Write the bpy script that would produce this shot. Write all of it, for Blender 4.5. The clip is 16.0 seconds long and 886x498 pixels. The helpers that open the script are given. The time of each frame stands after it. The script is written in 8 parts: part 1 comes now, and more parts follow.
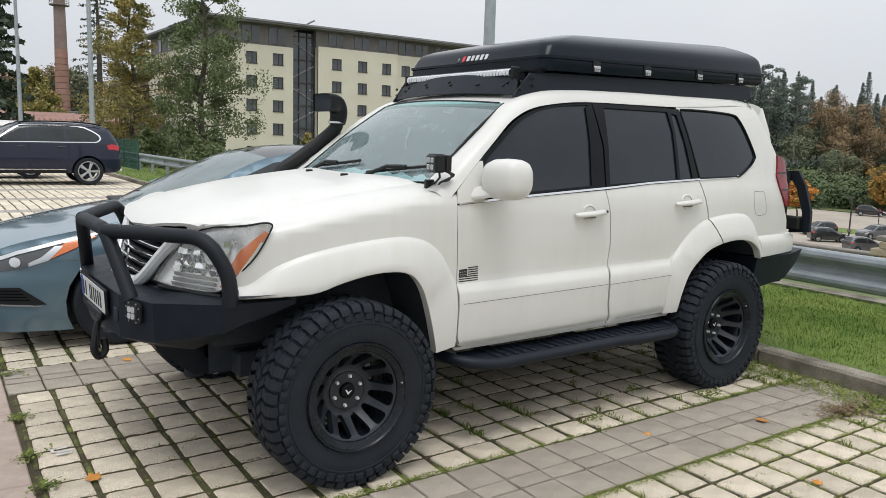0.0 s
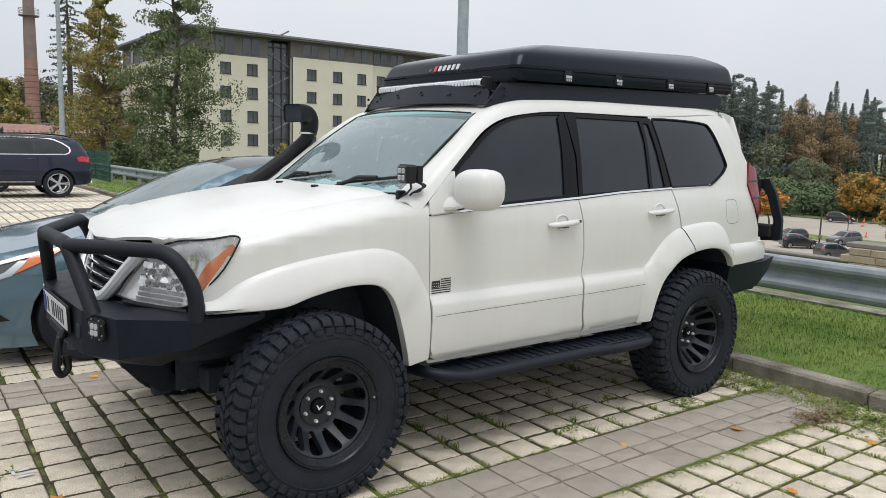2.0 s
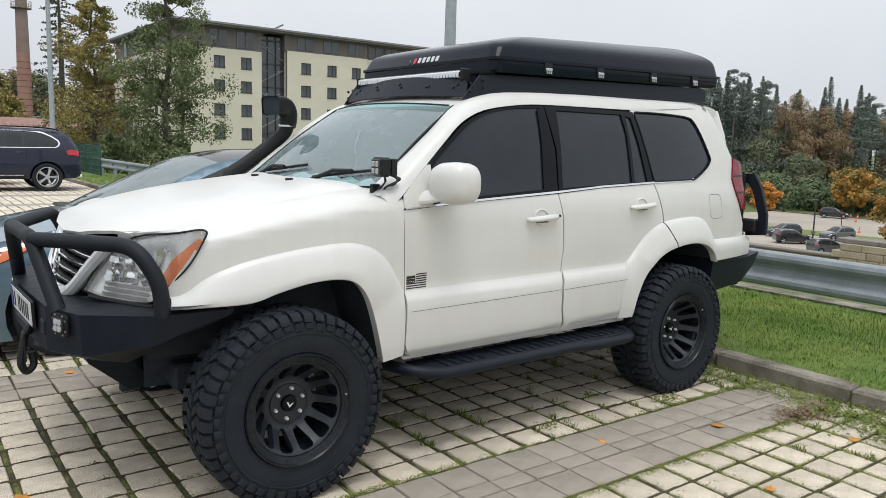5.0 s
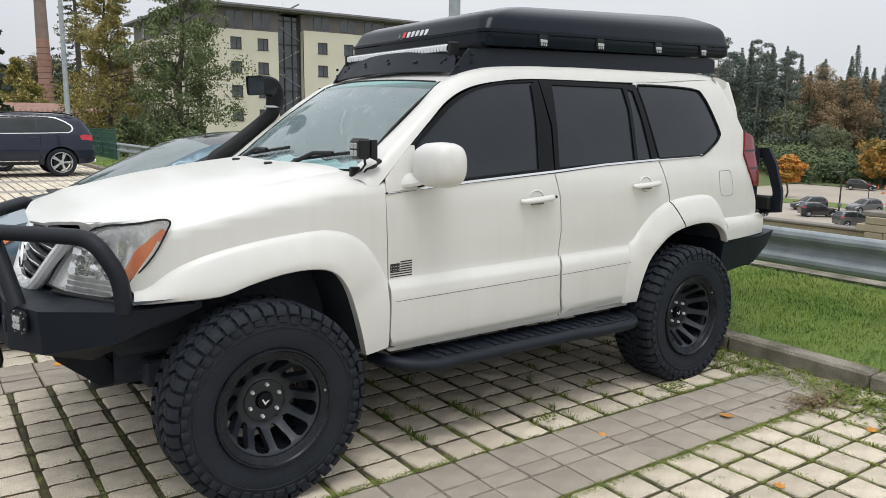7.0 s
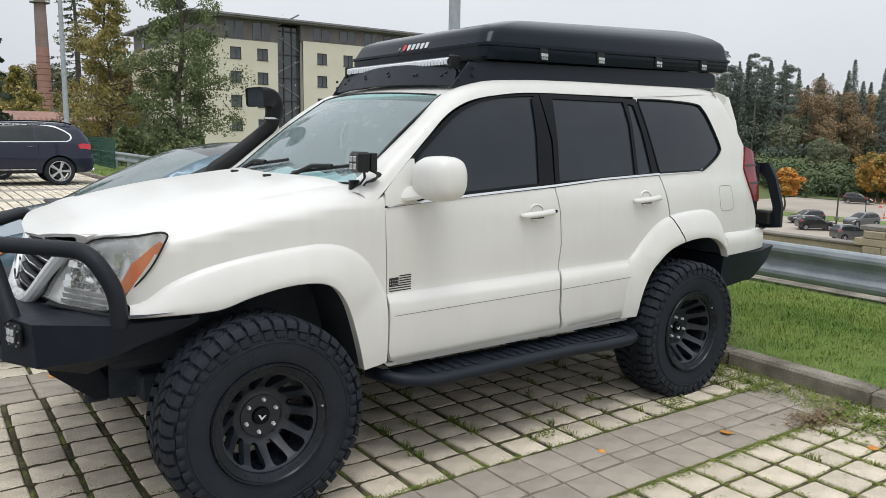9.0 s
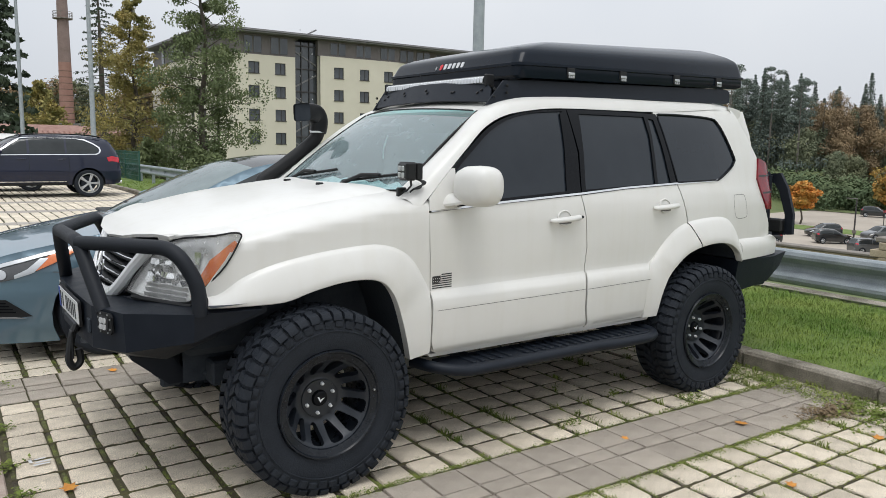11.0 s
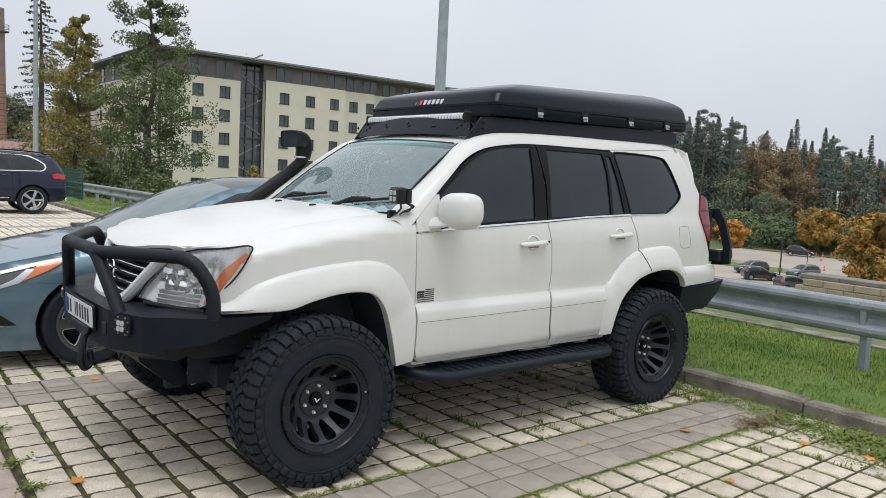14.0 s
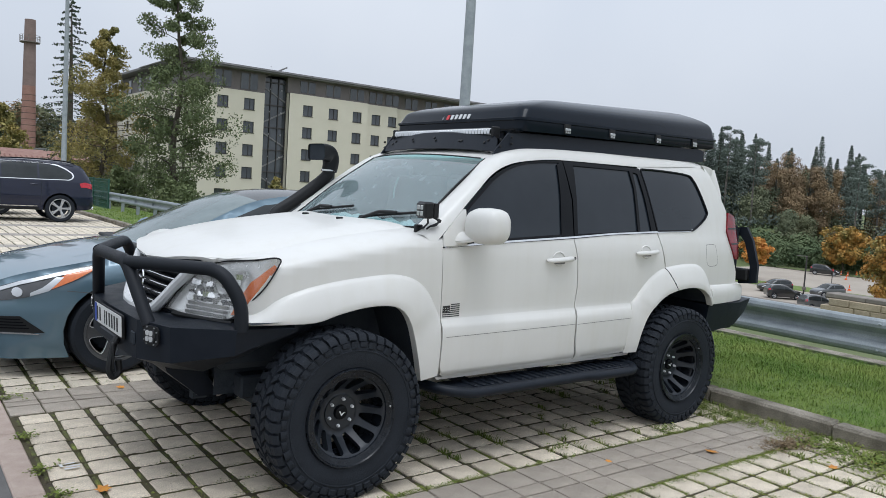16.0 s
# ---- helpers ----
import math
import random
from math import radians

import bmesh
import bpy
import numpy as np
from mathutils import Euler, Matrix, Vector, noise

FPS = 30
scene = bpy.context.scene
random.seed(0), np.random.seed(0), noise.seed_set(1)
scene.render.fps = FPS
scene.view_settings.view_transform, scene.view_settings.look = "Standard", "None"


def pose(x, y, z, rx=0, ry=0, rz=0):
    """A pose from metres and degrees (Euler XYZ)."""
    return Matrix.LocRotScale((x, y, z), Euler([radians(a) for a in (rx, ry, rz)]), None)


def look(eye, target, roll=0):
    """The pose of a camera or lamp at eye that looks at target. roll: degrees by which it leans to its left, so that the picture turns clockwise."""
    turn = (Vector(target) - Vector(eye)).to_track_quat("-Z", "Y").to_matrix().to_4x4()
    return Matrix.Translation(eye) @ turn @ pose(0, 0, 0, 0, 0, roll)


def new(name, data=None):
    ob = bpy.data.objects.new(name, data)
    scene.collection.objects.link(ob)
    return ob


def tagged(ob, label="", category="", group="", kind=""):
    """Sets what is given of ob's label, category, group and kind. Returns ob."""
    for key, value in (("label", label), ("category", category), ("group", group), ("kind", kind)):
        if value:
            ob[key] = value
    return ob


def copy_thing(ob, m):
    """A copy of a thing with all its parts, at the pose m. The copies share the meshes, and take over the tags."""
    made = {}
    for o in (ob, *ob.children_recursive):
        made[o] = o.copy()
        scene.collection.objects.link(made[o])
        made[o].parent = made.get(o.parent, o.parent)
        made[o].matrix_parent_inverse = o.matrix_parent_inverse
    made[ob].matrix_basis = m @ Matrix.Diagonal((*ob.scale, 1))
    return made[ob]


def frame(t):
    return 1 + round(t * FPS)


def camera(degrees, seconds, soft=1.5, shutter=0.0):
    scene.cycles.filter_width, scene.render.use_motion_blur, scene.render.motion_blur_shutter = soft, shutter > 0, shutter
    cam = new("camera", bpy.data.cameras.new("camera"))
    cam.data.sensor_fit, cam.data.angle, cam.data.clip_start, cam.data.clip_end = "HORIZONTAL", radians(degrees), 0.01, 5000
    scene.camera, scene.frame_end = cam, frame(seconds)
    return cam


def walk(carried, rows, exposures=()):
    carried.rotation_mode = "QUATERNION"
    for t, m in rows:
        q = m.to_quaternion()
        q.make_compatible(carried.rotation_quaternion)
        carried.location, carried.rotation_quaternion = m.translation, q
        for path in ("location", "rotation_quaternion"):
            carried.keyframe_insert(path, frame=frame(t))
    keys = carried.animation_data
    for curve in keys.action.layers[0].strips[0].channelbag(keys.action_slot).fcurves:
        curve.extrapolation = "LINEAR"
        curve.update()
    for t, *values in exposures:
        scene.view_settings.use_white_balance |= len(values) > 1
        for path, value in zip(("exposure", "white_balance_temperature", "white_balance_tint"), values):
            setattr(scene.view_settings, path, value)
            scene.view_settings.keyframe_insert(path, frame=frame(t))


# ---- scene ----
cam = camera(60.6, 16.0, soft=0.65)
PATH = [
    (0, (-1.623, -3.943, 1.595), (-0.474, -2.332, 1.308), 1.8),
    (0.5, (-1.615, -3.945, 1.594), (-0.46, -2.336, 1.313), 1.7),
    (1, (-1.603, -3.941, 1.596), (-0.435, -2.341, 1.32), 1.6),
    (1.5, (-1.59, -3.931, 1.598), (-0.406, -2.342, 1.33), 1.5),
    (2, (-1.578, -3.921, 1.598), (-0.378, -2.342, 1.338), 1.5),
    (2.5, (-1.582, -3.92, 1.599), (-0.371, -2.348, 1.349), 1.6),
    (3, (-1.587, -3.927, 1.597), (-0.366, -2.362, 1.353), 1.7),
    (3.5, (-1.584, -3.926, 1.599), (-0.357, -2.365, 1.357), 1.9),
    (4, (-1.581, -3.927, 1.597), (-0.351, -2.369, 1.353), 2.0),
    (6.5, (-1.216, -3.941, 1.59), (-0.055, -2.346, 1.263), 0.7),
    (7, (-1.198, -3.861, 1.6), (-0.038, -2.266, 1.269), 0.6),
    (7.5, (-1.19, -3.823, 1.605), (-0.019, -2.235, 1.276), 0.8),
    (8, (-1.192, -3.796, 1.605), (-0.007, -2.218, 1.282), 1.0),
    (8.5, (-1.19, -3.797, 1.61), (-0.003, -2.219, 1.296), 1.1),
    (9, (-1.188, -3.833, 1.612), (-0.021, -2.238, 1.309), 1.0),
    (9.5, (-1.192, -3.914, 1.61), (-0.067, -2.287, 1.318), 1.0),
    (9.7, (-1.207, -3.952, 1.612), (-0.1, -2.311, 1.322), 0.9),
    (11.8, (-1.687, -4.267, 1.578), (-0.496, -2.681, 1.326), 1.0),
    (12, (-1.719, -4.356, 1.568), (-0.511, -2.781, 1.318), 1.0),
    (12.5, (-1.838, -4.369, 1.589), (-0.602, -2.815, 1.352), 1.2),
    (13, (-1.92, -4.29, 1.587), (-0.67, -2.745, 1.368), 1.8),
    (13.5, (-1.963, -4.282, 1.595), (-0.7, -2.744, 1.393), 2.3),
    (14, (-1.948, -4.257, 1.589), (-0.68, -2.722, 1.401), 2.9),
    (14.5, (-1.964, -4.244, 1.596), (-0.698, -2.706, 1.421), 3.2),
    (15, (-1.97, -4.235, 1.597), (-0.716, -2.686, 1.434), 3.4),
    (15.5, (-1.971, -4.228, 1.597), (-0.733, -2.666, 1.44), 3.6),
    (16, (-1.976, -4.231, 1.595), (-0.748, -2.66, 1.439), 3.6),
]
EXPOSURES = [(0, 0.25, 6390, 10), (3.5, 0.26, 6260, 10), (7, 0.29, 6400, 10), (9.5, 0.28, 6320, 10), (12.5, 0.22, 6310, 10), (13.5, 0.20, 6260, 10), (14.5, 0.17, 6130, 10), (15.3, 0.13, 6000, 10), (16, 0.12, 5930, 10)]
walk(cam, [(t, look(eye, target, roll)) for t, eye, target, roll in PATH], EXPOSURES)

# ---- world, sun, exposure ----
world = bpy.data.worlds.new("overcast_sky")
scene.world = world
world.use_nodes = True
_n, _l = world.node_tree.nodes, world.node_tree.links
_bg = _n["Background"]
_sky = _n.new("ShaderNodeTexSky")
_sky.sky_type = "NISHITA"
_sky.sun_disc = False
_sky.sun_elevation, _sky.sun_rotation = radians(72), radians(205)
_sky.air_density, _sky.dust_density, _sky.ozone_density = 1.0, 6.0, 1.0
_hs = _n.new("ShaderNodeHueSaturation")
_hs.inputs["Saturation"].default_value = 0.12
_l.new(_sky.outputs[0], _hs.inputs["Color"])
# the cloud deck: a pale grey layer with soft, wide clouds over the clear-sky gradient
_tc = _n.new("ShaderNodeTexCoord")
_cl = _n.new("ShaderNodeTexNoise")
_cl.inputs["Scale"].default_value, _cl.inputs["Detail"].default_value, _cl.inputs["Roughness"].default_value = 2.2, 4, 0.45
_l.new(_tc.outputs["Generated"], _cl.inputs["Vector"])
_cr = _n.new("ShaderNodeValToRGB")
_cr.color_ramp.elements[0].position, _cr.color_ramp.elements[0].color = 0.3, (6.3, 6.6, 7.0, 1)
_cr.color_ramp.elements[1].position, _cr.color_ramp.elements[1].color = 0.7, (7.6, 7.7, 7.8, 1)
_l.new(_cl.outputs["Fac"], _cr.inputs["Fac"])
_mx = _n.new("ShaderNodeMix")
_mx.data_type = "RGBA"
_mx.inputs["Factor"].default_value = 0.86
_l.new(_hs.outputs[0], _mx.inputs["A"])
_l.new(_cr.outputs[0], _mx.inputs["B"])
# an overcast sky is brightest overhead
_sep = _n.new("ShaderNodeSeparateXYZ")
_l.new(_tc.outputs["Generated"], _sep.inputs[0])
_up = _n.new("ShaderNodeMapRange")
_up.inputs["From Min"].default_value, _up.inputs["From Max"].default_value = 0.0, 1.0
_up.inputs["To Min"].default_value, _up.inputs["To Max"].default_value = 0.97, 1.78
_l.new(_sep.outputs["Z"], _up.inputs["Value"])
_sc = _n.new("ShaderNodeVectorMath")
_sc.operation = "SCALE"
_l.new(_mx.outputs["Result"], _sc.inputs[0])
_l.new(_up.outputs["Result"], _sc.inputs["Scale"])
_l.new(_sc.outputs["Vector"], _bg.inputs["Color"])
_bg.inputs["Strength"].default_value = 0.092
_sun = bpy.data.lights.new("sun", "SUN")
_sun.energy, _sun.angle, _sun.color = 0.8, radians(25), (1.0, 0.97, 0.92)
new("sun", _sun).matrix_world = look((0, 0, 30), (4, 9, 0))

# ---- geometry helpers ----
from mathutils.geometry import delaunay_2d_cdt


class Mesh:
    """A growing list of vertices and faces, with optional normals for the corners of smooth panels."""

    def __init__(self):
        self.v, self.f, self.n = [], [], {}

    def add(self, verts, faces):
        k = len(self.v)
        self.v += [tuple(p) for p in verts]
        self.f += [tuple(k + i for i in face) for face in faces]
        return self

    def box(self, x0, x1, y0, y1, z0, z1, b=0.004, m=None):
        b = min(b, (x1 - x0) / 2.2, (y1 - y0) / 2.2, (z1 - z0) / 2.2)
        verts, idx = [], {}
        for i, x in enumerate((x0, x1)):
            for j, y in enumerate((y0, y1)):
                for k, z in enumerate((z0, z1)):
                    s = (1 if i else -1, 1 if j else -1, 1 if k else -1)
                    for a in range(3):
                        p = [x, y, z]
                        for c in range(3):
                            if c != a:
                                p[c] -= s[c] * b
                        idx[i, j, k, a] = len(verts)
                        verts.append(Vector(p))
        faces = []
        for a in range(3):
            c, d = (a + 1) % 3, (a + 2) % 3
            for s in (0, 1):
                loop = []
                for u, w in ((0, 0), (1, 0), (1, 1), (0, 1)):
                    key = [0, 0, 0]
                    key[a], key[c], key[d] = s, u, w
                    loop.append(idx[(*key, a)])
                faces.append(loop if s else loop[::-1])
            for u in (0, 1):
                for w in (0, 1):
                    k0, k1 = [0, 0, 0], [0, 0, 0]
                    k0[c], k0[d], k1[c], k1[d], k1[a] = u, w, u, w, 1
                    q = [idx[(*k0, c)], idx[(*k1, c)], idx[(*k1, d)], idx[(*k0, d)]]
                    faces.append(q if u == w else q[::-1])
        for i in (0, 1):
            for j in (0, 1):
                for k in (0, 1):
                    t = [idx[i, j, k, a] for a in range(3)]
                    faces.append(t if (i + j + k) % 2 else t[::-1])
        if m is not None:
            verts = [m @ p for p in verts]
        return self.add(verts, faces)

    def tube(self, pts, r, n=12, caps=True, flat=1.0):
        pts = [Vector(p) for p in pts]
        rs = r if isinstance(r, (list, tuple)) else [r] * len(pts)
        t0 = (pts[1] - pts[0]).normalized()
        side = t0.orthogonal().normalized()
        rings = []
        for i, p in enumerate(pts):
            t = (pts[min(i + 1, len(pts) - 1)] - pts[max(i - 1, 0)]).normalized()
            side = (side - t * side.dot(t)).normalized()
            up = t.cross(side)
            rings.append([p + rs[i] * (math.cos(a) * side + math.sin(a) * up * flat) for a in (2 * math.pi * k / n for k in range(n))])
        faces = [(i * n + k, i * n + (k + 1) % n, (i + 1) * n + (k + 1) % n, (i + 1) * n + k) for i in range(len(pts) - 1) for k in range(n)]
        if caps:
            faces += [tuple(range(n))[::-1], tuple((len(pts) - 1) * n + k for k in range(n))]
        return self.add([q for ring in rings for q in ring], faces)

    def lathe(self, profile, n, m=None, closed=False, span=2 * math.pi):
        """Turns (r, h) round the z axis; m places it."""
        m = m or Matrix()
        full = abs(span - 2 * math.pi) < 1e-6
        cols = n if full else n + 1
        verts = [m @ Vector((r * math.cos(span * k / n), r * math.sin(span * k / n), h)) for r, h in profile for k in range(cols)]
        rows = len(profile)
        faces = []
        for i in range(rows if closed else rows - 1):
            j = (i + 1) % rows
            for k in range(n):
                a, b = k, (k + 1) % cols
                faces.append((i * cols + a, i * cols + b, j * cols + b, j * cols + a))
        return self.add(verts, faces)

    def prism(self, outline, h0, h1, put):
        """An extruded outline of (u, v); put(u, v, h) gives the place."""
        n = len(outline)
        verts = [put(u, v, h0) for u, v in outline] + [put(u, v, h1) for u, v in outline]
        faces = [tuple(range(n))[::-1], tuple(range(n, 2 * n))] + [(k, (k + 1) % n, n + (k + 1) % n, n + k) for k in range(n)]
        return self.add(verts, faces)

    def grid(self, rows):
        """A smooth skin through rows of points."""
        n = len(rows[0])
        faces = [(i * n + k, i * n + k + 1, (i + 1) * n + k + 1, (i + 1) * n + k) for i in range(len(rows) - 1) for k in range(n - 1)]
        return self.add([p for row in rows for p in row], faces)

    def panel(self, surf, outline, holes=(), step=0.06, lip=0.012, out=0.0, flip=False):
        """A sheet on the surface surf(u, v) within an outline of (u, v), with turned-in edges: lip deep. out: lifted by that much."""
        loops = [dense(outline, step)] + [dense(h, step) for h in holes]
        pts = [Vector(p) for lp in loops for p in lp]
        edges, k = [], 0
        for lp in loops:
            edges += [(k + i, k + (i + 1) % len(lp)) for i in range(len(lp))]
            k += len(lp)
        o = np.array(loops[0])
        lo, hi = o.min(0), o.max(0)
        gx, gy = np.meshgrid(np.arange(lo[0] + step * 0.5, hi[0], step), np.arange(lo[1] + step * 0.5, hi[1], step))
        g = np.c_[gx.ravel(), gy.ravel()]
        keep = inside(g, loops[0])
        for lp in loops[1:]:
            keep &= ~inside(g, lp)
        g = g[keep]
        if len(g):
            border = np.array([p for lp in loops for p in lp])
            near = np.array([((border - p) ** 2).sum(1).min() for p in g])
            g = g[near > (0.45 * step) ** 2]
        pts += [Vector(p) for p in g]
        vo, _, fo, *_ = delaunay_2d_cdt(pts, edges, [], 0, 1e-6)
        c = np.array([[(vo[a].x + vo[b].x + vo[d].x) / 3, (vo[a].y + vo[b].y + vo[d].y) / 3] for a, b, d in fo])
        ok = inside(c, loops[0])
        for lp in loops[1:]:
            ok &= ~inside(c, lp)
        tris = [f for f, good in zip(fo, ok) if good]
        e = 5e-3
        place, normal = [], []
        for p in vo:
            q = Vector(surf(p.x, p.y))
            du = Vector(surf(p.x + e, p.y)) - Vector(surf(p.x - e, p.y))
            dv = Vector(surf(p.x, p.y + e)) - Vector(surf(p.x, p.y - e))
            nn = du.cross(dv)
            nn = nn.normalized() if nn.length > 1e-12 else Vector((0, 0, 1))
            nn = -nn if flip else nn
            place.append(q + out * nn)
            normal.append(nn)
        base = len(self.v)
        self.v += [tuple(p) for p in place]
        count = {}
        for t in tris:
            a, b, d = t
            area = (vo[b].x - vo[a].x) * (vo[d].y - vo[a].y) - (vo[b].y - vo[a].y) * (vo[d].x - vo[a].x)
            if (area < 0) != flip:
                t = (a, d, b)
            for i in range(3):
                count[t[i], t[(i + 1) % 3]] = 1
            self.n[len(self.f)] = [tuple(normal[i]) for i in t]
            self.f.append(tuple(base + i for i in t))
        if lip:
            rim = [(a, b) for a, b in count if (b, a) not in count]
            low = {}
            for a, b in rim:
                for i in (a, b):
                    if i not in low:
                        low[i] = len(self.v)
                        self.v.append(tuple(place[i] - lip * normal[i]))
                self.f.append((base + b, base + a, low[a], low[b]))
        return self

    def mirror(self):
        """The same on the other side of y = 0."""
        m = Mesh()
        m.v = [(x, -y, z) for x, y, z in self.v]
        m.f = [f[::-1] for f in self.f]
        m.n = {k: [(x, -y, z) for x, y, z in ns][::-1] for k, ns in self.n.items()}
        return m

    def moved(self, m):
        r = Mesh()
        r.v = [tuple(m @ Vector(p)) for p in self.v]
        r.f = list(self.f)
        q = m.to_3x3()
        r.n = {k: [tuple((q @ Vector(n)).normalized()) for n in ns] for k, ns in self.n.items()}
        return r

    def data(self, name, material, angle=35):
        me = bpy.data.meshes.new(name)
        me.from_pydata(self.v, [], self.f)
        me.update()
        me.polygons.foreach_set("use_smooth", [True] * len(me.polygons))
        me.set_sharp_from_angle(angle=radians(angle))
        if self.n:
            loops = []
            for k, p in enumerate(me.polygons):
                loops += self.n[k] if k in self.n else [tuple(p.normal)] * p.loop_total
            me.normals_split_custom_set(loops)
        me.materials.append(material)
        return me


def part(name, mesh, material, parent=None, label="", angle=35):
    """One mesh object, as a part under its thing where parent is given."""
    data = mesh.data(name, material, angle) if isinstance(mesh, Mesh) else mesh
    ob = new(name, data)
    if parent is not None:
        ob.parent = parent
    return tagged(ob, label) if label else ob


def thing(name, label, category, m=None, group="", kind=""):
    """An Empty at the base of a thing, to carry its parts."""
    ob = new(name)
    ob.empty_display_size = 0.2
    if m is not None:
        ob.matrix_basis = m
    return tagged(ob, label, category, group, kind)


def both(name, mesh, material, parent, label="", angle=35):
    return part(name, mesh, material, parent, label, angle), part(name, mesh.mirror(), material, parent, label, angle)


def dense(loop, step):
    out = []
    for (a, b), (c, d) in zip(loop, loop[1:] + loop[:1]):
        n = max(1, int(math.hypot(c - a, d - b) / step))
        out += [(a + (c - a) * k / n, b + (d - b) * k / n) for k in range(n)]
    return out


def inside(p, loop):
    p, q = np.asarray(p, float), np.asarray(loop, float)
    x, y = p[:, 0][:, None], p[:, 1][:, None]
    x0, y0 = q[:, 0][None], q[:, 1][None]
    x1, y1 = np.roll(q[:, 0], -1)[None], np.roll(q[:, 1], -1)[None]
    with np.errstate(divide="ignore", invalid="ignore"):
        hit = ((y0 > y) != (y1 > y)) & (x < (x1 - x0) * (y - y0) / (y1 - y0) + x0)
    return hit.sum(1) % 2 == 1


def curve(*pts):
    """A smooth function through (t, value) that does not overshoot."""
    t, v = np.array(pts, float).T
    d = np.diff(v) / np.diff(t)
    m = np.r_[d[0], [0 if a * b <= 0 else 2 * a * b / (a + b) for a, b in zip(d, d[1:])], d[-1]]

    def at(s):
        s = min(max(s, t[0]), t[-1])
        i = int(min(np.searchsorted(t, s, "right") - 1, len(t) - 2))
        h = t[i + 1] - t[i]
        q = (s - t[i]) / h
        return float((1 + 2 * q) * (1 - q) ** 2 * v[i] + q * (1 - q) ** 2 * h * m[i] + q * q * (3 - 2 * q) * v[i + 1] + q * q * (q - 1) * h * m[i + 1])

    return at


def smooth_path(pts, n=8):
    """Points of a rounded path (Catmull-Rom) through the given ones, in any dimension."""
    p = np.array(pts, float)
    p = np.vstack([2 * p[0] - p[1], p, 2 * p[-1] - p[-2]])
    out = []
    for i in range(1, len(p) - 2):
        for k in range(n):
            s = k / n
            out.append(0.5 * (2 * p[i] + (p[i + 1] - p[i - 1]) * s + (2 * p[i - 1] - 5 * p[i] + 4 * p[i + 1] - p[i + 2]) * s * s + (3 * p[i] - p[i - 1] - 3 * p[i + 1] + p[i + 2]) * s**3))
    out.append(p[-2])
    return [tuple(float(c) for c in q) for q in out]


def bend(pts, r, n=6):
    """A path of straight legs with corners rounded by about r."""
    pts = [Vector(p) for p in pts]
    out = [pts[0]]
    for a, b, c in zip(pts, pts[1:], pts[2:]):
        d1, d2 = a - b, c - b
        k = min(r, d1.length * 0.48, d2.length * 0.48)
        p, q = b + d1.normalized() * k, b + d2.normalized() * k
        out += [(1 - s) ** 2 * p + 2 * s * (1 - s) * b + s * s * q for s in (i / n for i in range(n + 1))]
    return out + [pts[-1]]


def ring(cx, cy, r, n, a0=0.0):
    return [(cx + r * math.cos(a0 + 2 * math.pi * k / n), cy + r * math.sin(a0 + 2 * math.pi * k / n)) for k in range(n)]


def rounded(x0, x1, y0, y1, r, n=5):
    """A rounded rectangle, anticlockwise."""
    out = []
    for cx, cy, a in ((x1 - r, y0 + r, -90), (x1 - r, y1 - r, 0), (x0 + r, y1 - r, 90), (x0 + r, y0 + r, 180)):
        out += [(cx + r * math.cos(radians(a + 90 * k / n)), cy + r * math.sin(radians(a + 90 * k / n))) for k in range(n + 1)]
    return out


def far_from(px, pz, line):
    """The distance of a point from a polyline in the plane."""
    best = 1e9
    for (a, b), (c, d) in zip(line, line[1:]):
        ux, uz = c - a, d - b
        s = max(0.0, min(1.0, ((px - a) * ux + (pz - b) * uz) / (ux * ux + uz * uz + 1e-12)))
        best = min(best, (px - a - s * ux) ** 2 + (pz - b - s * uz) ** 2)
    return math.sqrt(best)

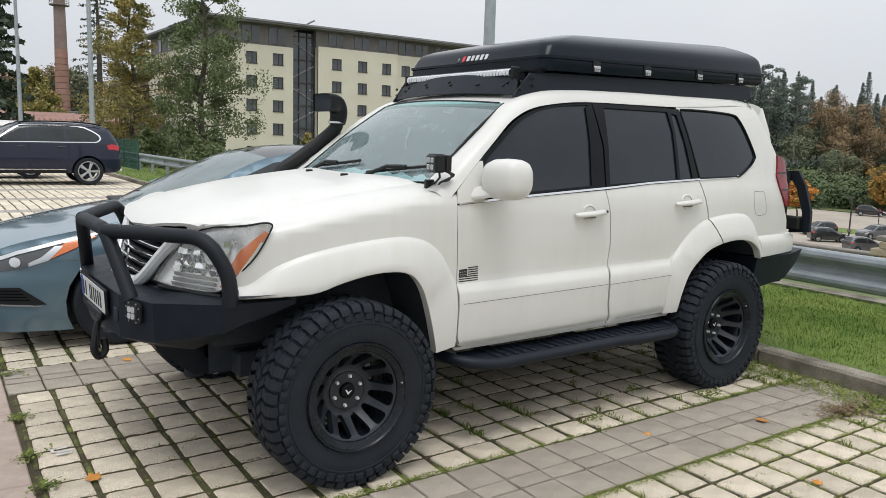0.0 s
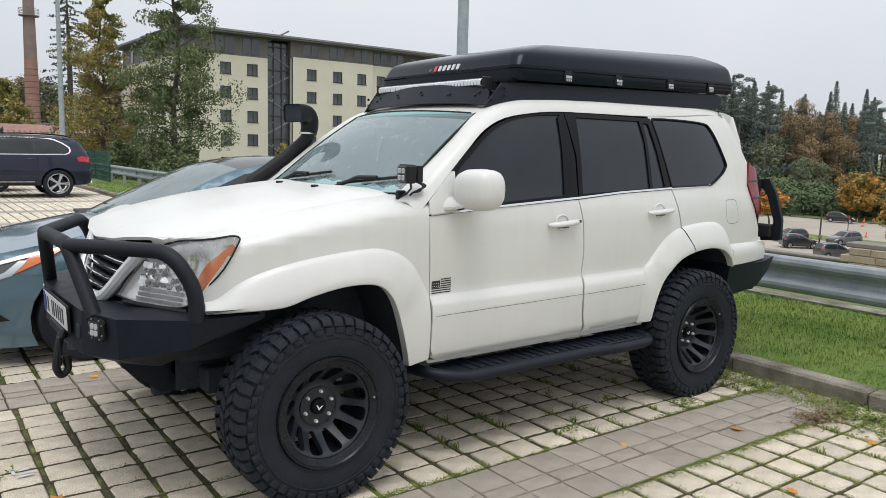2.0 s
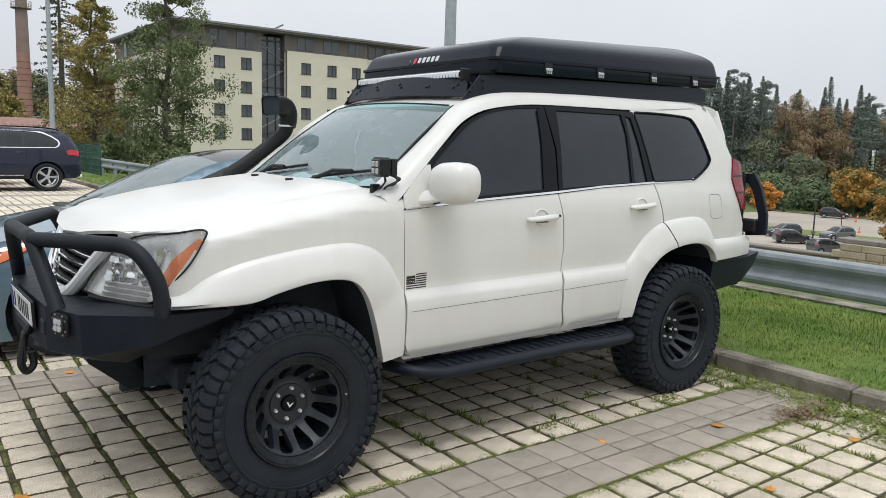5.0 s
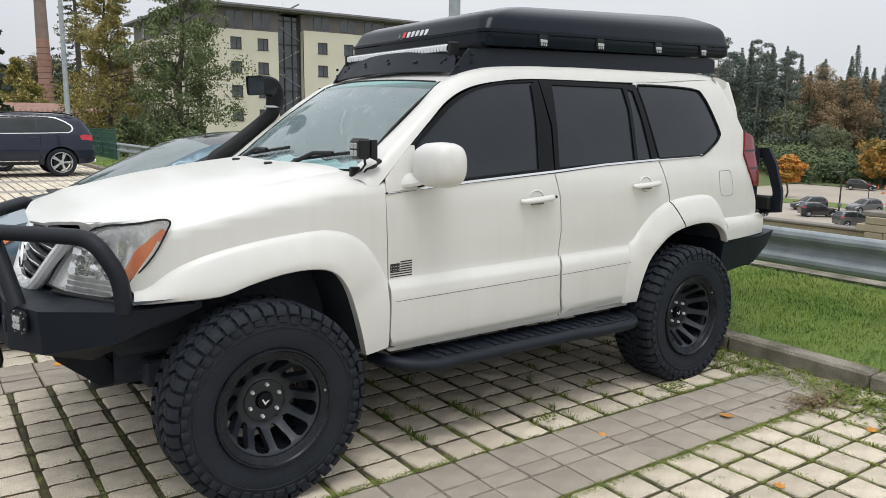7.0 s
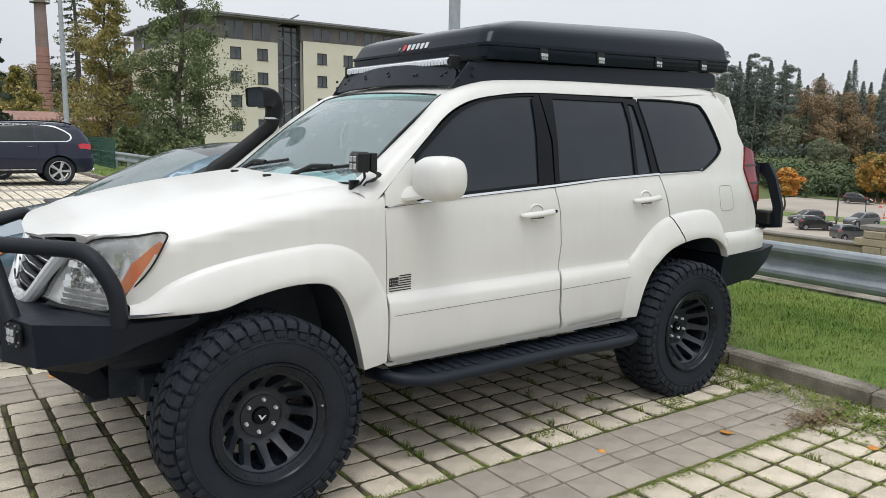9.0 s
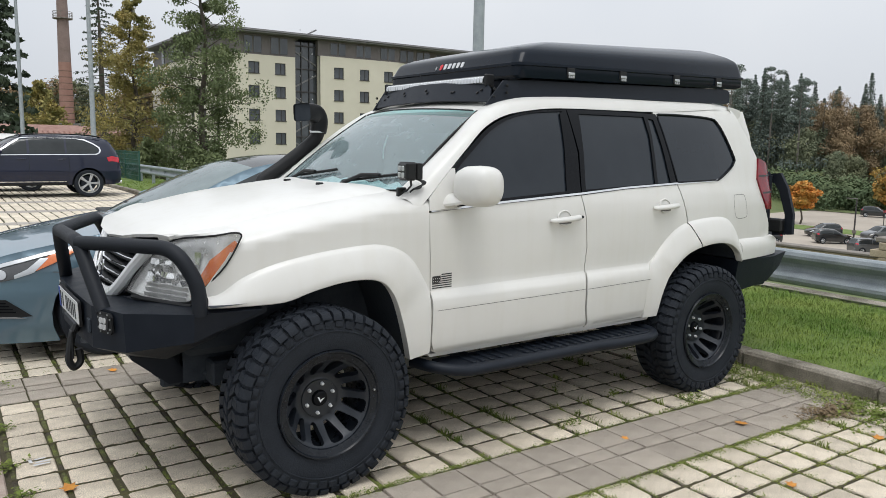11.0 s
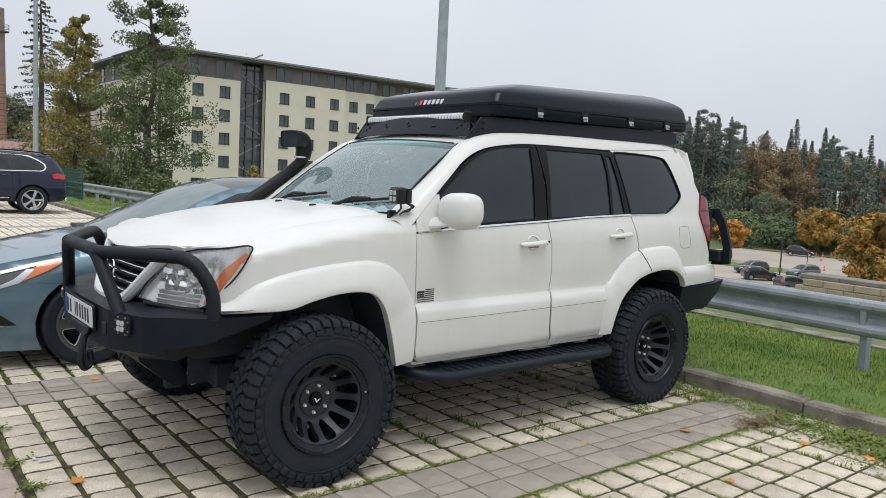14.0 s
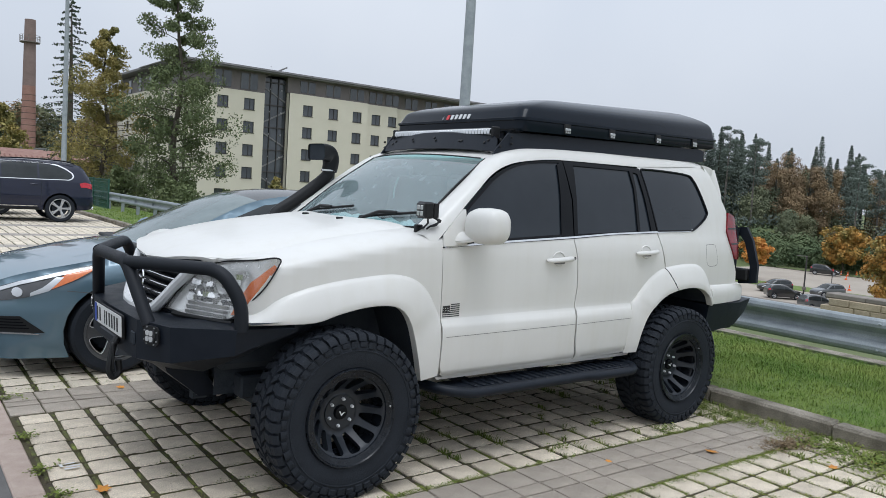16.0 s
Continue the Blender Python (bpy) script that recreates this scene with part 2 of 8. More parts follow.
# ---- materials ----
def surface(name, c1, c2=None, scale=8.0, rough=0.6, rough2=None, metal=0.0, bump=0.0, bump_scale=60.0, coat=0.0, coat_rough=0.05,
            fine=0.0, spec=0.5, vary=0.0, island=0.0, coord="Object", alpha=1.0, sheen=0.0):
    """A surface with stains at one scale and grain at a finer one. vary, island: brightness from object to object, from piece to piece."""
    m = bpy.data.materials.new(name)
    m.use_nodes = True
    n, l = m.node_tree.nodes, m.node_tree.links
    b = n["Principled BSDF"]
    b.inputs["Metallic"].default_value = metal
    b.inputs["Coat Weight"].default_value, b.inputs["Coat Roughness"].default_value = coat, coat_rough
    b.inputs["Specular IOR Level"].default_value = spec
    tc = n.new("ShaderNodeTexCoord")
    big = n.new("ShaderNodeTexNoise")
    big.inputs["Scale"].default_value, big.inputs["Detail"].default_value, big.inputs["Roughness"].default_value = scale, 6, 0.6
    l.new(tc.outputs[coord], big.inputs["Vector"])
    ramp = n.new("ShaderNodeValToRGB")
    ramp.color_ramp.elements[0].position, ramp.color_ramp.elements[1].position = 0.32, 0.68
    ramp.color_ramp.elements[0].color, ramp.color_ramp.elements[1].color = (*c1, 1), (*(c2 or c1), 1)
    l.new(big.outputs["Fac"], ramp.inputs["Fac"])
    colour = ramp.outputs["Color"]
    if fine or vary or island:
        hsv = n.new("ShaderNodeHueSaturation")
        total = None
        sources = []
        if fine:
            g = n.new("ShaderNodeTexNoise")
            g.inputs["Scale"].default_value, g.inputs["Detail"].default_value = bump_scale, 3
            l.new(tc.outputs[coord], g.inputs["Vector"])
            sources.append((g.outputs["Fac"], fine * 2))
        if vary:
            sources.append((n.new("ShaderNodeObjectInfo").outputs["Random"], vary))
        if island:
            sources.append((n.new("ShaderNodeNewGeometry").outputs["Random Per Island"], island))
        for out, amount in sources:
            mm = n.new("ShaderNodeMath")
            mm.operation = "MULTIPLY_ADD"
            mm.inputs[1].default_value, mm.inputs[2].default_value = amount, -amount / 2 + (1.0 if total is None else 0.0)
            l.new(out, mm.inputs[0])
            if total is None:
                total = mm.outputs[0]
            else:
                ad = n.new("ShaderNodeMath")
                ad.operation = "ADD"
                l.new(total, ad.inputs[0])
                l.new(mm.outputs[0], ad.inputs[1])
                total = ad.outputs[0]
        l.new(total, hsv.inputs["Value"])
        l.new(colour, hsv.inputs["Color"])
        colour = hsv.outputs["Color"]
    l.new(colour, b.inputs["Base Color"])
    if rough2 is None:
        b.inputs["Roughness"].default_value = rough
    else:
        mr = n.new("ShaderNodeMapRange")
        mr.inputs["To Min"].default_value, mr.inputs["To Max"].default_value = rough, rough2
        mr.inputs["From Min"].default_value, mr.inputs["From Max"].default_value = 0.3, 0.7
        l.new(big.outputs["Fac"], mr.inputs["Value"])
        l.new(mr.outputs["Result"], b.inputs["Roughness"])
    if bump:
        t = n.new("ShaderNodeTexNoise")
        t.inputs["Scale"].default_value, t.inputs["Detail"].default_value = bump_scale, 5
        l.new(tc.outputs[coord], t.inputs["Vector"])
        bp = n.new("ShaderNodeBump")
        bp.inputs["Strength"].default_value, bp.inputs["Distance"].default_value = bump, 0.01
        l.new(t.outputs["Fac"], bp.inputs["Height"])
        l.new(bp.outputs["Normal"], b.inputs["Normal"])
    if alpha < 1:
        b.inputs["Alpha"].default_value = alpha
    return m


def glass(name, tint, rough=0.02, body=0.0, gloss=0.06, haze_sheen=(0.46, 0.64, 0.62)):
    """Thin window glass: a tinted see-through sheet with a real reflection over it."""
    m = bpy.data.materials.new(name)
    m.use_nodes = True
    n, l = m.node_tree.nodes, m.node_tree.links
    out = n["Material Output"]
    n.remove(n["Principled BSDF"])
    tr, gl, mix, fr = n.new("ShaderNodeBsdfTransparent"), n.new("ShaderNodeBsdfGlossy"), n.new("ShaderNodeMixShader"), n.new("ShaderNodeLayerWeight")
    tr.inputs["Color"].default_value = (*tint, 1)
    gl.inputs["Roughness"].default_value = rough
    fr.inputs["Blend"].default_value = 0.5
    pw, ma = n.new("ShaderNodeMath"), n.new("ShaderNodeMath")
    pw.operation, ma.operation = "POWER", "MULTIPLY_ADD"
    pw.inputs[1].default_value, ma.inputs[1].default_value, ma.inputs[2].default_value = 4.5, 0.9, gloss
    l.new(fr.outputs["Facing"], pw.inputs[0])
    l.new(pw.outputs[0], ma.inputs[0])
    l.new(ma.outputs[0], mix.inputs[0])
    l.new(tr.outputs[0], mix.inputs[1])
    l.new(gl.outputs[0], mix.inputs[2])
    last = mix.outputs[0]
    if body:
        d = n.new("ShaderNodeBsdfDiffuse")
        d.inputs["Color"].default_value = (*haze_sheen, 1)
        ns = n.new("ShaderNodeTexNoise")
        tc = n.new("ShaderNodeTexCoord")
        ns.inputs["Scale"].default_value, ns.inputs["Detail"].default_value = 14, 6
        l.new(tc.outputs["Object"], ns.inputs["Vector"])
        mr = n.new("ShaderNodeMapRange")
        mr.inputs["From Min"].default_value, mr.inputs["From Max"].default_value, mr.inputs["To Min"].default_value, mr.inputs["To Max"].default_value = 0.3, 0.75, body * 0.6, body
        l.new(ns.outputs["Fac"], mr.inputs["Value"])
        m2 = n.new("ShaderNodeMixShader")
        l.new(mr.outputs[0], m2.inputs[0])
        l.new(last, m2.inputs[1])
        l.new(d.outputs[0], m2.inputs[2])
        last = m2.outputs[0]
    l.new(last, out.inputs["Surface"])
    return m


white_paint = surface("white_paint", (0.665, 0.655, 0.62), (0.70, 0.692, 0.66), 1.6, 0.36, 0.44, coat=0.22, coat_rough=0.06, fine=0.01, bump_scale=300)


def streaks(m, tone, across=14.0, along=0.7):
    """Faint dirt that rain has drawn down the panels."""
    n, l = m.node_tree.nodes, m.node_tree.links
    b = n["Principled BSDF"]
    src = b.inputs["Base Color"].links[0].from_socket
    tc, mp, ns, rp, mx = n.new("ShaderNodeTexCoord"), n.new("ShaderNodeMapping"), n.new("ShaderNodeTexNoise"), n.new("ShaderNodeValToRGB"), n.new("ShaderNodeMix")
    mp.inputs["Scale"].default_value = (across, across, along)
    ns.inputs["Scale"].default_value, ns.inputs["Detail"].default_value = 1.0, 4
    rp.color_ramp.elements[0].position, rp.color_ramp.elements[1].position = 0.48, 0.75
    rp.color_ramp.elements[0].color, rp.color_ramp.elements[1].color = (1, 1, 1, 1), (*tone, 1)
    mx.data_type, mx.blend_type = "RGBA", "MULTIPLY"
    mx.inputs["Factor"].default_value = 1.0
    l.new(tc.outputs["Object"], mp.inputs["Vector"])
    l.new(mp.outputs["Vector"], ns.inputs["Vector"])
    l.new(ns.outputs["Fac"], rp.inputs["Fac"])
    l.new(src, mx.inputs["A"])
    l.new(rp.outputs["Color"], mx.inputs["B"])
    l.new(mx.outputs["Result"], b.inputs["Base Color"])


streaks(white_paint, (0.968, 0.962, 0.945))
satin_black = surface("satin_black_steel", (0.0080, 0.0110, 0.0172), (0.0120, 0.0158, 0.0232), 9, 0.40, 0.52, bump=0.08, bump_scale=260, spec=0.22)
tube_black = surface("textured_black_tube", (0.006, 0.0082, 0.0125), (0.010, 0.0125, 0.0175), 7, 0.48, 0.6, bump=0.12, bump_scale=420, spec=0.28)
plastic_black = surface("black_plastic", (0.007, 0.008, 0.009), (0.011, 0.011, 0.012), 12, 0.45, 0.6, bump=0.05, bump_scale=300, spec=0.35)
gloss_black = surface("gloss_black_trim", (0.004, 0.005, 0.007), (0.006, 0.007, 0.009), 5, 0.16, 0.26, spec=0.15)
rubber = surface("tyre_rubber", (0.0110, 0.0140, 0.0195), (0.0190, 0.0230, 0.0300), 7, 0.58, 0.76, bump=0.3, bump_scale=140, fine=0.45, spec=0.24)
rim_black = surface("matt_black_rim", (0.016, 0.020, 0.027), (0.022, 0.027, 0.035), 14, 0.34, 0.44, metal=0.15, spec=0.5)
rim_gloss = surface("gloss_black_rim_lip", (0.008, 0.010, 0.014), (0.012, 0.015, 0.020), 14, 0.22, 0.32, spec=0.3)
chassis_black = surface("underbody_black", (0.024, 0.030, 0.039), (0.042, 0.049, 0.058), 9, 0.7, 0.9, bump=0.3, bump_scale=60, spec=0.2)
chrome = surface("chrome", (0.78, 0.79, 0.80), (0.70, 0.71, 0.72), 6, 0.08, 0.16, metal=1.0)
silver = surface("silver_metal", (0.50, 0.51, 0.52), (0.58, 0.59, 0.60), 12, 0.28, 0.4, metal=0.9)
shell_black = surface("tent_shell_black", (0.0065, 0.0100, 0.0165), (0.009, 0.0135, 0.0210), 3, 0.10, 0.16, spec=0.15)
tint_glass = surface("dark_tinted_glass", (0.012, 0.017, 0.024), (0.019, 0.025, 0.033), 1.6, 0.03, 0.07, spec=0.38)
silver_trim = surface("satin_silver_trim", (0.76, 0.77, 0.78), (0.82, 0.83, 0.84), 6, 0.25, 0.35, metal=0.08, coat=0.6)
# wet film, plus the sky's reflection painted in as a pale diffuse body
clear_glass = glass("windscreen_glass", (0.70, 0.86, 0.86), 0.02, 0.34, gloss=0.13, haze_sheen=(0.52, 0.66, 0.68))
lens_glass = glass("lamp_lens", (0.95, 0.95, 0.94), 0.03, 0.13, haze_sheen=(0.80, 0.79, 0.76))
smoked_lamp = surface("smoked_bulb_cover", (0.05, 0.052, 0.056), (0.08, 0.082, 0.086), 14, 0.2, metal=0.3)
band_glass = glass("windscreen_shade_band", (0.22, 0.62, 0.62), 0.02, 0.2)
amber = surface("amber_lens", (0.62, 0.13, 0.02), (0.72, 0.18, 0.03), 30, 0.12, coat=0.8)
red_lens = surface("red_lens", (0.13, 0.004, 0.010), (0.24, 0.010, 0.020), 18, 0.16, 0.26, coat=0.08, spec=0.3)
red_bright = surface("bright_red_lens", (0.50, 0.015, 0.035), (0.62, 0.03, 0.05), 18, 0.15, 0.2, coat=0.3)
lamp_shell = surface("bright_lamp_housing", (0.86, 0.87, 0.87), (0.72, 0.73, 0.74), 22, 0.12, 0.30, metal=0.55, bump=0.25, bump_scale=38)
lamp_white = surface("clear_lamp_cell", (0.78, 0.79, 0.78), (0.60, 0.61, 0.62), 40, 0.12, 0.25, metal=0.4)
decal_black = surface("black_decal", (0.014, 0.014, 0.015), (0.02, 0.02, 0.02), 30, 0.45)
plate_white = surface("plate_white", (0.74, 0.74, 0.72), (0.78, 0.78, 0.76), 20, 0.35)
plate_blue = surface("plate_blue", (0.02, 0.06, 0.36), (0.03, 0.08, 0.42), 20, 0.35)
red_print = surface("red_print", (0.62, 0.03, 0.04), (0.68, 0.04, 0.05), 30, 0.4)
white_print = surface("white_print", (0.60, 0.61, 0.62), (0.68, 0.68, 0.69), 30, 0.4)
trim_grey = surface("grey_cabin_trim", (0.10, 0.10, 0.10), (0.14, 0.135, 0.13), 14, 0.7, bump=0.1, bump_scale=200)
paper = surface("pale_sunshade", (0.50, 0.66, 0.68), (0.62, 0.74, 0.75), 12, 0.5)
paver_light = surface("light_concrete_paver", (0.535, 0.462, 0.360), (0.745, 0.655, 0.525), 7.5, 0.85, 0.95, bump=0.9, bump_scale=190, fine=1.0, vary=0.26, coord="Object")
paver_light_far = surface("light_concrete_paver_far", (0.54, 0.475, 0.375), (0.71, 0.635, 0.515), 2.5, 0.85, 0.95, bump=0.4, bump_scale=120, fine=0.6, island=0.22)
paver_grey = surface("grey_concrete_paver", (0.335, 0.292, 0.240), (0.465, 0.408, 0.342), 5, 0.82, 0.95, bump=0.9, bump_scale=240, fine=1.1, vary=0.24)
paver_grey_far = surface("grey_concrete_paver_far", (0.31, 0.285, 0.25), (0.41, 0.375, 0.335), 3, 0.82, 0.95, bump=0.3, bump_scale=150, fine=0.4, island=0.16)
joint_soil = surface("mossy_joint_soil", (0.050, 0.038, 0.025), (0.085, 0.080, 0.030), 4.5, 0.95, bump=0.9, bump_scale=110, fine=0.6)
moss_green = surface("bright_moss", (0.16, 0.20, 0.030), (0.27, 0.30, 0.055), 7, 0.9, spec=0.1, island=0.5)
moss_joint = surface("moss_and_grit", (0.075, 0.060, 0.042), (0.23, 0.28, 0.048), 5.0, 0.95, bump=1.0, bump_scale=160, fine=1.0)
for _nd in moss_joint.node_tree.nodes:
    if _nd.type == "VALTORGB":
        _e = _nd.color_ramp.elements.new(0.5)
        _e.color = (0.085, 0.085, 0.034, 1)
        _e = _nd.color_ramp.elements.new(0.42)
        _e.color = (0.052, 0.042, 0.028, 1)
kerb_stone = surface("weathered_kerb", (0.085, 0.074, 0.052), (0.34, 0.305, 0.25), 3.2, 0.9, bump=0.9, bump_scale=120, fine=0.9)
edge_stone = surface("pink_aggregate_kerb", (0.36, 0.28, 0.235), (0.46, 0.375, 0.32), 9, 0.9, bump=0.5, bump_scale=240, fine=0.4)
asphalt = surface("asphalt", (0.098, 0.095, 0.091), (0.150, 0.146, 0.140), 3, 0.9, bump=0.5, bump_scale=240, fine=0.3)
pale_asphalt = surface("pale_worn_asphalt", (0.33, 0.288, 0.240), (0.41, 0.36, 0.30), 0.12, 0.9, bump=0.2, bump_scale=60, fine=0.1)
turf = surface("turf", (0.085, 0.145, 0.030), (0.17, 0.22, 0.055), 1.6, 0.95, bump=0.8, bump_scale=70, fine=0.3)
meadow = surface("meadow", (0.084, 0.119, 0.039), (0.140, 0.161, 0.063), 0.15, 0.95, bump=0.3, bump_scale=4, fine=0.25)
grass_blade = surface("grass_blades", (0.105, 0.200, 0.026), (0.24, 0.300, 0.070), 1.5, 0.75, spec=0.25, island=0.30)
weed_blade = surface("joint_weeds", (0.105, 0.150, 0.030), (0.21, 0.24, 0.055), 5, 0.8, spec=0.2, island=0.5)
dry_weed = surface("dry_weeds", (0.16, 0.11, 0.06), (0.22, 0.16, 0.09), 9, 0.9, island=0.4)
galvanised = surface("galvanised_steel", (0.25, 0.282, 0.302), (0.345, 0.378, 0.400), 5, 0.56, 0.72, metal=0.25, bump=0.06, bump_scale=90, fine=0.25)
zinc_pole = surface("galvanised_pole", (0.27, 0.30, 0.31), (0.38, 0.41, 0.42), 9, 0.5, 0.65, metal=0.4, fine=0.1, bump_scale=60)
leaf_orange = surface("fallen_leaf", (0.55, 0.20, 0.03), (0.70, 0.33, 0.05), 30, 0.7, vary=0.5)
leaf_green = surface("green_leaves", (0.098, 0.132, 0.058), (0.170, 0.200, 0.085), 1.1, 0.6, spec=0.3, island=0.45)
leaf_yellow = surface("yellowing_leaves", (0.165, 0.175, 0.060), (0.37, 0.285, 0.090), 0.9, 0.6, spec=0.3, island=0.45)
leaf_fire = surface("orange_leaves", (0.68, 0.25, 0.055), (0.42, 0.28, 0.075), 0.55, 0.6, spec=0.2, island=0.45)
leaf_gold = surface("orange_green_leaves", (0.55, 0.26, 0.06), (0.20, 0.21, 0.07), 0.45, 0.6, spec=0.2, island=0.45)
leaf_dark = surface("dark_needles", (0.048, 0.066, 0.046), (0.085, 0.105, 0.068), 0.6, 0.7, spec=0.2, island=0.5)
# distance haze is put into the next three leaf colours: lighter, greyer, flatter
leaf_wood_hazed = surface("hazed_wood_leaves", (0.122, 0.150, 0.134), (0.170, 0.198, 0.168), 0.05, 0.9, spec=0.0, island=0.10)
leaf_rust_hazed = surface("hazed_rust_leaves", (0.225, 0.170, 0.112), (0.335, 0.245, 0.140), 0.10, 0.9, spec=0.0, island=0.15)
leaf_olive_hazed = surface("hazed_olive_leaves", (0.150, 0.175, 0.118), (0.215, 0.222, 0.130), 0.10, 0.9, spec=0.0, island=0.15)
pale_trunk = surface("pale_pine_trunk", (0.15, 0.135, 0.12), (0.21, 0.19, 0.17), 0.8, 0.9)
leaf_hedge = surface("hedge_leaves", (0.095, 0.135, 0.075), (0.150, 0.182, 0.098), 0.2, 0.9, spec=0.0, island=0.20)
bark = surface("bark", (0.060, 0.050, 0.040), (0.11, 0.095, 0.075), 7, 0.95, bump=0.9, bump_scale=26, fine=0.3)
cream = surface("cream_render", (0.64, 0.6, 0.485), (0.7, 0.66, 0.54), 0.25, 0.9, bump=0.1, bump_scale=30, fine=0.04)
attic_grey = surface("grey_attic_panels", (0.125, 0.110, 0.105), (0.165, 0.148, 0.140), 0.5, 0.6, fine=0.06, bump_scale=8)
roof_grey = surface("grey_roof_edge", (0.15, 0.148, 0.15), (0.205, 0.20, 0.20), 0.6, 0.6)
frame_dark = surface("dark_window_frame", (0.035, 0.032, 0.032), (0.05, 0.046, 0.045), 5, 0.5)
pane_dark = surface("far_window_pane", (0.035, 0.042, 0.048), (0.075, 0.085, 0.095), 0.35, 0.06, 0.12, spec=0.8)
curtain = surface("curtain", (0.28, 0.28, 0.27), (0.36, 0.36, 0.35), 1.2, 0.85, vary=0.5)
brick_red = surface("chimney_brick", (0.30, 0.165, 0.128), (0.38, 0.225, 0.175), 0.9, 0.9, bump=0.4, bump_scale=9, fine=0.25)
brick_sooty = surface("sooty_chimney_brick", (0.215, 0.155, 0.135), (0.28, 0.21, 0.185), 0.9, 0.9, bump=0.4, bump_scale=9, fine=0.25)
brick_dark = surface("dark_brick_wall", (0.11, 0.07, 0.055), (0.15, 0.10, 0.08), 1.0, 0.9, fine=0.2, bump_scale=12)
tile_red = surface("red_roof_tiles", (0.22, 0.105, 0.080), (0.34, 0.20, 0.155), 3.0, 0.8, island=0.4)
sandstone = surface("sandstone_wall", (0.34, 0.275, 0.19), (0.46, 0.385, 0.28), 1.5, 0.9, bump=0.5, bump_scale=30, fine=0.3, vary=0.25)
coping = surface("stone_coping", (0.17, 0.15, 0.13), (0.25, 0.225, 0.20), 2, 0.9, bump=0.4, bump_scale=40)
fence_green = surface("green_coated_wire", (0.016, 0.075, 0.055), (0.026, 0.10, 0.075), 6, 0.5)
blue_paint = surface("steel_blue_paint", (0.105, 0.175, 0.225), (0.125, 0.2, 0.25), 1.2, 0.30, 0.36, metal=0.35, coat=1.0, coat_rough=0.03)
navy_paint = surface("navy_paint", (0.005, 0.008, 0.026), (0.007, 0.011, 0.032), 1.2, 0.30, 0.36, metal=0.0, coat=0.6, coat_rough=0.03, spec=0.3)
black_paint = surface("black_car_paint", (0.014, 0.015, 0.017), (0.020, 0.021, 0.023), 1.2, 0.3, coat=1.0)
grey_paint = surface("grey_car_paint", (0.10, 0.105, 0.11), (0.13, 0.135, 0.14), 1.2, 0.35, metal=0.5, coat=1.0)
maroon_paint = surface("dark_red_car_paint", (0.10, 0.012, 0.016), (0.13, 0.016, 0.02), 1.2, 0.3, coat=1.0)
car_glass = surface("car_window_glass", (0.02, 0.024, 0.026), (0.032, 0.038, 0.04), 2, 0.04, 0.07, spec=0.35)
grey_rim = surface("dark_grey_alloy", (0.11, 0.115, 0.12), (0.15, 0.155, 0.16), 8, 0.3, 0.4, metal=0.6)
pale_screen = surface("pale_windscreen_glass", (0.07, 0.105, 0.105), (0.14, 0.185, 0.185), 2.5, 0.05, 0.08, spec=0.7)
alloy = surface("bright_alloy_rim", (0.55, 0.56, 0.57), (0.62, 0.63, 0.64), 8, 0.3, 0.4, metal=0.8)
smoked = surface("dark_lamp_interior", (0.030, 0.032, 0.035), (0.05, 0.052, 0.056), 14, 0.15, coat=1.0)
cone_orange = surface("orange_cone", (0.72, 0.11, 0.02), (0.78, 0.14, 0.03), 9, 0.6)

# ---- the white off-road car: front axle at the origin, nose towards -x ----
suv = thing("off_road_car", "white lifted off-road car with black steel bumpers, parked on light pavers", "car")
TYRE_R, HUB_Z, BASE = 0.432, 0.425, 2.79

_wz = curve((0.45, 0.865), (0.53, 0.895), (0.62, 0.908), (0.775, 0.914), (0.852, 0.908), (0.885, 0.903), (1.05, 0.908), (1.20, 0.905), (1.30, 0.893), (1.36, 0.876), (1.60, 0.82), (1.83, 0.750), (1.92, 0.70))
_wx = curve((-0.75, -0.36), (-0.7, -0.27), (-0.6, -0.17), (-0.48, -0.10), (-0.3, -0.045), (0, -0.012), (0.4, 0), (3.0, 0), (3.3, -0.010), (3.5, -0.024), (3.7, -0.055), (3.85, -0.115))
ARCH_F = smooth_path([(-0.490, 0.890), (-0.353, 0.895), (-0.166, 0.900), (-0.048, 0.935), (0.092, 0.965), (0.211, 0.973), (0.304, 0.96), (0.365, 0.915), (0.415, 0.826), (0.452, 0.712), (0.492, 0.56), (0.50, 0.535)], 3)
FLARE_F = smooth_path([(-0.475, 0.930), (-0.42, 0.945), (-0.33, 1.012), (-0.184, 1.066), (0.001, 1.102), (0.206, 1.124), (0.33, 1.126), (0.44, 1.098), (0.52, 1.042), (0.578, 0.962), (0.612, 0.885), (0.624, 0.78), (0.626, 0.66), (0.626, 0.548)], 4)
ARCH_R = smooth_path([(2.375, 0.542), (2.40, 0.66), (2.455, 0.78), (2.54, 0.87), (2.65, 0.935), (2.80, 0.972), (2.96, 0.985), (3.10, 0.965), (3.2, 0.91), (3.246, 0.837)], 3)
FLARE_R = smooth_path([(2.265, 0.540), (2.270, 0.66), (2.285, 0.80), (2.312, 0.885), (2.352, 0.915), (2.425, 0.990), (2.505, 1.058), (2.60, 1.108), (2.706, 1.136), (2.891, 1.154), (3.05, 1.152), (3.155, 1.108), (3.255, 0.985)], 4)


def half_width(x, z):
    return _wz(z) + _wx(x)


def suv_side(x, z):
    return (x, -half_width(x, z), z)


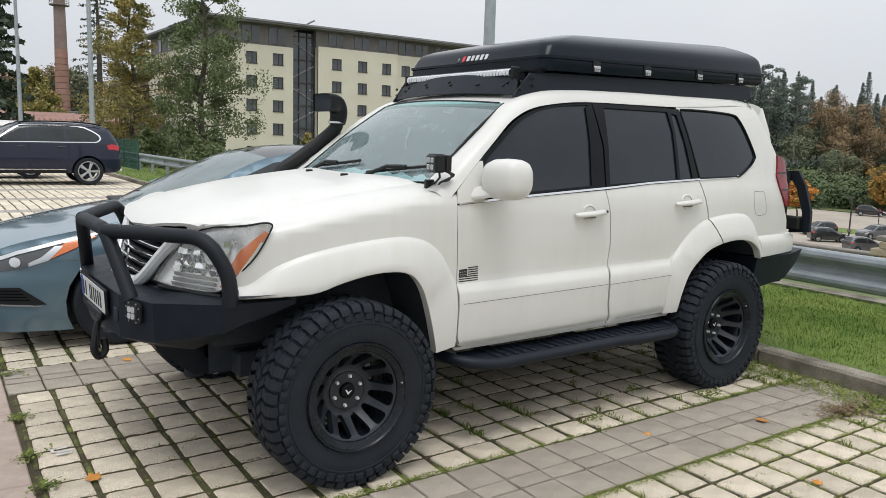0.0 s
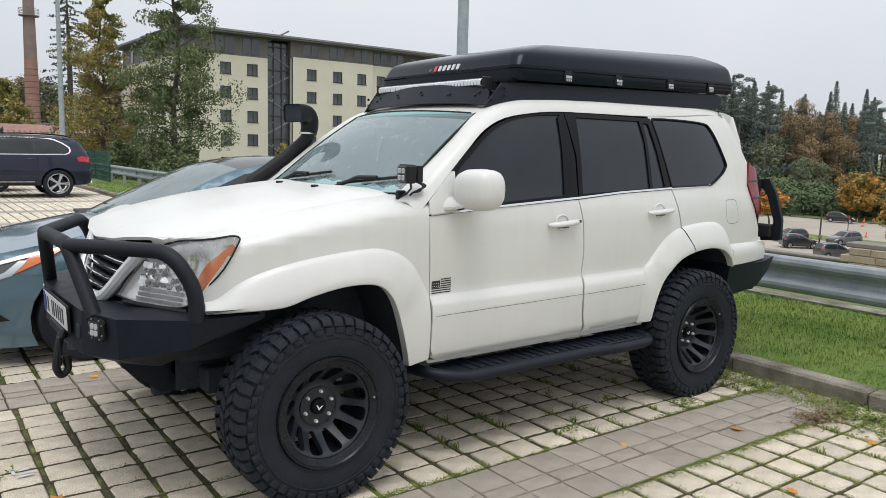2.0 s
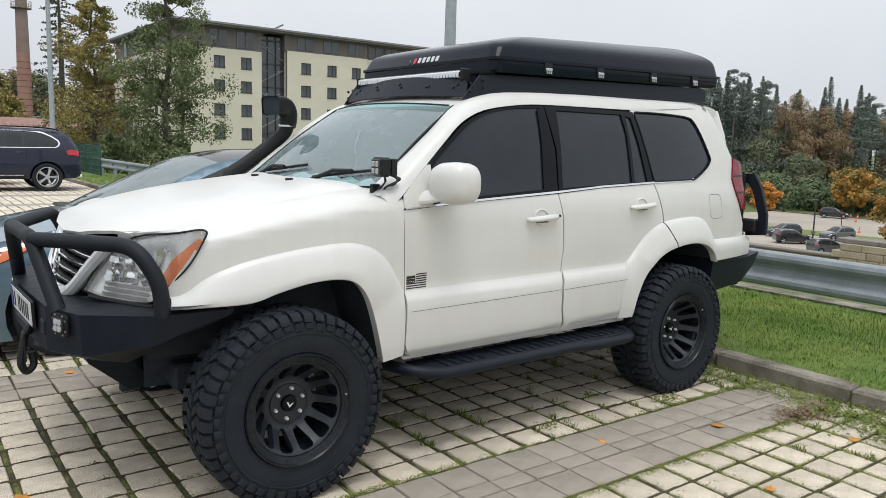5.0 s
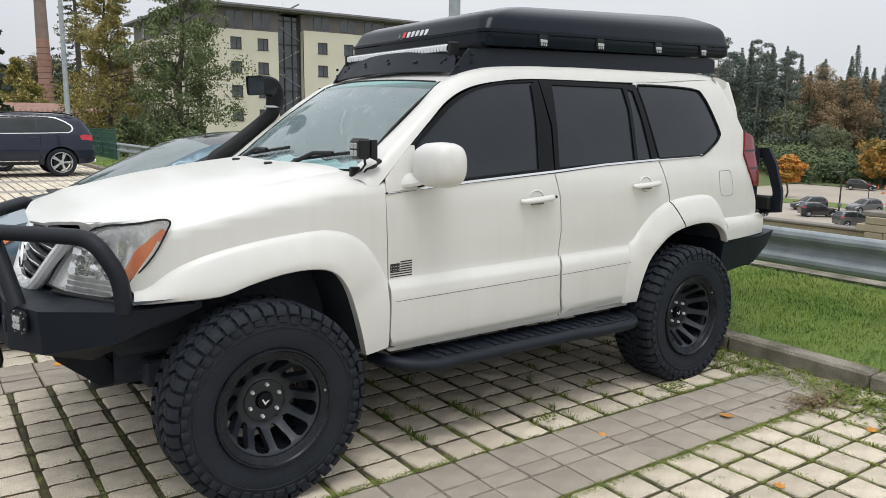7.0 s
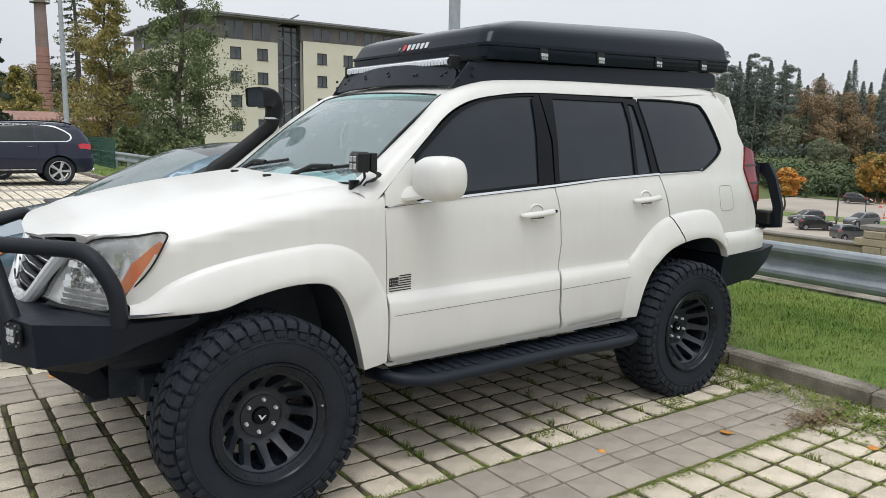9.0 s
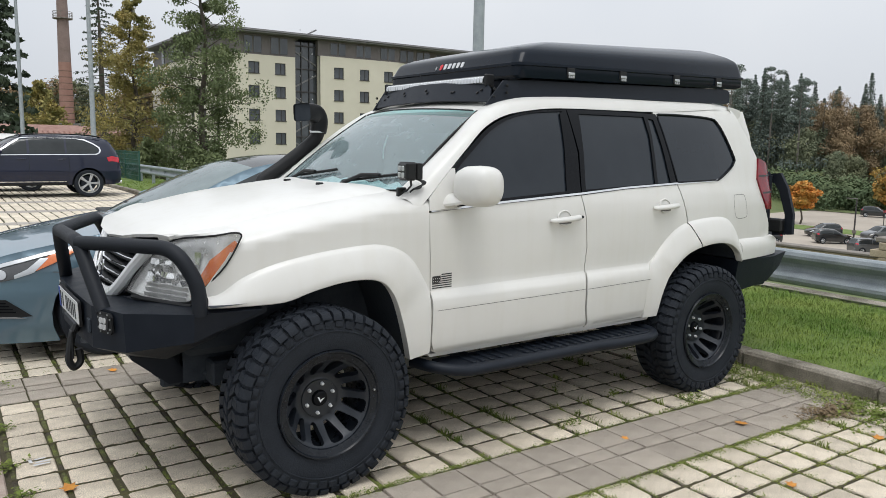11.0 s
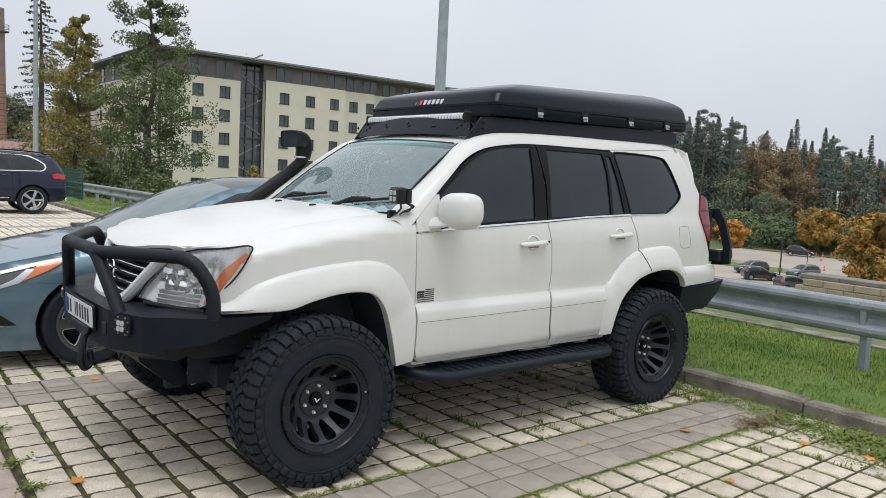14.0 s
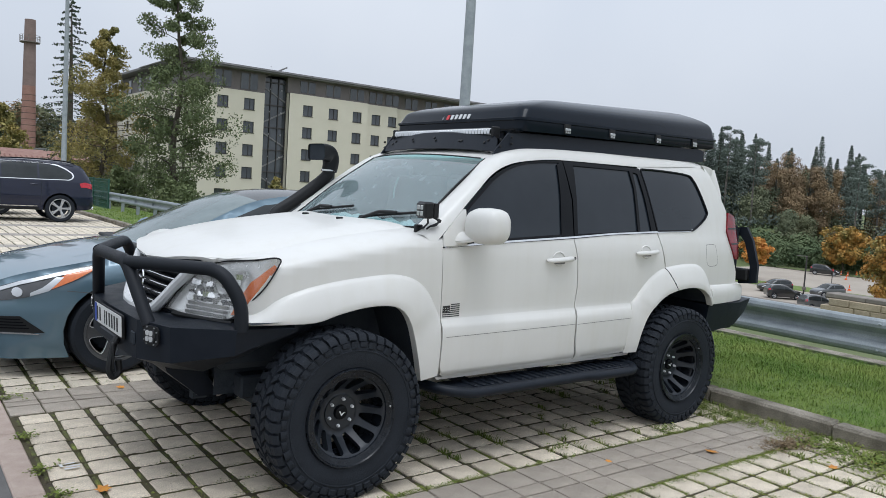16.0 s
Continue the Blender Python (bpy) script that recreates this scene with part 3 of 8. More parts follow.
def along(line, t):
    """The point at the share t of a polyline's length."""
    d = [0.0]
    for a, b in zip(line, line[1:]):
        d.append(d[-1] + math.dist(a, b))
    return (float(np.interp(t * d[-1], d, [p[0] for p in line])), float(np.interp(t * d[-1], d, [p[1] for p in line])))


def flare_strip(top, arch, t0, t1, n=44):
    """The moulded flare between its upper edge and the wheel opening, turned in round the opening."""
    rows = []
    for k in range(n + 1):
        t = t0 + (t1 - t0) * k / n
        a, b = along(top, t), along(arch, t)
        # above the door strip it stands proud with a crisp edge; below, it carries on the strip's own face
        g = min(1.0, max(0.0, (a[1] - 0.86) / 0.09))
        row = []
        for s in (0, 0.03, 0.07, 0.15, 0.30, 0.45, 0.60, 0.75, 0.90, 1.0):
            x, z = a[0] + (b[0] - a[0]) * s, a[1] + (b[1] - a[1]) * s
            lift = float(np.interp(s, [0, 0.03, 0.07, 0.15, 0.45, 0.75, 0.90, 1.0], [0.002, 0.012, 0.021, 0.030, 0.049, 0.062, 0.065, 0.062]))
            proud = max(half_width(x, z) + 0.003, 0.902 + _wx(x) + lift)
            plain = half_width(x, z) + 0.024 + 0.018 * s
            row.append((x, -(plain + (proud - plain) * g), z))
        row.insert(0, (row[0][0], row[0][1] + 0.03, row[0][2]))
        x, y, z = row[-1]
        row += [(x, y + 0.006, z - 0.004 if z > 0.7 else z), (x, y + 0.05, z)]
        rows.append(row)
    return Mesh().grid(rows)


# the hood line: its height at y = 0.66, from which it rises to the middle and rounds off into the fender
_hood = curve((-0.78, 1.02), (-0.70, 1.10), (-0.6, 1.148), (-0.45, 1.192), (-0.344, 1.220), (-0.05, 1.285), (0.3, 1.338), (0.6, 1.372))
ROUND = 0.17


def suv_fender(x, v):
    """Side below, then the rounding over to the hood; v runs on upwards round the edge."""
    z1 = _hood(x) - 0.085
    if v <= z1:
        return suv_side(x, v)
    a = min((v - z1) / ROUND, 1.3) * math.pi / 2
    w = half_width(x, z1)
    return (x, -(0.66 + (w - 0.66) * math.cos(a)), z1 + 0.085 * math.sin(a))


def suv_hood(x, y):
    k = abs(y) / 0.66
    return (x + 0.0, y, _hood(x) + (0.036 + 0.020 * math.exp(-(((x + 0.45) / 0.45) ** 2))) * (1 - k**6))


def _top(x):
    return _hood(x) - 0.085 + ROUND


_fender = [(0.628, 0.55), (0.632, 0.70), (0.635, 0.88), (0.627, 1.11), (0.627, 1.271), (0.650, 1.325), (0.60, _top(0.6) - 0.06), (0.56, _top(0.56))]
_fender += [(x, _top(x)) for x in (0.4, 0.2, 0, -0.15, -0.25, -0.33)] + [(-0.338, 1.255), (-0.335, 1.215), (-0.345, 1.190), (-0.40, 1.095), (-0.45, 1.02), (-0.492, 0.955)]
_fender += FLARE_F
both("front_fender", Mesh().panel(suv_fender, _fender[::-1], step=0.035), white_paint, suv)
both("wheel_flare", flare_strip(FLARE_F, ARCH_F, 0, 1), white_paint, suv, angle=24)
both("wheel_flare", flare_strip(FLARE_R, ARCH_R, 0, 0.545, 30), white_paint, suv, angle=24)
both("wheel_flare", flare_strip(FLARE_R, ARCH_R, 0.552, 1, 26), white_paint, suv, angle=24)

_door_gap = [(1.705, 1.330), (1.735, 1.2), (1.748, 1.02), (1.728, 0.80), (1.735, 0.66), (1.764, 0.531)]
_belt = [(0.628, 1.268), (1.125, 1.300), (1.705, 1.330)]
_door1 = [(0.628, 1.268), (0.632, 1.11), (0.640, 0.88), (0.638, 0.70), (0.638, 0.60), (0.655, 0.545), (0.69, 0.531), (0.80, 0.530)] + _door_gap[::-1] + [(1.125, 1.300)]
front_doors = both("front_door", Mesh().panel(suv_side, _door1, step=0.045), white_paint, suv)
_flare_door = [p for p in FLARE_R if p[0] < 2.66]
_door2 = [(x + 0.007, z) for x, z in _door_gap] + _flare_door + [(2.672, 1.127), (2.668, 1.16), (2.633, 1.271), (2.592, 1.378), (2.1, 1.358)]
rear_doors = both("rear_door", Mesh().panel(suv_side, _door2, step=0.045), white_paint, suv)
_win3 = smooth_path([(2.60, 1.392), (2.525, 1.70), (2.50, 1.815), (2.56, 1.832), (2.849, 1.832), (3.07, 1.820), (3.13, 1.79), (3.192, 1.70), (3.262, 1.555), (3.25, 1.52), (3.20, 1.48), (3.06, 1.412), (2.98, 1.402), (2.66, 1.393)], 3)[:-1]
_quarter = [(2.602, 1.378), (2.643, 1.271), (2.678, 1.16), (2.682, 1.131)] + [p for p in FLARE_R if p[0] > 2.70] + [(3.252, 0.966), (3.722, 0.978), (3.70, 1.08), (3.635, 1.18), (3.56, 1.30), (3.527, 1.405), (3.56, 1.50), (3.575, 1.56), (3.50, 1.67), (3.415, 1.80), (3.37, 1.885), (3.16, 1.890), (2.53, 1.880), (2.47, 1.842), (2.515, 1.70)]
both("quarter_panel", Mesh().panel(suv_side, _quarter, [_win3], step=0.045), white_paint, suv)
quarter_glass = both("quarter_window", Mesh().panel(suv_side, _win3, step=0.08, out=-0.004, lip=0.004), tint_glass, suv, "dark tinted rear quarter window")

both("window_gasket", Mesh().tube([(x, -half_width(x, z) - 0.001, z) for x, z in _win3 + _win3[:1]], 0.0075, 6), gloss_black, suv)

# window frames in black, glass set in them
_seam = smooth_path([(0.66, 1.335), (0.803, 1.482), (0.931, 1.594), (1.07, 1.702), (1.226, 1.769), (1.426, 1.807), (1.657, 1.826)], 4)
_w1 = smooth_path([(0.80, 1.455), (0.927, 1.559), (1.085, 1.681), (1.244, 1.755), (1.423, 1.794), (1.655, 1.812)], 4) + [(1.640, 1.611), (1.612, 1.348), (1.124, 1.318), (0.72, 1.29)]
_frame1 = _seam + [(1.683, 1.828), (1.722, 1.58), (1.707, 1.340), (1.125, 1.308), (0.632, 1.276)]
_w1o = [(0.822, 1.468)] + [(x, z + 0.004) for x, z in _w1[2:-4]] + [(1.628, 1.80), (1.622, 1.611), (1.597, 1.356), (1.124, 1.328), (0.78, 1.305)]
both("window_frame", Mesh().panel(suv_side, _frame1[::-1], [_w1o], step=0.05, out=0.003), gloss_black, suv)
both("door_window", Mesh().panel(suv_side, _w1o[::-1], step=0.09, out=-0.006, lip=0.003), tint_glass, suv, "dark tinted front door window")
_frame2 = [(1.69, 1.829), (2.10, 1.832), (2.485, 1.830), (2.526, 1.668), (2.590, 1.386), (2.1, 1.368), (1.717, 1.345), (1.735, 1.58)]
_w2o = [(1.782, 1.806), (2.362, 1.808), (2.383, 1.682), (2.376, 1.388), (1.752, 1.362), (1.772, 1.58)]
_w2v = [(2.398, 1.80), (2.450, 1.792), (2.492, 1.62), (2.530, 1.392), (2.404, 1.388), (2.408, 1.682)]
both("window_frame", Mesh().panel(suv_side, _frame2[::-1], [_w2o, _w2v], step=0.05, out=0.003), gloss_black, suv)
both("door_window", Mesh().panel(suv_side, _w2o[::-1], step=0.09, out=-0.006, lip=0.003), tint_glass, suv, "dark tinted rear door window")
both("vent_window", Mesh().panel(suv_side, _w2v[::-1], step=0.09, out=-0.006, lip=0.003), tint_glass, suv, "narrow dark tinted vent window")
_bs = [(0.64, 1.271), (1.125, 1.302), (1.71, 1.334), (2.1, 1.361), (2.596, 1.381), (3.0, 1.395), (3.03, 1.402)]
both("belt_trim", Mesh().panel(suv_side, _bs + [(x, z + 0.011) for x, z in _bs[::-1]], step=0.05, out=0.006, lip=0.008), chrome, suv, "thin chrome belt trim")
both("sill", Mesh().panel(suv_side, [(0.64, 0.525), (0.66, 0.505), (2.36, 0.505), (2.37, 0.530), (1.77, 0.524), (0.80, 0.522)], step=0.05, out=-0.012, lip=0.04), white_paint, suv)
def suv_cladding(x, z):
    """The moulded strip along the doors: a sharp upper edge, then out to the groove and down."""
    top = 0.868 + 0.0135 * (x - 0.65)
    return (x, -(half_width(x, z) + float(np.interp(z - top, [-0.335, -0.31, -0.085, -0.045, 0.0], [0.006, 0.020, 0.026, 0.024, 0.002]))), z)


for _outline in ([(0.635, 0.868), (1.20, 0.8755), (1.737, 0.8828), (1.724, 0.80), (1.731, 0.66), (1.758, 0.546), (1.20, 0.541), (0.70, 0.541), (0.655, 0.552), (0.636, 0.60)],
                 [(1.753, 0.8832), (2.03, 0.8868), (2.322, 0.8905), (2.298, 0.80), (2.282, 0.66), (2.276, 0.544), (1.774, 0.546), (1.746, 0.66), (1.739, 0.80)]):
    both("door_cladding", Mesh().panel(suv_cladding, _outline[::-1], step=0.022, lip=0.010), white_paint, suv, angle=60)
# the groove's shade, drawn as a thin flat grey line on the strip
for _x0, _x1, _z, _par in ((0.66, 1.722, 0.766, front_doors), (1.745, 2.33, 0.776, rear_doors)):
    both("groove_shade_line", Mesh().panel(suv_cladding, [(_x0, _z), (_x1, _z + 0.012), (_x1, _z + 0.0145), (_x0, _z + 0.0025)], step=0.06, out=0.0008, lip=0), trim_grey, suv)

# A-pillar and roof rail, one sweep from the hood to the tail
_out = smooth_path([(0.560, -0.893, 1.280), (0.626, -0.882, 1.335), (0.790, -0.851, 1.487), (0.918, -0.826, 1.600), (1.055, -0.795, 1.709), (1.215, -0.772, 1.778), (1.426, -0.758, 1.815), (1.657, -0.752, 1.834), (2.10, -0.750, 1.840), (2.50, -0.745, 1.846), (2.9, -0.735, 1.87), (3.16, -0.72, 1.888), (3.37, -0.695, 1.885)], 4)
_in = smooth_path([(0.475, -0.760, 1.330), (0.545, -0.735, 1.372), (0.672, -0.715, 1.465), (0.80, -0.695, 1.560), (0.96, -0.668, 1.682), (1.115, -0.632, 1.800), (1.32, -0.60, 1.868), (1.6, -0.595, 1.902), (2.05, -0.59, 1.923), (2.48, -0.59, 1.933), (2.9, -0.59, 1.935), (3.18, -0.59, 1.930), (3.40, -0.59, 1.905)], 4)
_rows = []
for a, b in zip(_out, _in):
    a, b = Vector(a), Vector(b)
    lift = (Vector((0.0, -0.35, 0.55))).normalized() * (b - a).length * 0.26
    _rows.append([tuple(a.lerp(b, s) + lift * math.sin(math.pi * s) * (1 - 0.25 * s)) for s in (0, 0.08, 0.18, 0.32, 0.48, 0.64, 0.80, 0.92, 1)])
both("roof_pillar", Mesh().grid([r[::-1] for r in _rows]), white_paint, suv, angle=80)
both("pillar_gasket", Mesh().tube([(x, y + 0.01, z - 0.004) for x, y, z in _out], 0.0045, 6), plastic_black, suv)


def suv_roof(x, y):
    e = np.interp(x, [p[0] for p in _in], [p[2] for p in _in]) if x > 1.32 else 1.868 - 0.066 * ((1.32 - x) / 0.205) ** 1.15
    k = abs(y) / 0.6
    return (x, y, float(e) + 0.028 * (1 - k * k))


_front_edge = [(1.115 - 0.075 * (1 - (y / 0.63) ** 2), y) for y in (-0.63, -0.45, -0.2, 0, 0.2, 0.45, 0.63)]
part("roof", Mesh().panel(suv_roof, [(1.30, -0.598), (3.40, -0.59), (3.40, 0.59), (1.30, 0.598)] + _front_edge[::-1], step=0.12), white_paint, suv)


# windscreen: a ruled sheet with a bow
def screen(y, s):
    k = 1 - (y / 0.73) ** 2
    lo = Vector((0.563 - 0.095 * k, y * 1.0, 1.372 - 0.02 * k))
    hi = Vector((1.118 - 0.078 * k, y * 0.865, 1.802 + 0.022 * k))
    return tuple(lo.lerp(hi, s) + Vector((-0.022, 0, 0.028)) * math.sin(math.pi * s) * (0.4 + 0.6 * k))


part("windscreen", Mesh().panel(screen, [(-0.734, 0.0), (0.734, 0.0), (0.734, 0.90), (-0.734, 0.90)], step=0.07, lip=0, flip=True), clear_glass, suv, "wet tinted windscreen")
part("windscreen_shade_band", Mesh().panel(screen, [(-0.734, 0.90), (0.734, 0.90), (0.734, 1.0), (-0.734, 1.0)], step=0.07, lip=0, flip=True), band_glass, suv, "green shade band")
_edge = [(-0.735, s / 10) for s in range(11)]
both("screen_gasket", Mesh().tube([screen(y, s) for y, s in _edge], 0.0055, 6), plastic_black, suv)
part("header_gasket", Mesh().tube([screen(y / 10, 1.0) for y in range(-7, 8)], 0.005, 6), plastic_black, suv)
part("cowl", Mesh().grid([[Vector(screen(y / 10 * 0.72, 0.0)) + Vector((-d, 0, h)) for d, h in ((0.01, 0.006), (-0.01, -0.012), (0.03, -0.03), (0.10, -0.018))] for y in range(-10, 11)]), plastic_black, suv, "black plastic cowl under the windscreen")

# hood
_he = [(0.555 - 0.125 * (1 - (y / 0.70) ** 2), y) for y in (-0.70, -0.5, -0.25, 0, 0.25, 0.5, 0.70)]
_hn = [(-0.715 + 0.17 * (abs(y) / 0.655) ** 2.2 + (0.21 if abs(y) > 0.64 else 0), y) for y in (0.655, 0.60, 0.45, 0.25, 0, -0.25, -0.45, -0.60, -0.655)]
part("hood", Mesh().panel(suv_hood, [(-0.33, -0.665), (-0.05, -0.665), (0.3, -0.665)] + _he + [(0.3, 0.665), (-0.05, 0.665), (-0.33, 0.665)] + _hn, step=0.05, lip=0.016), white_paint, suv, "plain white hood")
for y in (-0.22, 0.22):
    part("washer_nozzle", Mesh().box(0.33, 0.37, y - 0.012, y + 0.012, 1.375, 1.392, 0.004), plastic_black, suv)

# wipers
for y0, s in ((-0.28, 1), (0.42, 1)):
    w = Mesh().tube([Vector(screen(y0 + 0.02, 0.02)) + Vector((-0.03, 0, 0.02)), Vector(screen(y0 - 0.14, 0.07)) + Vector((-0.03, 0, 0.045)), Vector(screen(y0 - 0.26, 0.10)) + Vector((-0.02, 0, 0.03))], 0.011, 6)
    wp = part("wiper", w, plastic_black, suv)
    b = Mesh().tube([Vector(screen(y0 + 0.06 - 0.06 * k, 0.055 + 0.012 * k)) + Vector((-0.012, 0, 0.014)) for k in range(10)], 0.009, 5)
    part("wiper_blade", b, plastic_black, wp)

# front end: plan line of the nose, then lamps, grille and valance on it
_nose = smooth_path([(-0.715, 0.0), (-0.70, -0.25), (-0.665, -0.42), (-0.60, -0.585), (-0.53, -0.69), (-0.43, -0.785), (-0.33, -0.848), (-0.2, -0.878)], 10)
_nl = [0.0]
for a, b in zip(_nose, _nose[1:]):
    _nl.append(_nl[-1] + math.dist(a, b))
NOSE = _nl[-1]


def nose(u, z):
    """u: metres round the nose from the middle towards the driver's side; it leans back upwards."""
    x, y = float(np.interp(u, _nl, [p[0] for p in _nose])), float(np.interp(u, _nl, [p[1] for p in _nose]))
    lean = 0.34 * (z - 0.95) * max(0.0, 1 - u / NOSE) + 0.10 * (z - 0.95)
    x += lean
    k = min(1.0, max(0.0, (-y - 0.62) / 0.16))
    return (x, y * (1 - k) - k * (half_width(x, z) + 0.006), z)


def u_at(x):
    return float(np.interp(x, [p[0] for p in _nose], _nl))


_hl = smooth_path([(0.325, 0.903), (0.372, 0.99), (0.475, 1.105), (0.565, 1.150), (0.66, 1.178), (0.80, 1.200), (0.885, 1.213), (0.935, 1.205), (0.928, 1.170), (0.88, 1.075), (0.80, 0.975), (0.755, 0.915), (0.70, 0.895), (0.55, 0.893), (0.43, 0.893)], 3)[:-1]
hl = both("headlight", Mesh().panel(nose, _hl[::-1], step=0.05, out=0.0, lip=0.05), lens_glass, suv, "clear headlight with amber corner")
both("headlight_housing", Mesh().panel(nose, _hl[::-1], step=0.06, out=-0.022, lip=0.0), lamp_shell, suv)
both("headlight_gasket", Mesh().tube([nose(u, z) for u, z in _hl + _hl[:1]], 0.0042, 6), plastic_black, suv)
_am = [(0.735, 0.925), (0.775, 0.93), (0.925, 1.165), (0.905, 1.178), (0.86, 1.150), (0.79, 1.09), (0.752, 1.0)]
both("turn_signal", Mesh().panel(nose, _am[::-1], step=0.04, out=-0.006, lip=0.012), amber, suv, "amber corner lamp")
def lamp_frame(u, z, deep):
    """A frame of axes behind the lens: its z axis looks out of the lamp."""
    c = Vector(nose(u, z))
    nn = (Vector(nose(u + 0.01, z)) - Vector(nose(u - 0.01, z))).cross(Vector((0, 0, 1))).normalized()
    nn = nn if nn.x < 0 else -nn
    side_ = Vector((0, 0, 1)).cross(nn).normalized()
    return Matrix.Translation(c - nn * deep) @ Matrix((side_, nn.cross(side_), nn)).transposed().to_4x4()


_rl = random.Random(17)
_facets, _flutes = Mesh(), Mesh()
for i in range(8):
    for j in range(6):
        u, z = 0.470 + 0.036 * i, 0.975 + 0.026 * j
        if not inside([(u, z)], _hl)[0] or not inside([(u - 0.02, z + 0.025)], _hl)[0] or math.hypot(u - 0.66, z - 1.055) < 0.045:
            continue
        q = lamp_frame(u, z, 0.016) @ pose(0, 0, 0, _rl.uniform(-42, 30), _rl.uniform(-38, 38), _rl.uniform(-20, 20))
        _facets.add([q @ Vector(p) for p in ((-0.019, -0.014, 0), (0.019, -0.014, 0), (0.019, 0.014, 0), (-0.019, 0.014, 0))], [(0, 1, 2, 3)])
for i in range(26):
    u = 0.475 + 0.0095 * i
    for j, z in enumerate((0.908, 0.930, 0.952)):
        q = lamp_frame(u, z, 0.012)
        _flutes.add([q @ Vector(p) for p in ((-0.0048, -0.0095, 0), (0, -0.0095, 0.005), (0.0048, -0.0095, 0), (-0.0048, 0.0095, 0.002), (0, 0.0095, 0.008), (0.0048, 0.0095, 0.002))], [(0, 1, 4, 3), (1, 2, 5, 4)])
both("reflector_facets", _facets, chrome, suv, angle=5)
both("reflector_flutes", _flutes, silver, suv, angle=5)
for u, z, r in ((0.665, 1.055, 0.042), (0.545, 1.015, 0.030)):
    m = lamp_frame(u, z, 0.020)
    both("lamp_reflector", Mesh().lathe([(0.004, 0.0), (r * 0.5, 0.002), (r * 0.85, 0.010), (r, 0.017), (r * 1.12, 0.017)], 22, m), silver, suv)
    both("bulb_cover", Mesh().lathe([(0.001, 0.016), (r * 0.30, 0.014), (r * 0.42, 0.002)], 12, m), smoked_lamp, suv)
both("lamp_divider", Mesh().panel(nose, [(0.722, 0.918), (0.738, 0.918), (0.760, 1.01), (0.80, 1.095), (0.788, 1.10), (0.745, 1.015)][::-1], step=0.03, out=-0.010, lip=0.008), lamp_white, suv)
both("lamp_sill", Mesh().tube([nose(u, 0.886) for u in (0.40, 0.50, 0.60, 0.70, 0.755)], 0.011, 8), plastic_black, suv)

# the edge of the body that carries on from the hood over the headlight
_ht = [(0.52, 1.128), (0.60, 1.162), (0.66, 1.180), (0.73, 1.193), (0.80, 1.203), (0.86, 1.212), (0.90, 1.214)]
_hb = [(-0.618, -0.498), (-0.592, -0.558), (-0.550, -0.6055), (-0.49, -0.6192), (-0.43, -0.633), (-0.38, -0.6445), (-0.335, -0.655)]
_rows = []
for (u, z), (x, y) in zip(_ht, _hb):
    a, b = Vector(nose(u, z)), Vector(suv_hood(x, y))
    c = Vector((a.x * 0.55 + b.x * 0.45, a.y * 0.72 + b.y * 0.28, a.z * 0.30 + b.z * 0.70 + 0.004))
    _rows.append([a, a.lerp(c, 0.5) + Vector((-0.004, -0.006, 0.004)), c, c.lerp(b, 0.5) + Vector((0, 0, 0.003)), b])
both("lamp_brow", Mesh().grid(_rows), white_paint, suv, angle=80)

# grille: chrome frame, dark back, bright slats, emblem
_g = [(0.0, 0.868), (0.20, 0.872), (0.28, 0.905), (0.36, 0.99), (0.45, 1.105), (0.435, 1.118), (0.30, 1.122), (0.0, 1.126)]
part("grille_back", Mesh().panel(nose, [(-0.0, 0.86), (0.45, 0.86), (0.47, 1.13), (0.0, 1.13)][::-1], step=0.06, out=-0.05, lip=0), chassis_black, suv)
part("grille_back", Mesh().panel(nose, [(-0.0, 0.86), (0.45, 0.86), (0.47, 1.13), (0.0, 1.13)][::-1], step=0.06, out=-0.05, lip=0).mirror(), chassis_black, suv)
_gp = [(0, 0.868), (0.12, 0.868), (0.205, 0.878), (0.27, 0.92), (0.36, 1.02), (0.455, 1.118)]
_gf = [nose(u, z) for u, z in _gp]
_ring = [(x - 0.012, -y, z) for x, y, z in _gf[::-1]] + [(x - 0.012, y, z) for x, y, z in _gf[1:]]
part("grille_frame", Mesh().tube(smooth_path(_ring, 4), 0.030, 10), silver_trim, suv, "silver grille frame")
part("grille_top_bar", Mesh().tube([(nose(abs(u), 1.128)[0] - 0.010, -math.copysign(abs(nose(abs(u), 1.128)[1]), u) if u else 0, 1.128) for u in (0.455, 0.4, 0.3, 0.2, 0.1, 0.0, -0.1, -0.2, -0.3, -0.4, -0.455)], 0.016, 8), chrome, suv)
for k in range(5):
    z = 0.912 + 0.042 * k
    wmax = float(np.interp(z, [0.87, 0.905, 0.99, 1.105], [0.20, 0.25, 0.335, 0.425]))
    us = [wmax * s / 8 for s in range(-8, 9)]
    rows = []
    for u in us:
        x, y, _ = nose(abs(u), z)
        y = y if u > 0 else -y
        rows.append([(x + 0.03, y, z + 0.012), (x - 0.004, y, z + 0.008), (x - 0.010, y, z - 0.002), (x - 0.004, y, z - 0.010), (x + 0.03, y, z - 0.008)])
    slat = part("grille_slat", Mesh().grid(rows), plastic_black, suv, angle=60)
    part("slat_trim", Mesh().tube([(r[1][0] - 0.004, r[1][1], r[1][2] + 0.001) for r in rows], 0.0042, 6), chrome, slat, "bright edge")
_em = Matrix.Translation((-0.748, 0, 1.0)) @ pose(0, 0, 0, 0, -82, 0)
part("grille_emblem", Mesh().lathe([(0.062, 0), (0.066, 0.006), (0.072, 0.006), (0.076, 0)], 28, _em, closed=True), chrome, suv, "oval chrome emblem")

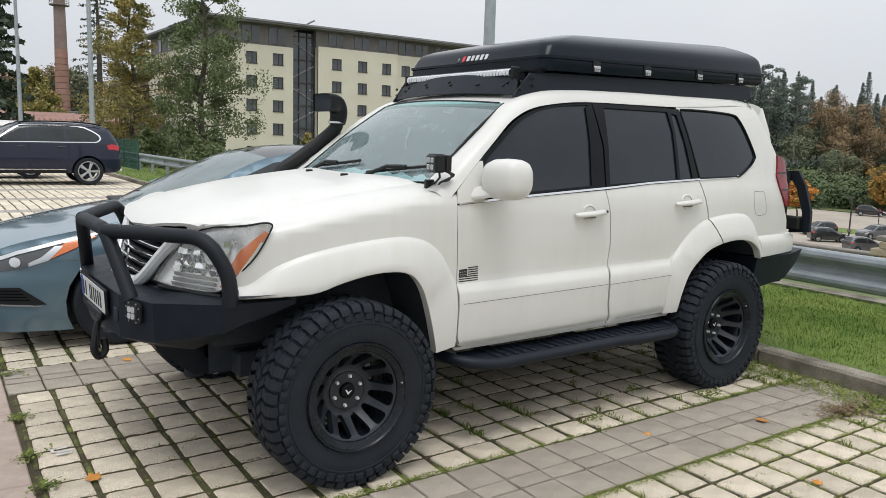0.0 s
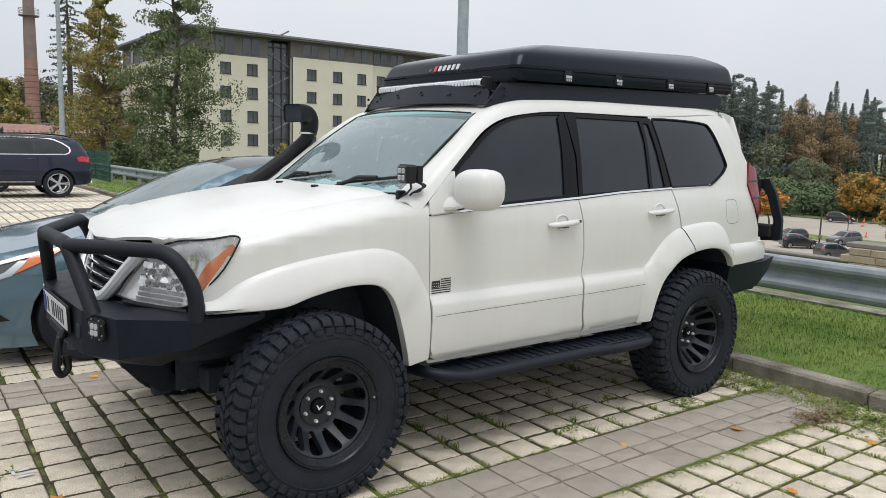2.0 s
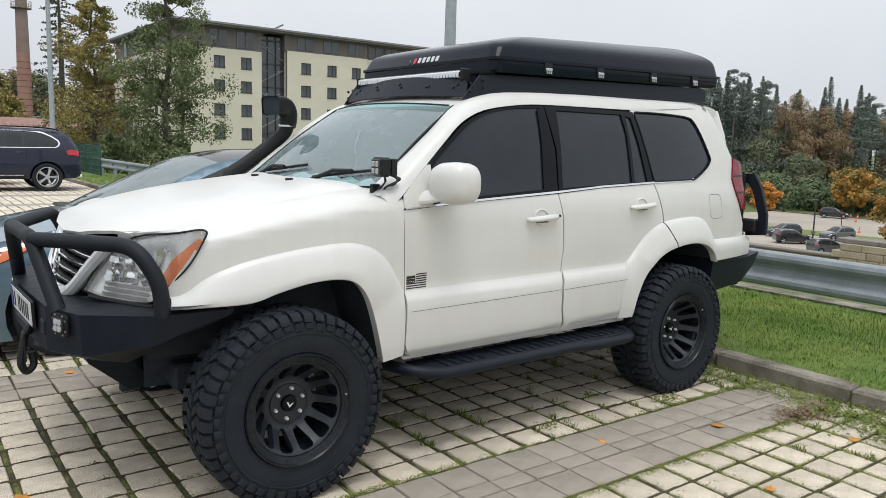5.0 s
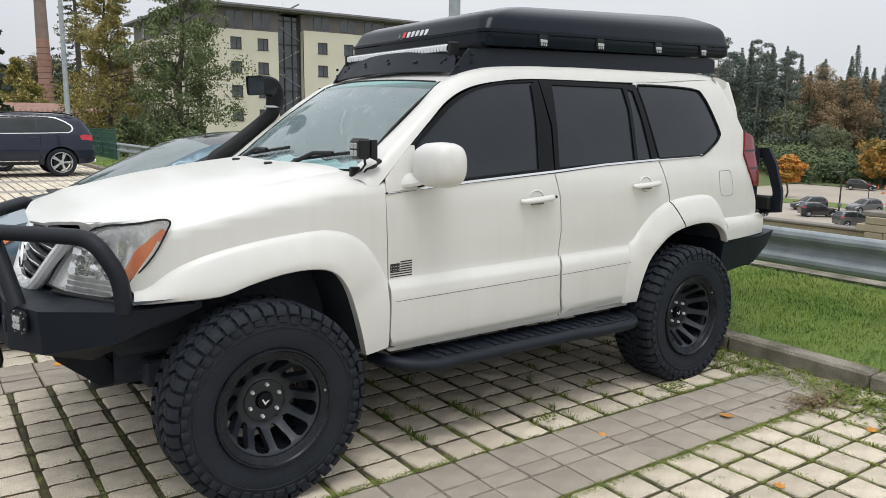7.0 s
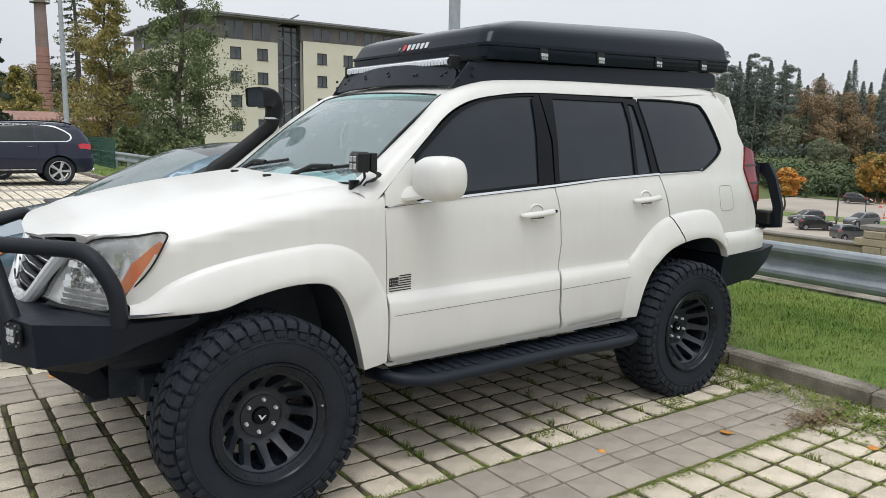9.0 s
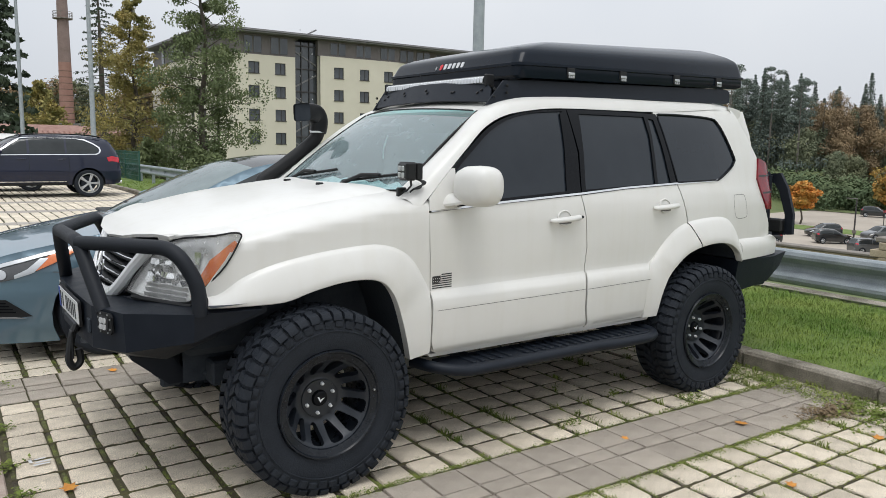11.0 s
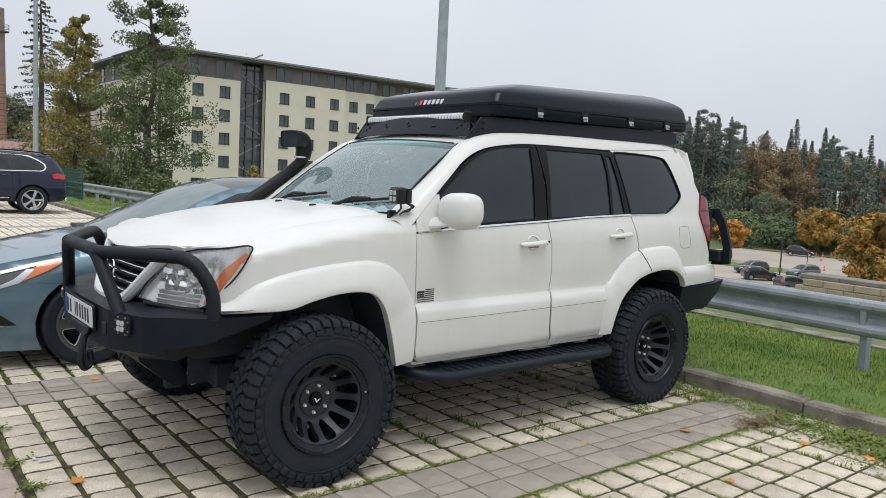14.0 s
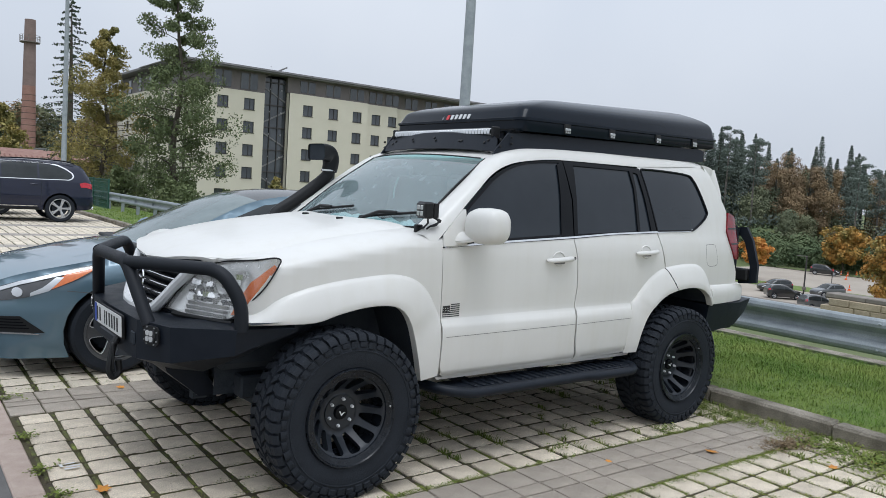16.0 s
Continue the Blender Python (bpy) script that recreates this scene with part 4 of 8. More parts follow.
# valance below the lamps, closing the body behind the steel bumper
both("front_valance", Mesh().panel(nose, [(0.0, 0.60), (NOSE - 0.30, 0.74), (NOSE - 0.02, 0.85), (NOSE - 0.02, 0.89), (0.70, 0.888), (0.42, 0.888), (0.20, 0.86), (0.0, 0.86)][::-1], step=0.08, out=-0.008), satin_black, suv)

# door handles: shell cup and grip
for x, z, par in ((1.565, 1.200, "front"), (2.45, 1.243, "rear")):
    cup = Mesh().panel(suv_side, rounded(x - 0.055, x + 0.05, z - 0.038, z + 0.045, 0.03), step=0.03, out=0.002, lip=0.006)
    both("handle_cup", cup, white_paint, suv)
    rim_line = [(x - 0.005 + 0.052 * math.cos(a), z + 0.004 + 0.042 * math.sin(a)) for a in (2 * math.pi * k / 24 for k in range(25))]
    both("cup_rim", Mesh().tube([(px, -half_width(px, pz) - 0.003, pz) for px, pz in rim_line], 0.0055, 6), white_paint, suv, angle=70)
    # a flat grey strip stands in for the shade below the grip
    both("grip_shade_strip", Mesh().panel(suv_side, rounded(x - 0.05, x + 0.045, z - 0.028, z - 0.016, 0.005), step=0.03, out=0.009, lip=0.002), trim_grey, suv, "dark gap under the grip")
    g = Mesh().tube([(x - 0.115, -half_width(x, z) - 0.006, z - 0.006), (x - 0.10, -half_width(x, z) - 0.028, z - 0.005), (x, -half_width(x, z) - 0.040, z + 0.001), (x + 0.09, -half_width(x, z) - 0.030, z + 0.007), (x + 0.112, -half_width(x, z) - 0.008, z + 0.008)], [0.012, 0.017, 0.018, 0.018, 0.014], 10, flat=0.75)
    both("door_handle", g, white_paint, suv, angle=60)
part("lock", Mesh().lathe([(0.001, 0.004), (0.008, 0.004), (0.009, 0.0)], 12, Matrix.Translation((1.668, -0.944, 1.210)) @ pose(0, 0, 0, 90, 0, 0)), plastic_black, suv)

# fuel flap outline
_ff = smooth_path([(3.20, 1.30), (3.30, 1.302), (3.335, 1.28), (3.36, 1.17), (3.345, 1.138), (3.26, 1.132), (3.215, 1.15), (3.195, 1.22), (3.195, 1.28), (3.20, 1.30)], 3)
part("fuel_flap", Mesh().panel(suv_side, _ff[:-1], [[(3.275 + (x - 3.275) * 0.965, 1.218 + (z - 1.218) * 0.965) for x, z in _ff[:-1]]], step=0.04, out=0.0008, lip=0), trim_grey, suv)

# mirrors: sail, arm and rounded shell
for s in (1, -1):
    sail = Mesh().panel(suv_side, [(0.630, 1.277), (0.80, 1.289), (0.812, 1.36), (0.815, 1.488), (0.794, 1.488), (0.70, 1.402), (0.634, 1.338)], step=0.05, out=0.008, lip=0.01)
    shell = Mesh()
    prof = [(0.0, 0.02), (0.06, 0.55), (0.18, 0.82), (0.36, 0.97), (0.60, 1.0), (0.80, 0.965), (0.90, 0.89), (0.97, 0.75), (1.01, 0.55), (1.035, 0.32), (1.043, 0.05)]
    rows = []
    for t, w in prof:
        y = -0.885 - 0.245 * t
        rows.append([(0.825 + 0.030 * t + 0.094 * w * (abs(math.cos(a)) ** 0.7) * (1 if math.cos(a) > 0 else -1), y, 1.402 + 0.004 * t + 0.104 * w * (abs(math.sin(a)) ** 0.75) * (1 if math.sin(a) > 0 else -1)) for a in (2 * math.pi * k / 28 for k in range(29))])
    shell.grid(rows)
    c = len(shell.v)
    shell.add(rows[-1][:-1], [tuple(range(28))])
    arm = Mesh().tube([(0.74, -0.865, 1.325), (0.78, -0.94, 1.335), (0.80, -1.0, 1.345)], [0.05, 0.042, 0.035], 12, flat=0.5)
    glass_m = Mesh().prism(rounded(-0.115, 0.095, -0.078, 0.078, 0.06), 0, 0.004, lambda u, v, h: (0.912 + h, -1.01 + u, 1.404 + v))
    if s < 0:
        sail, shell, arm, glass_m = sail.mirror(), shell.mirror(), arm.mirror(), glass_m.mirror()
    mir = part("side_mirror", shell, white_paint, suv, "white door mirror", angle=75)
    part("mirror_sail", sail, white_paint, mir)
    part("mirror_arm", arm, white_paint, mir)
    part("mirror_glass", glass_m, chrome, mir)

# decal on the front door: a small black striped flag
decal = part("flag_decal", Mesh().panel(suv_side, [(0.648, 0.905), (0.700, 0.907), (0.700, 0.943), (0.648, 0.941)], step=0.04, out=0.002, lip=0), decal_black, suv, "small black striped flag decal")
for k in range(7):
    z = 0.876 + 0.0115 * k
    x0 = 0.648 if z < 0.905 else 0.704
    part("decal_stripe", Mesh().panel(suv_side, [(x0, z), (0.770, z + 0.002), (0.770, z + 0.0078), (x0, z + 0.0058)], step=0.04, out=0.0022, lip=0), decal_black, decal)
for k in range(8):
    cx, cz = 0.655 + 0.012 * (k % 4), 0.914 + 0.014 * (k // 4)
    part("decal_star", Mesh().panel(suv_side, ring(cx, cz, 0.0028, 5), step=0.02, out=0.0035, lip=0), white_print, decal)

# tail: lamps, tailgate, spoiler, bumper cover
_tl = [(3.527, 1.405), (3.56, 1.30), (3.64, 1.185), (3.80, 1.172), (3.845, 1.25), (3.84, 1.36), (3.79, 1.455), (3.685, 1.53), (3.585, 1.553), (3.562, 1.50)]
_round = curve((3.5, 0.0), (3.66, 0.0), (3.76, -0.012), (3.85, -0.05))


def suv_tail(x, z):
    return (x, -(half_width(x, z) + _round(x) + 0.012), z)


tl = both("tail_light", Mesh().panel(suv_tail, _tl, step=0.03, lip=0.03), red_lens, suv, "dark red tail light")
for z in (1.42, 1.30):
    both("tail_light_bar", Mesh().panel(suv_tail, [(3.55 if z > 1.4 else 3.575, z), (3.83, z + 0.002), (3.83, z + 0.014), (3.55 if z > 1.4 else 3.575, z + 0.012)], step=0.03, out=0.002, lip=0), decal_black, suv)
part("tailgate", Mesh().grid([[(3.84 + 0.03 * (1 - (y / 0.72) ** 2) - b, y, z) for y in (-0.72, -0.5, -0.2, 0, 0.2, 0.5, 0.72)] for z, b in ((0.80, 0.02), (1.0, 0.0), (1.2, 0.0), (1.36, 0.04), (1.55, 0.24), (1.75, 0.42), (1.90, 0.52))]), white_paint, suv, angle=60)
part("tailgate_window", Mesh().grid([[(3.85 + 0.03 * (1 - (y / 0.72) ** 2) - b, y, z) for y in (-0.62, -0.3, 0, 0.3, 0.62)] for z, b in ((1.40, 0.07), (1.6, 0.28), (1.80, 0.46))]), tint_glass, suv)
both("tail_corner", Mesh().grid([[(3.55 + 0.29 * s - bb * s * 0.9, -(half_width(3.5, z) - 0.02 - 0.16 * s * s), z) for s in (0, 0.25, 0.5, 0.75, 1.0)] for z, bb in ((0.97, 0.0), (1.18, 0.0), (1.40, 0.08), (1.55, 0.36), (1.72, 0.85), (1.89, 1.25))][::-1]), white_paint, suv, angle=60)
part("roof_spoiler", Mesh().grid([[(3.34, y, 1.915), (3.40, y, 1.912), (3.53 - 0.06 * abs(y), y, 1.895), (3.54 - 0.06 * abs(y), y, 1.86), (3.50 - 0.06 * abs(y), y, 1.80), (3.40, y, 1.80)] for y in (-0.69, -0.66, -0.4, 0, 0.4, 0.66, 0.69)]).add([(3.34, -0.69, 1.915), (3.40, -0.69, 1.912), (3.49, -0.69, 1.895), (3.50, -0.69, 1.86), (3.46, -0.69, 1.80), (3.40, -0.69, 1.80)], [(0, 1, 2, 3, 4, 5)]), white_paint, suv, "white roof spoiler", angle=50)
_cov = curve((3.2, 0.045), (3.5, 0.03), (3.66, 0.005), (3.80, -0.03), (3.91, -0.11))


def suv_cover(x, z):
    near = min(1.0, max(0.0, (0.990 - z) / 0.028))
    return (x, -(half_width(min(x, 3.5), z) + 0.002 + (_cov(x) + 0.012 * math.sin(min(z - 0.84, 0.13) / 0.13 * math.pi)) * near), z)


both("bumper_cover", Mesh().panel(suv_cover, [(3.25, 0.842), (3.87, 0.848), (3.905, 0.905), (3.86, 0.945), (3.72, 0.984), (3.255, 0.988)], step=0.04, lip=0.03), white_paint, suv)

# rear steel bumper
rb = Mesh().prism([(3.25, -0.925), (3.68, -0.925), (4.05, -0.80), (4.05, 0.80), (3.68, 0.925), (3.25, 0.925), (3.25, 0.7), (3.25, -0.7)], 0, 1, lambda x, y, h: (x - (0.0 if h else 0.04 * (x - 3.2)), y * (1.0 if h else 0.97), (0.838 if h else 0.838 - float(np.interp(x, [3.25, 3.62, 4.0], [0.235, 0.200, 0.115])))))
part("rear_bumper", rb, satin_black, suv, "angular black steel rear bumper", angle=20)

# spare carrier and frame behind the tailgate
carr = Mesh()
for (a, b) in (((3.97, -0.66, 0.84), (3.97, -0.66, 1.42)), ((3.97, -0.66, 1.42), (3.97, -0.25, 1.42)), ((3.97, -0.64, 0.95), (3.97, 0.3, 0.95))):
    carr.tube([a, b], 0.03, 8)
carrier = part("spare_carrier", carr, satin_black, suv, "black steel carrier on the rear bumper")
_cs = [(3.96, -0.64, 1.43), (3.96, -0.735, 1.44), (3.96, -0.80, 1.33), (3.96, -0.862, 1.13), (3.96, -0.865, 0.975), (3.96, -0.70, 0.955), (3.96, -0.70, 0.99), (3.96, -0.80, 1.0), (3.96, -0.795, 1.12), (3.96, -0.735, 1.30), (3.96, -0.69, 1.36), (3.96, -0.64, 1.37)]
part("carrier_latch", Mesh().box(3.96, 4.03, -0.80, -0.66, 0.985, 1.09, 0.012), plastic_black, carrier)
part("carrier_plate", Mesh().prism([(y, z) for _, y, z in _cs], 0, 0.03, lambda u, v, h: (4.005 + h, u, v)), satin_black, carrier)

# sill step: tube frame with a stepped tread plate
st = Mesh().tube(bend([(0.60, -0.80, 0.475), (0.66, -0.96, 0.468), (0.80, -1.02, 0.448), (1.75, -1.02, 0.450), (1.90, -1.055, 0.452), (2.20, -1.055, 0.452), (2.30, -0.99, 0.455), (2.33, -0.80, 0.46)], 0.09), 0.030, 12)
step_l = part("side_step", st, satin_black, suv, "black tubular side step")
tread = Mesh().box(0.72, 2.28, -1.0, -0.80, 0.455, 0.472, 0.005)
part("step_plate", tread, satin_black, step_l)
for k in range(22):
    x = 0.86 + 0.062 * k
    if 1.13 < x < 1.22:
        continue
    part("step_cleat", Mesh().box(x, x + 0.026, -0.985, -0.84, 0.470, 0.480, 0.004), satin_black, step_l)
for x in (0.95, 1.6, 2.15):
    part("step_bracket", Mesh().box(x - 0.025, x + 0.025, -0.85, -0.5, 0.43, 0.47, 0.005), chassis_black, step_l)
st2 = part("side_step", st.mirror(), satin_black, suv, "black tubular side step")
part("step_plate", tread.mirror(), satin_black, st2)

# front steel bumper: folded plates, near half given and mirrored
_bt = [(-0.885, 0.0, 0.868), (-0.875, -0.42, 0.866), (-0.795, -0.67, 0.866), (-0.555, -0.885, 0.876), (-0.27, -0.925, 0.876)]
_bb = [(-0.885, 0.0, 0.66), (-0.875, -0.42, 0.672), (-0.785, -0.66, 0.690), (-0.555, -0.875, 0.752), (-0.27, -0.905, 0.862)]
_bi = [(-0.66, 0.0, 0.872), (-0.665, -0.40, 0.872), (-0.60, -0.60, 0.885), (-0.47, -0.78, 0.893), (-0.25, -0.82, 0.888)]
_bl = [(-0.70, 0.0, 0.60), (-0.70, -0.40, 0.60), (-0.60, -0.60, 0.62), (-0.45, -0.80, 0.74), (-0.25, -0.83, 0.855)]
bm_ = Mesh().grid([_bi, _bt, _bb, _bl])
bumper = part("front_bumper", Mesh().add(bm_.v, bm_.f).add(bm_.mirror().v, bm_.mirror().f), satin_black, suv, "folded black steel front bumper", angle=12)
# skid plate under it, and its cut-outs
part("skid_plate", Mesh().prism([(-0.72, 0.62), (-0.70, 0.57), (-0.53, 0.425), (-0.42, 0.425), (-0.44, 0.47), (-0.55, 0.62)], -0.36, 0.36, lambda u, v, h: (u, h, v)), satin_black, bumper, angle=10)
both("bumper_slot", Mesh().box(-0.884, -0.872, -0.405, -0.345, 0.735, 0.80, 0.012), chassis_black, bumper)
_fa = (Vector((-0.795, -0.67, 0)) - Vector((-0.875, -0.42, 0))).normalized()


def fog_at(u, v, h):
    """u along the angled plate, v up, h out of it."""
    o = Vector((-0.836, -0.548, 0.808))
    out = Vector((_fa.y, -_fa.x, 0))
    out = out if out.x < 0 else -out
    return tuple(o + _fa * u + Vector((0, 0, v)) + out * h)


for s in (1, -1):
    fl = Mesh().prism([(-0.058, -0.032), (-0.043, -0.047), (0.043, -0.047), (0.058, -0.032), (0.058, 0.032), (0.043, 0.047), (-0.043, 0.047), (-0.058, 0.032)], 0.003, 0.012, fog_at)
    well = Mesh().prism(rounded(-0.031, 0.031, -0.031, 0.031, 0.006, 3), 0.011, 0.020, fog_at)
    cells = [Mesh().prism(rounded(-0.027 + 0.028 * i, -0.002 + 0.028 * i, -0.027 + 0.028 * j, -0.002 + 0.028 * j, 0.008, 3), 0.016, 0.023, fog_at) for i in (0, 1) for j in (0, 1)]
    bolts = [Mesh().prism(ring(u, v, 0.0042, 6), 0.010, 0.016, fog_at) for u, v in ((-0.047, -0.022), (-0.047, 0.022), (0.047, -0.022), (0.047, 0.022), (-0.028, 0.040), (0.028, 0.040), (-0.028, -0.040), (0.028, -0.040))]
    mk = (lambda q: q) if s > 0 else (lambda q: q.mirror())
    fog = part("fog_light", mk(fl), plastic_black, suv, "square LED fog light with bright cells")
    part("lamp_well", mk(well), smoked_lamp, fog)
    for q in cells:
        part("lamp_cell", mk(q), lamp_white, fog)
    for q in bolts:
        part("bolt", mk(q), silver, fog)

# number plate with bars for its characters
plate = part("number_plate", Mesh().prism(rounded(-0.27, 0.27, -0.062, 0.062, 0.012), 0, 0.012, lambda u, v, h: (-0.888 - h - 0.05 * (v + 0.06), -u, 0.798 + v)), plastic_black, suv, "white number plate in a black holder")
part("plate_face", Mesh().prism(rounded(-0.262, 0.262, -0.052, 0.055, 0.010), 0.012, 0.015, lambda u, v, h: (-0.888 - h - 0.05 * (v + 0.06), -u, 0.798 + v)), plate_white, plate)
part("plate_band", Mesh().prism(rounded(0.218, 0.260, -0.050, 0.053, 0.006), 0.015, 0.0165, lambda u, v, h: (-0.888 - h - 0.05 * (v + 0.06), u, 0.798 + v)), plate_blue, plate)
for k, u in enumerate((-0.205, -0.15, -0.055, -0.015, 0.04, 0.09, 0.14, 0.19)):
    w = 0.006 if k == 2 else 0.0115
    part("plate_bar", Mesh().prism(rounded(u - w, u + w, -0.036, 0.038, 0.004), 0.015, 0.0168, lambda u, v, h: (-0.888 - h - 0.05 * (v + 0.06), -u, 0.798 + v)), decal_black, plate)

# hook hanging under the plate
hk = Mesh().tube(smooth_path([(-0.905, -0.19, 0.735), (-0.925, -0.20, 0.69), (-0.94, -0.21, 0.62), (-0.945, -0.215, 0.57), (-0.925, -0.215, 0.535), (-0.895, -0.205, 0.56), (-0.90, -0.205, 0.62)], 5), 0.017, 8)
hook = part("winch_hook", hk, plastic_black, suv, "black winch hook on its strap")
part("strap", Mesh().box(-0.935, -0.925, -0.235, -0.175, 0.58, 0.715, 0.004), plastic_black, hook)
part("fairlead", Mesh().box(-0.905, -0.885, -0.16, 0.16, 0.685, 0.735, 0.008), satin_black, bumper)

# bull bar: middle hoop and swept wings
bull = part("bull_bar", Mesh().tube(bend([(-0.835, -0.488, 0.845), (-0.893, -0.275, 1.142), (-0.893, 0.275, 1.142), (-0.835, 0.488, 0.845)], 0.06), 0.033, 14), tube_black, suv, "black tubular bull bar")
wing = bend([(-0.890, -0.285, 1.136), (-0.80, -0.45, 1.143), (-0.605, -0.80, 1.153), (-0.53, -0.868, 1.00), (-0.525, -0.868, 0.865)], 0.13, 8)
for mm in (Mesh().tube(wing, 0.033, 14), Mesh().tube(wing, 0.033, 14).mirror()):
    part("bar_wing", mm, tube_black, bull)

# ditch light on its bracket
dl = part("ditch_light", Mesh().box(0.495, 0.555, -0.895, -0.805, 1.430, 1.522, 0.010), plastic_black, suv, "small black cube work light")
for k in range(5):
    part("cooling_fin", Mesh().box(0.560, 0.592, -0.89 + 0.018 * k, -0.884 + 0.018 * k, 1.436, 1.516, 0.002), plastic_black, dl)
part("lamp_face", Mesh().box(0.490, 0.4955, -0.885, -0.815, 1.440, 1.512, 0.002), smoked_lamp, dl)
for k in range(4):
    y_, z_ = -0.880 + 0.032 * (k % 2), 1.445 + 0.033 * (k // 2)
    part("lamp_cell", Mesh().box(0.484, 0.4915, y_, y_ + 0.024, z_, z_ + 0.025, 0.007), silver, dl)
part("bracket", Mesh().tube([(0.545, -0.85, 1.437), (0.55, -0.85, 1.405), (0.545, -0.82, 1.378), (0.53, -0.79, 1.370)], 0.011, 6, flat=0.5), plastic_black, dl)
part("bracket_foot", Mesh().box(0.505, 0.555, -0.800, -0.775, 1.345, 1.392, 0.005), plastic_black, dl)
for k in range(3):
    part("cable", Mesh().tube(smooth_path([(0.575, -0.85 + 0.01 * k, 1.44), (0.60 + 0.01 * k, -0.875, 1.42), (0.58, -0.885 + 0.012 * k, 1.395), (0.555, -0.86, 1.385), (0.55, -0.84, 1.37)], 4), 0.005, 5), plastic_black, dl)

# snorkel along the far windscreen pillar
sn = Mesh().tube(smooth_path([(0.40, 0.865, 1.24), (0.46, 0.90, 1.345), (0.58, 0.885, 1.43), (0.74, 0.855, 1.555), (0.83, 0.835, 1.64), (0.845, 0.815, 1.70)], 6), [0.045] * 6 + [0.050] * 24 + [0.050], 14, flat=0.85)
snorkel = part("snorkel", sn, plastic_black, suv, "black raised air intake on the far pillar")
part("snorkel_clamp", Mesh().lathe([(0.056, -0.008), (0.060, -0.006), (0.060, 0.006), (0.056, 0.008)], 20, Matrix.Translation((0.842, 0.82, 1.685)), closed=True), chrome, snorkel)
_hp = smooth_path([(0.843, 0.82, 1.68), (0.847, 0.812, 1.725), (0.840, 0.803, 1.770), (0.812, 0.792, 1.803), (0.765, 0.776, 1.814), (0.69, 0.750, 1.812)], 5)
_head = []
for k, p in enumerate(_hp):
    f = k / (len(_hp) - 1)
    t = (Vector(_hp[min(k + 1, len(_hp) - 1)]) - Vector(_hp[max(k - 1, 0)])).normalized()
    across = Vector((0.3, 1, 0)).normalized()
    across = (across - t * across.dot(t)).normalized()
    up = t.cross(across)
    q = 2 / (2 + 4.5 * f)
    ra, rb = 0.056 + 0.026 * f, 0.056 + 0.004 * f
    _head.append([Vector(p) + across * ra * math.copysign(abs(math.cos(a)) ** q, math.cos(a)) + up * rb * math.copysign(abs(math.sin(a)) ** q, math.sin(a)) for a in (2 * math.pi * i / 24 for i in range(25))])
part("snorkel_head", Mesh().grid(_head), plastic_black, snorkel, angle=50)
part("snorkel_mouth", Mesh().add([p * 0.97 + Vector(_hp[-1]) * 0.03 + Vector((0.012, 0.004, 0)) for p in _head[-1][:-1]], [tuple(range(24))]), chassis_black, snorkel)

# roof rack: side rails, front fairing, cross bars, light bar
def rake(x):
    return 1.845 + 0.030 * (x - 1.15) + 0.045 * min(1.0, max(0.0, (x - 1.1) / 0.8))


rack = part("roof_rack", Mesh().box(1.42, 3.40, -0.58, 0.58, 1.985, 1.998, 0.004, Matrix.Translation((0, 0, -1.985 - 0.012)) @ Matrix.Translation((0, 0, 1.985))), satin_black, suv, "low black roof rack with side rails")
_rs = [(1.175, 1.836), (1.24, 1.848), (1.36, 1.872), (1.52, 1.892), (2.0, 1.914), (2.6, 1.924), (3.28, 1.935), (3.345, 1.945), (3.345, 2.02), (3.30, 2.035), (1.36, 1.985), (1.285, 1.978), (1.19, 1.858)]
both("side_rail", Mesh().prism(_rs, 0.0, 0.012, lambda u, v, h: (u, -0.638 - 0.062 * min(1.0, max(0.0, (u - 1.17) / 0.30)) + 0.04 * (v - 1.90) + h, v)), satin_black, rack, angle=20)
for x in (1.22, 1.30):
    for dz in (0.03, 0.07):
        both("rail_bolt", Mesh().lathe([(0.001, 0.007), (0.008, 0.006), (0.009, 0)], 8, Matrix.Translation((x, -0.646 - 0.2 * (x - 1.17), 1.85 + dz + (x - 1.2) * 0.3)) @ pose(0, 0, 0, 90, 0, 0)), plastic_black, rack)


def fairing(y, s):
    k = 1 - (y / 0.64) ** 2
    return ((1.200 - 0.045 * k) * (1 - s) + (1.245 - 0.025 * k) * s, y * (1.0 - 0.06 * s), 1.854 + 0.020 * k + 0.102 * s + 0.012 * k * s)


part("wind_fairing", Mesh().panel(fairing, [(-0.64, 0.05), (-0.60, 0.0), (0.60, 0.0), (0.64, 0.05), (0.64, 0.75), (0.60, 1.0), (-0.60, 1.0), (-0.64, 0.75)], step=0.08, lip=0.008, flip=True), satin_black, rack, "black wind fairing with bolts")
for y in (-0.56, -0.53, -0.31, -0.29, -0.03, 0.0, 0.25, 0.28, 0.52, 0.55):
    s = 0.48 if int(round(abs(y) * 100)) % 2 else 0.64
    p = Vector(fairing(y, s))
    part("fairing_bolt", Mesh().lathe([(0.001, 0.007), (0.009, 0.006), (0.010, 0)], 8, Matrix.Translation(p) @ pose(0, 0, 0, 0, -48, 0)), plastic_black, rack)
for k in range(3):
    y = 0.575 - 0.02 * k
    part("fairing_emblem", Mesh().panel(fairing, [(y, 0.25), (y + 0.035, 0.22), (y + 0.04, 0.30), (y + 0.01, 0.34)] if k == 0 else ring(y - 0.01, 0.25, 0.008, 6), step=0.05, out=0.003, lip=0, flip=True), plastic_black, rack)
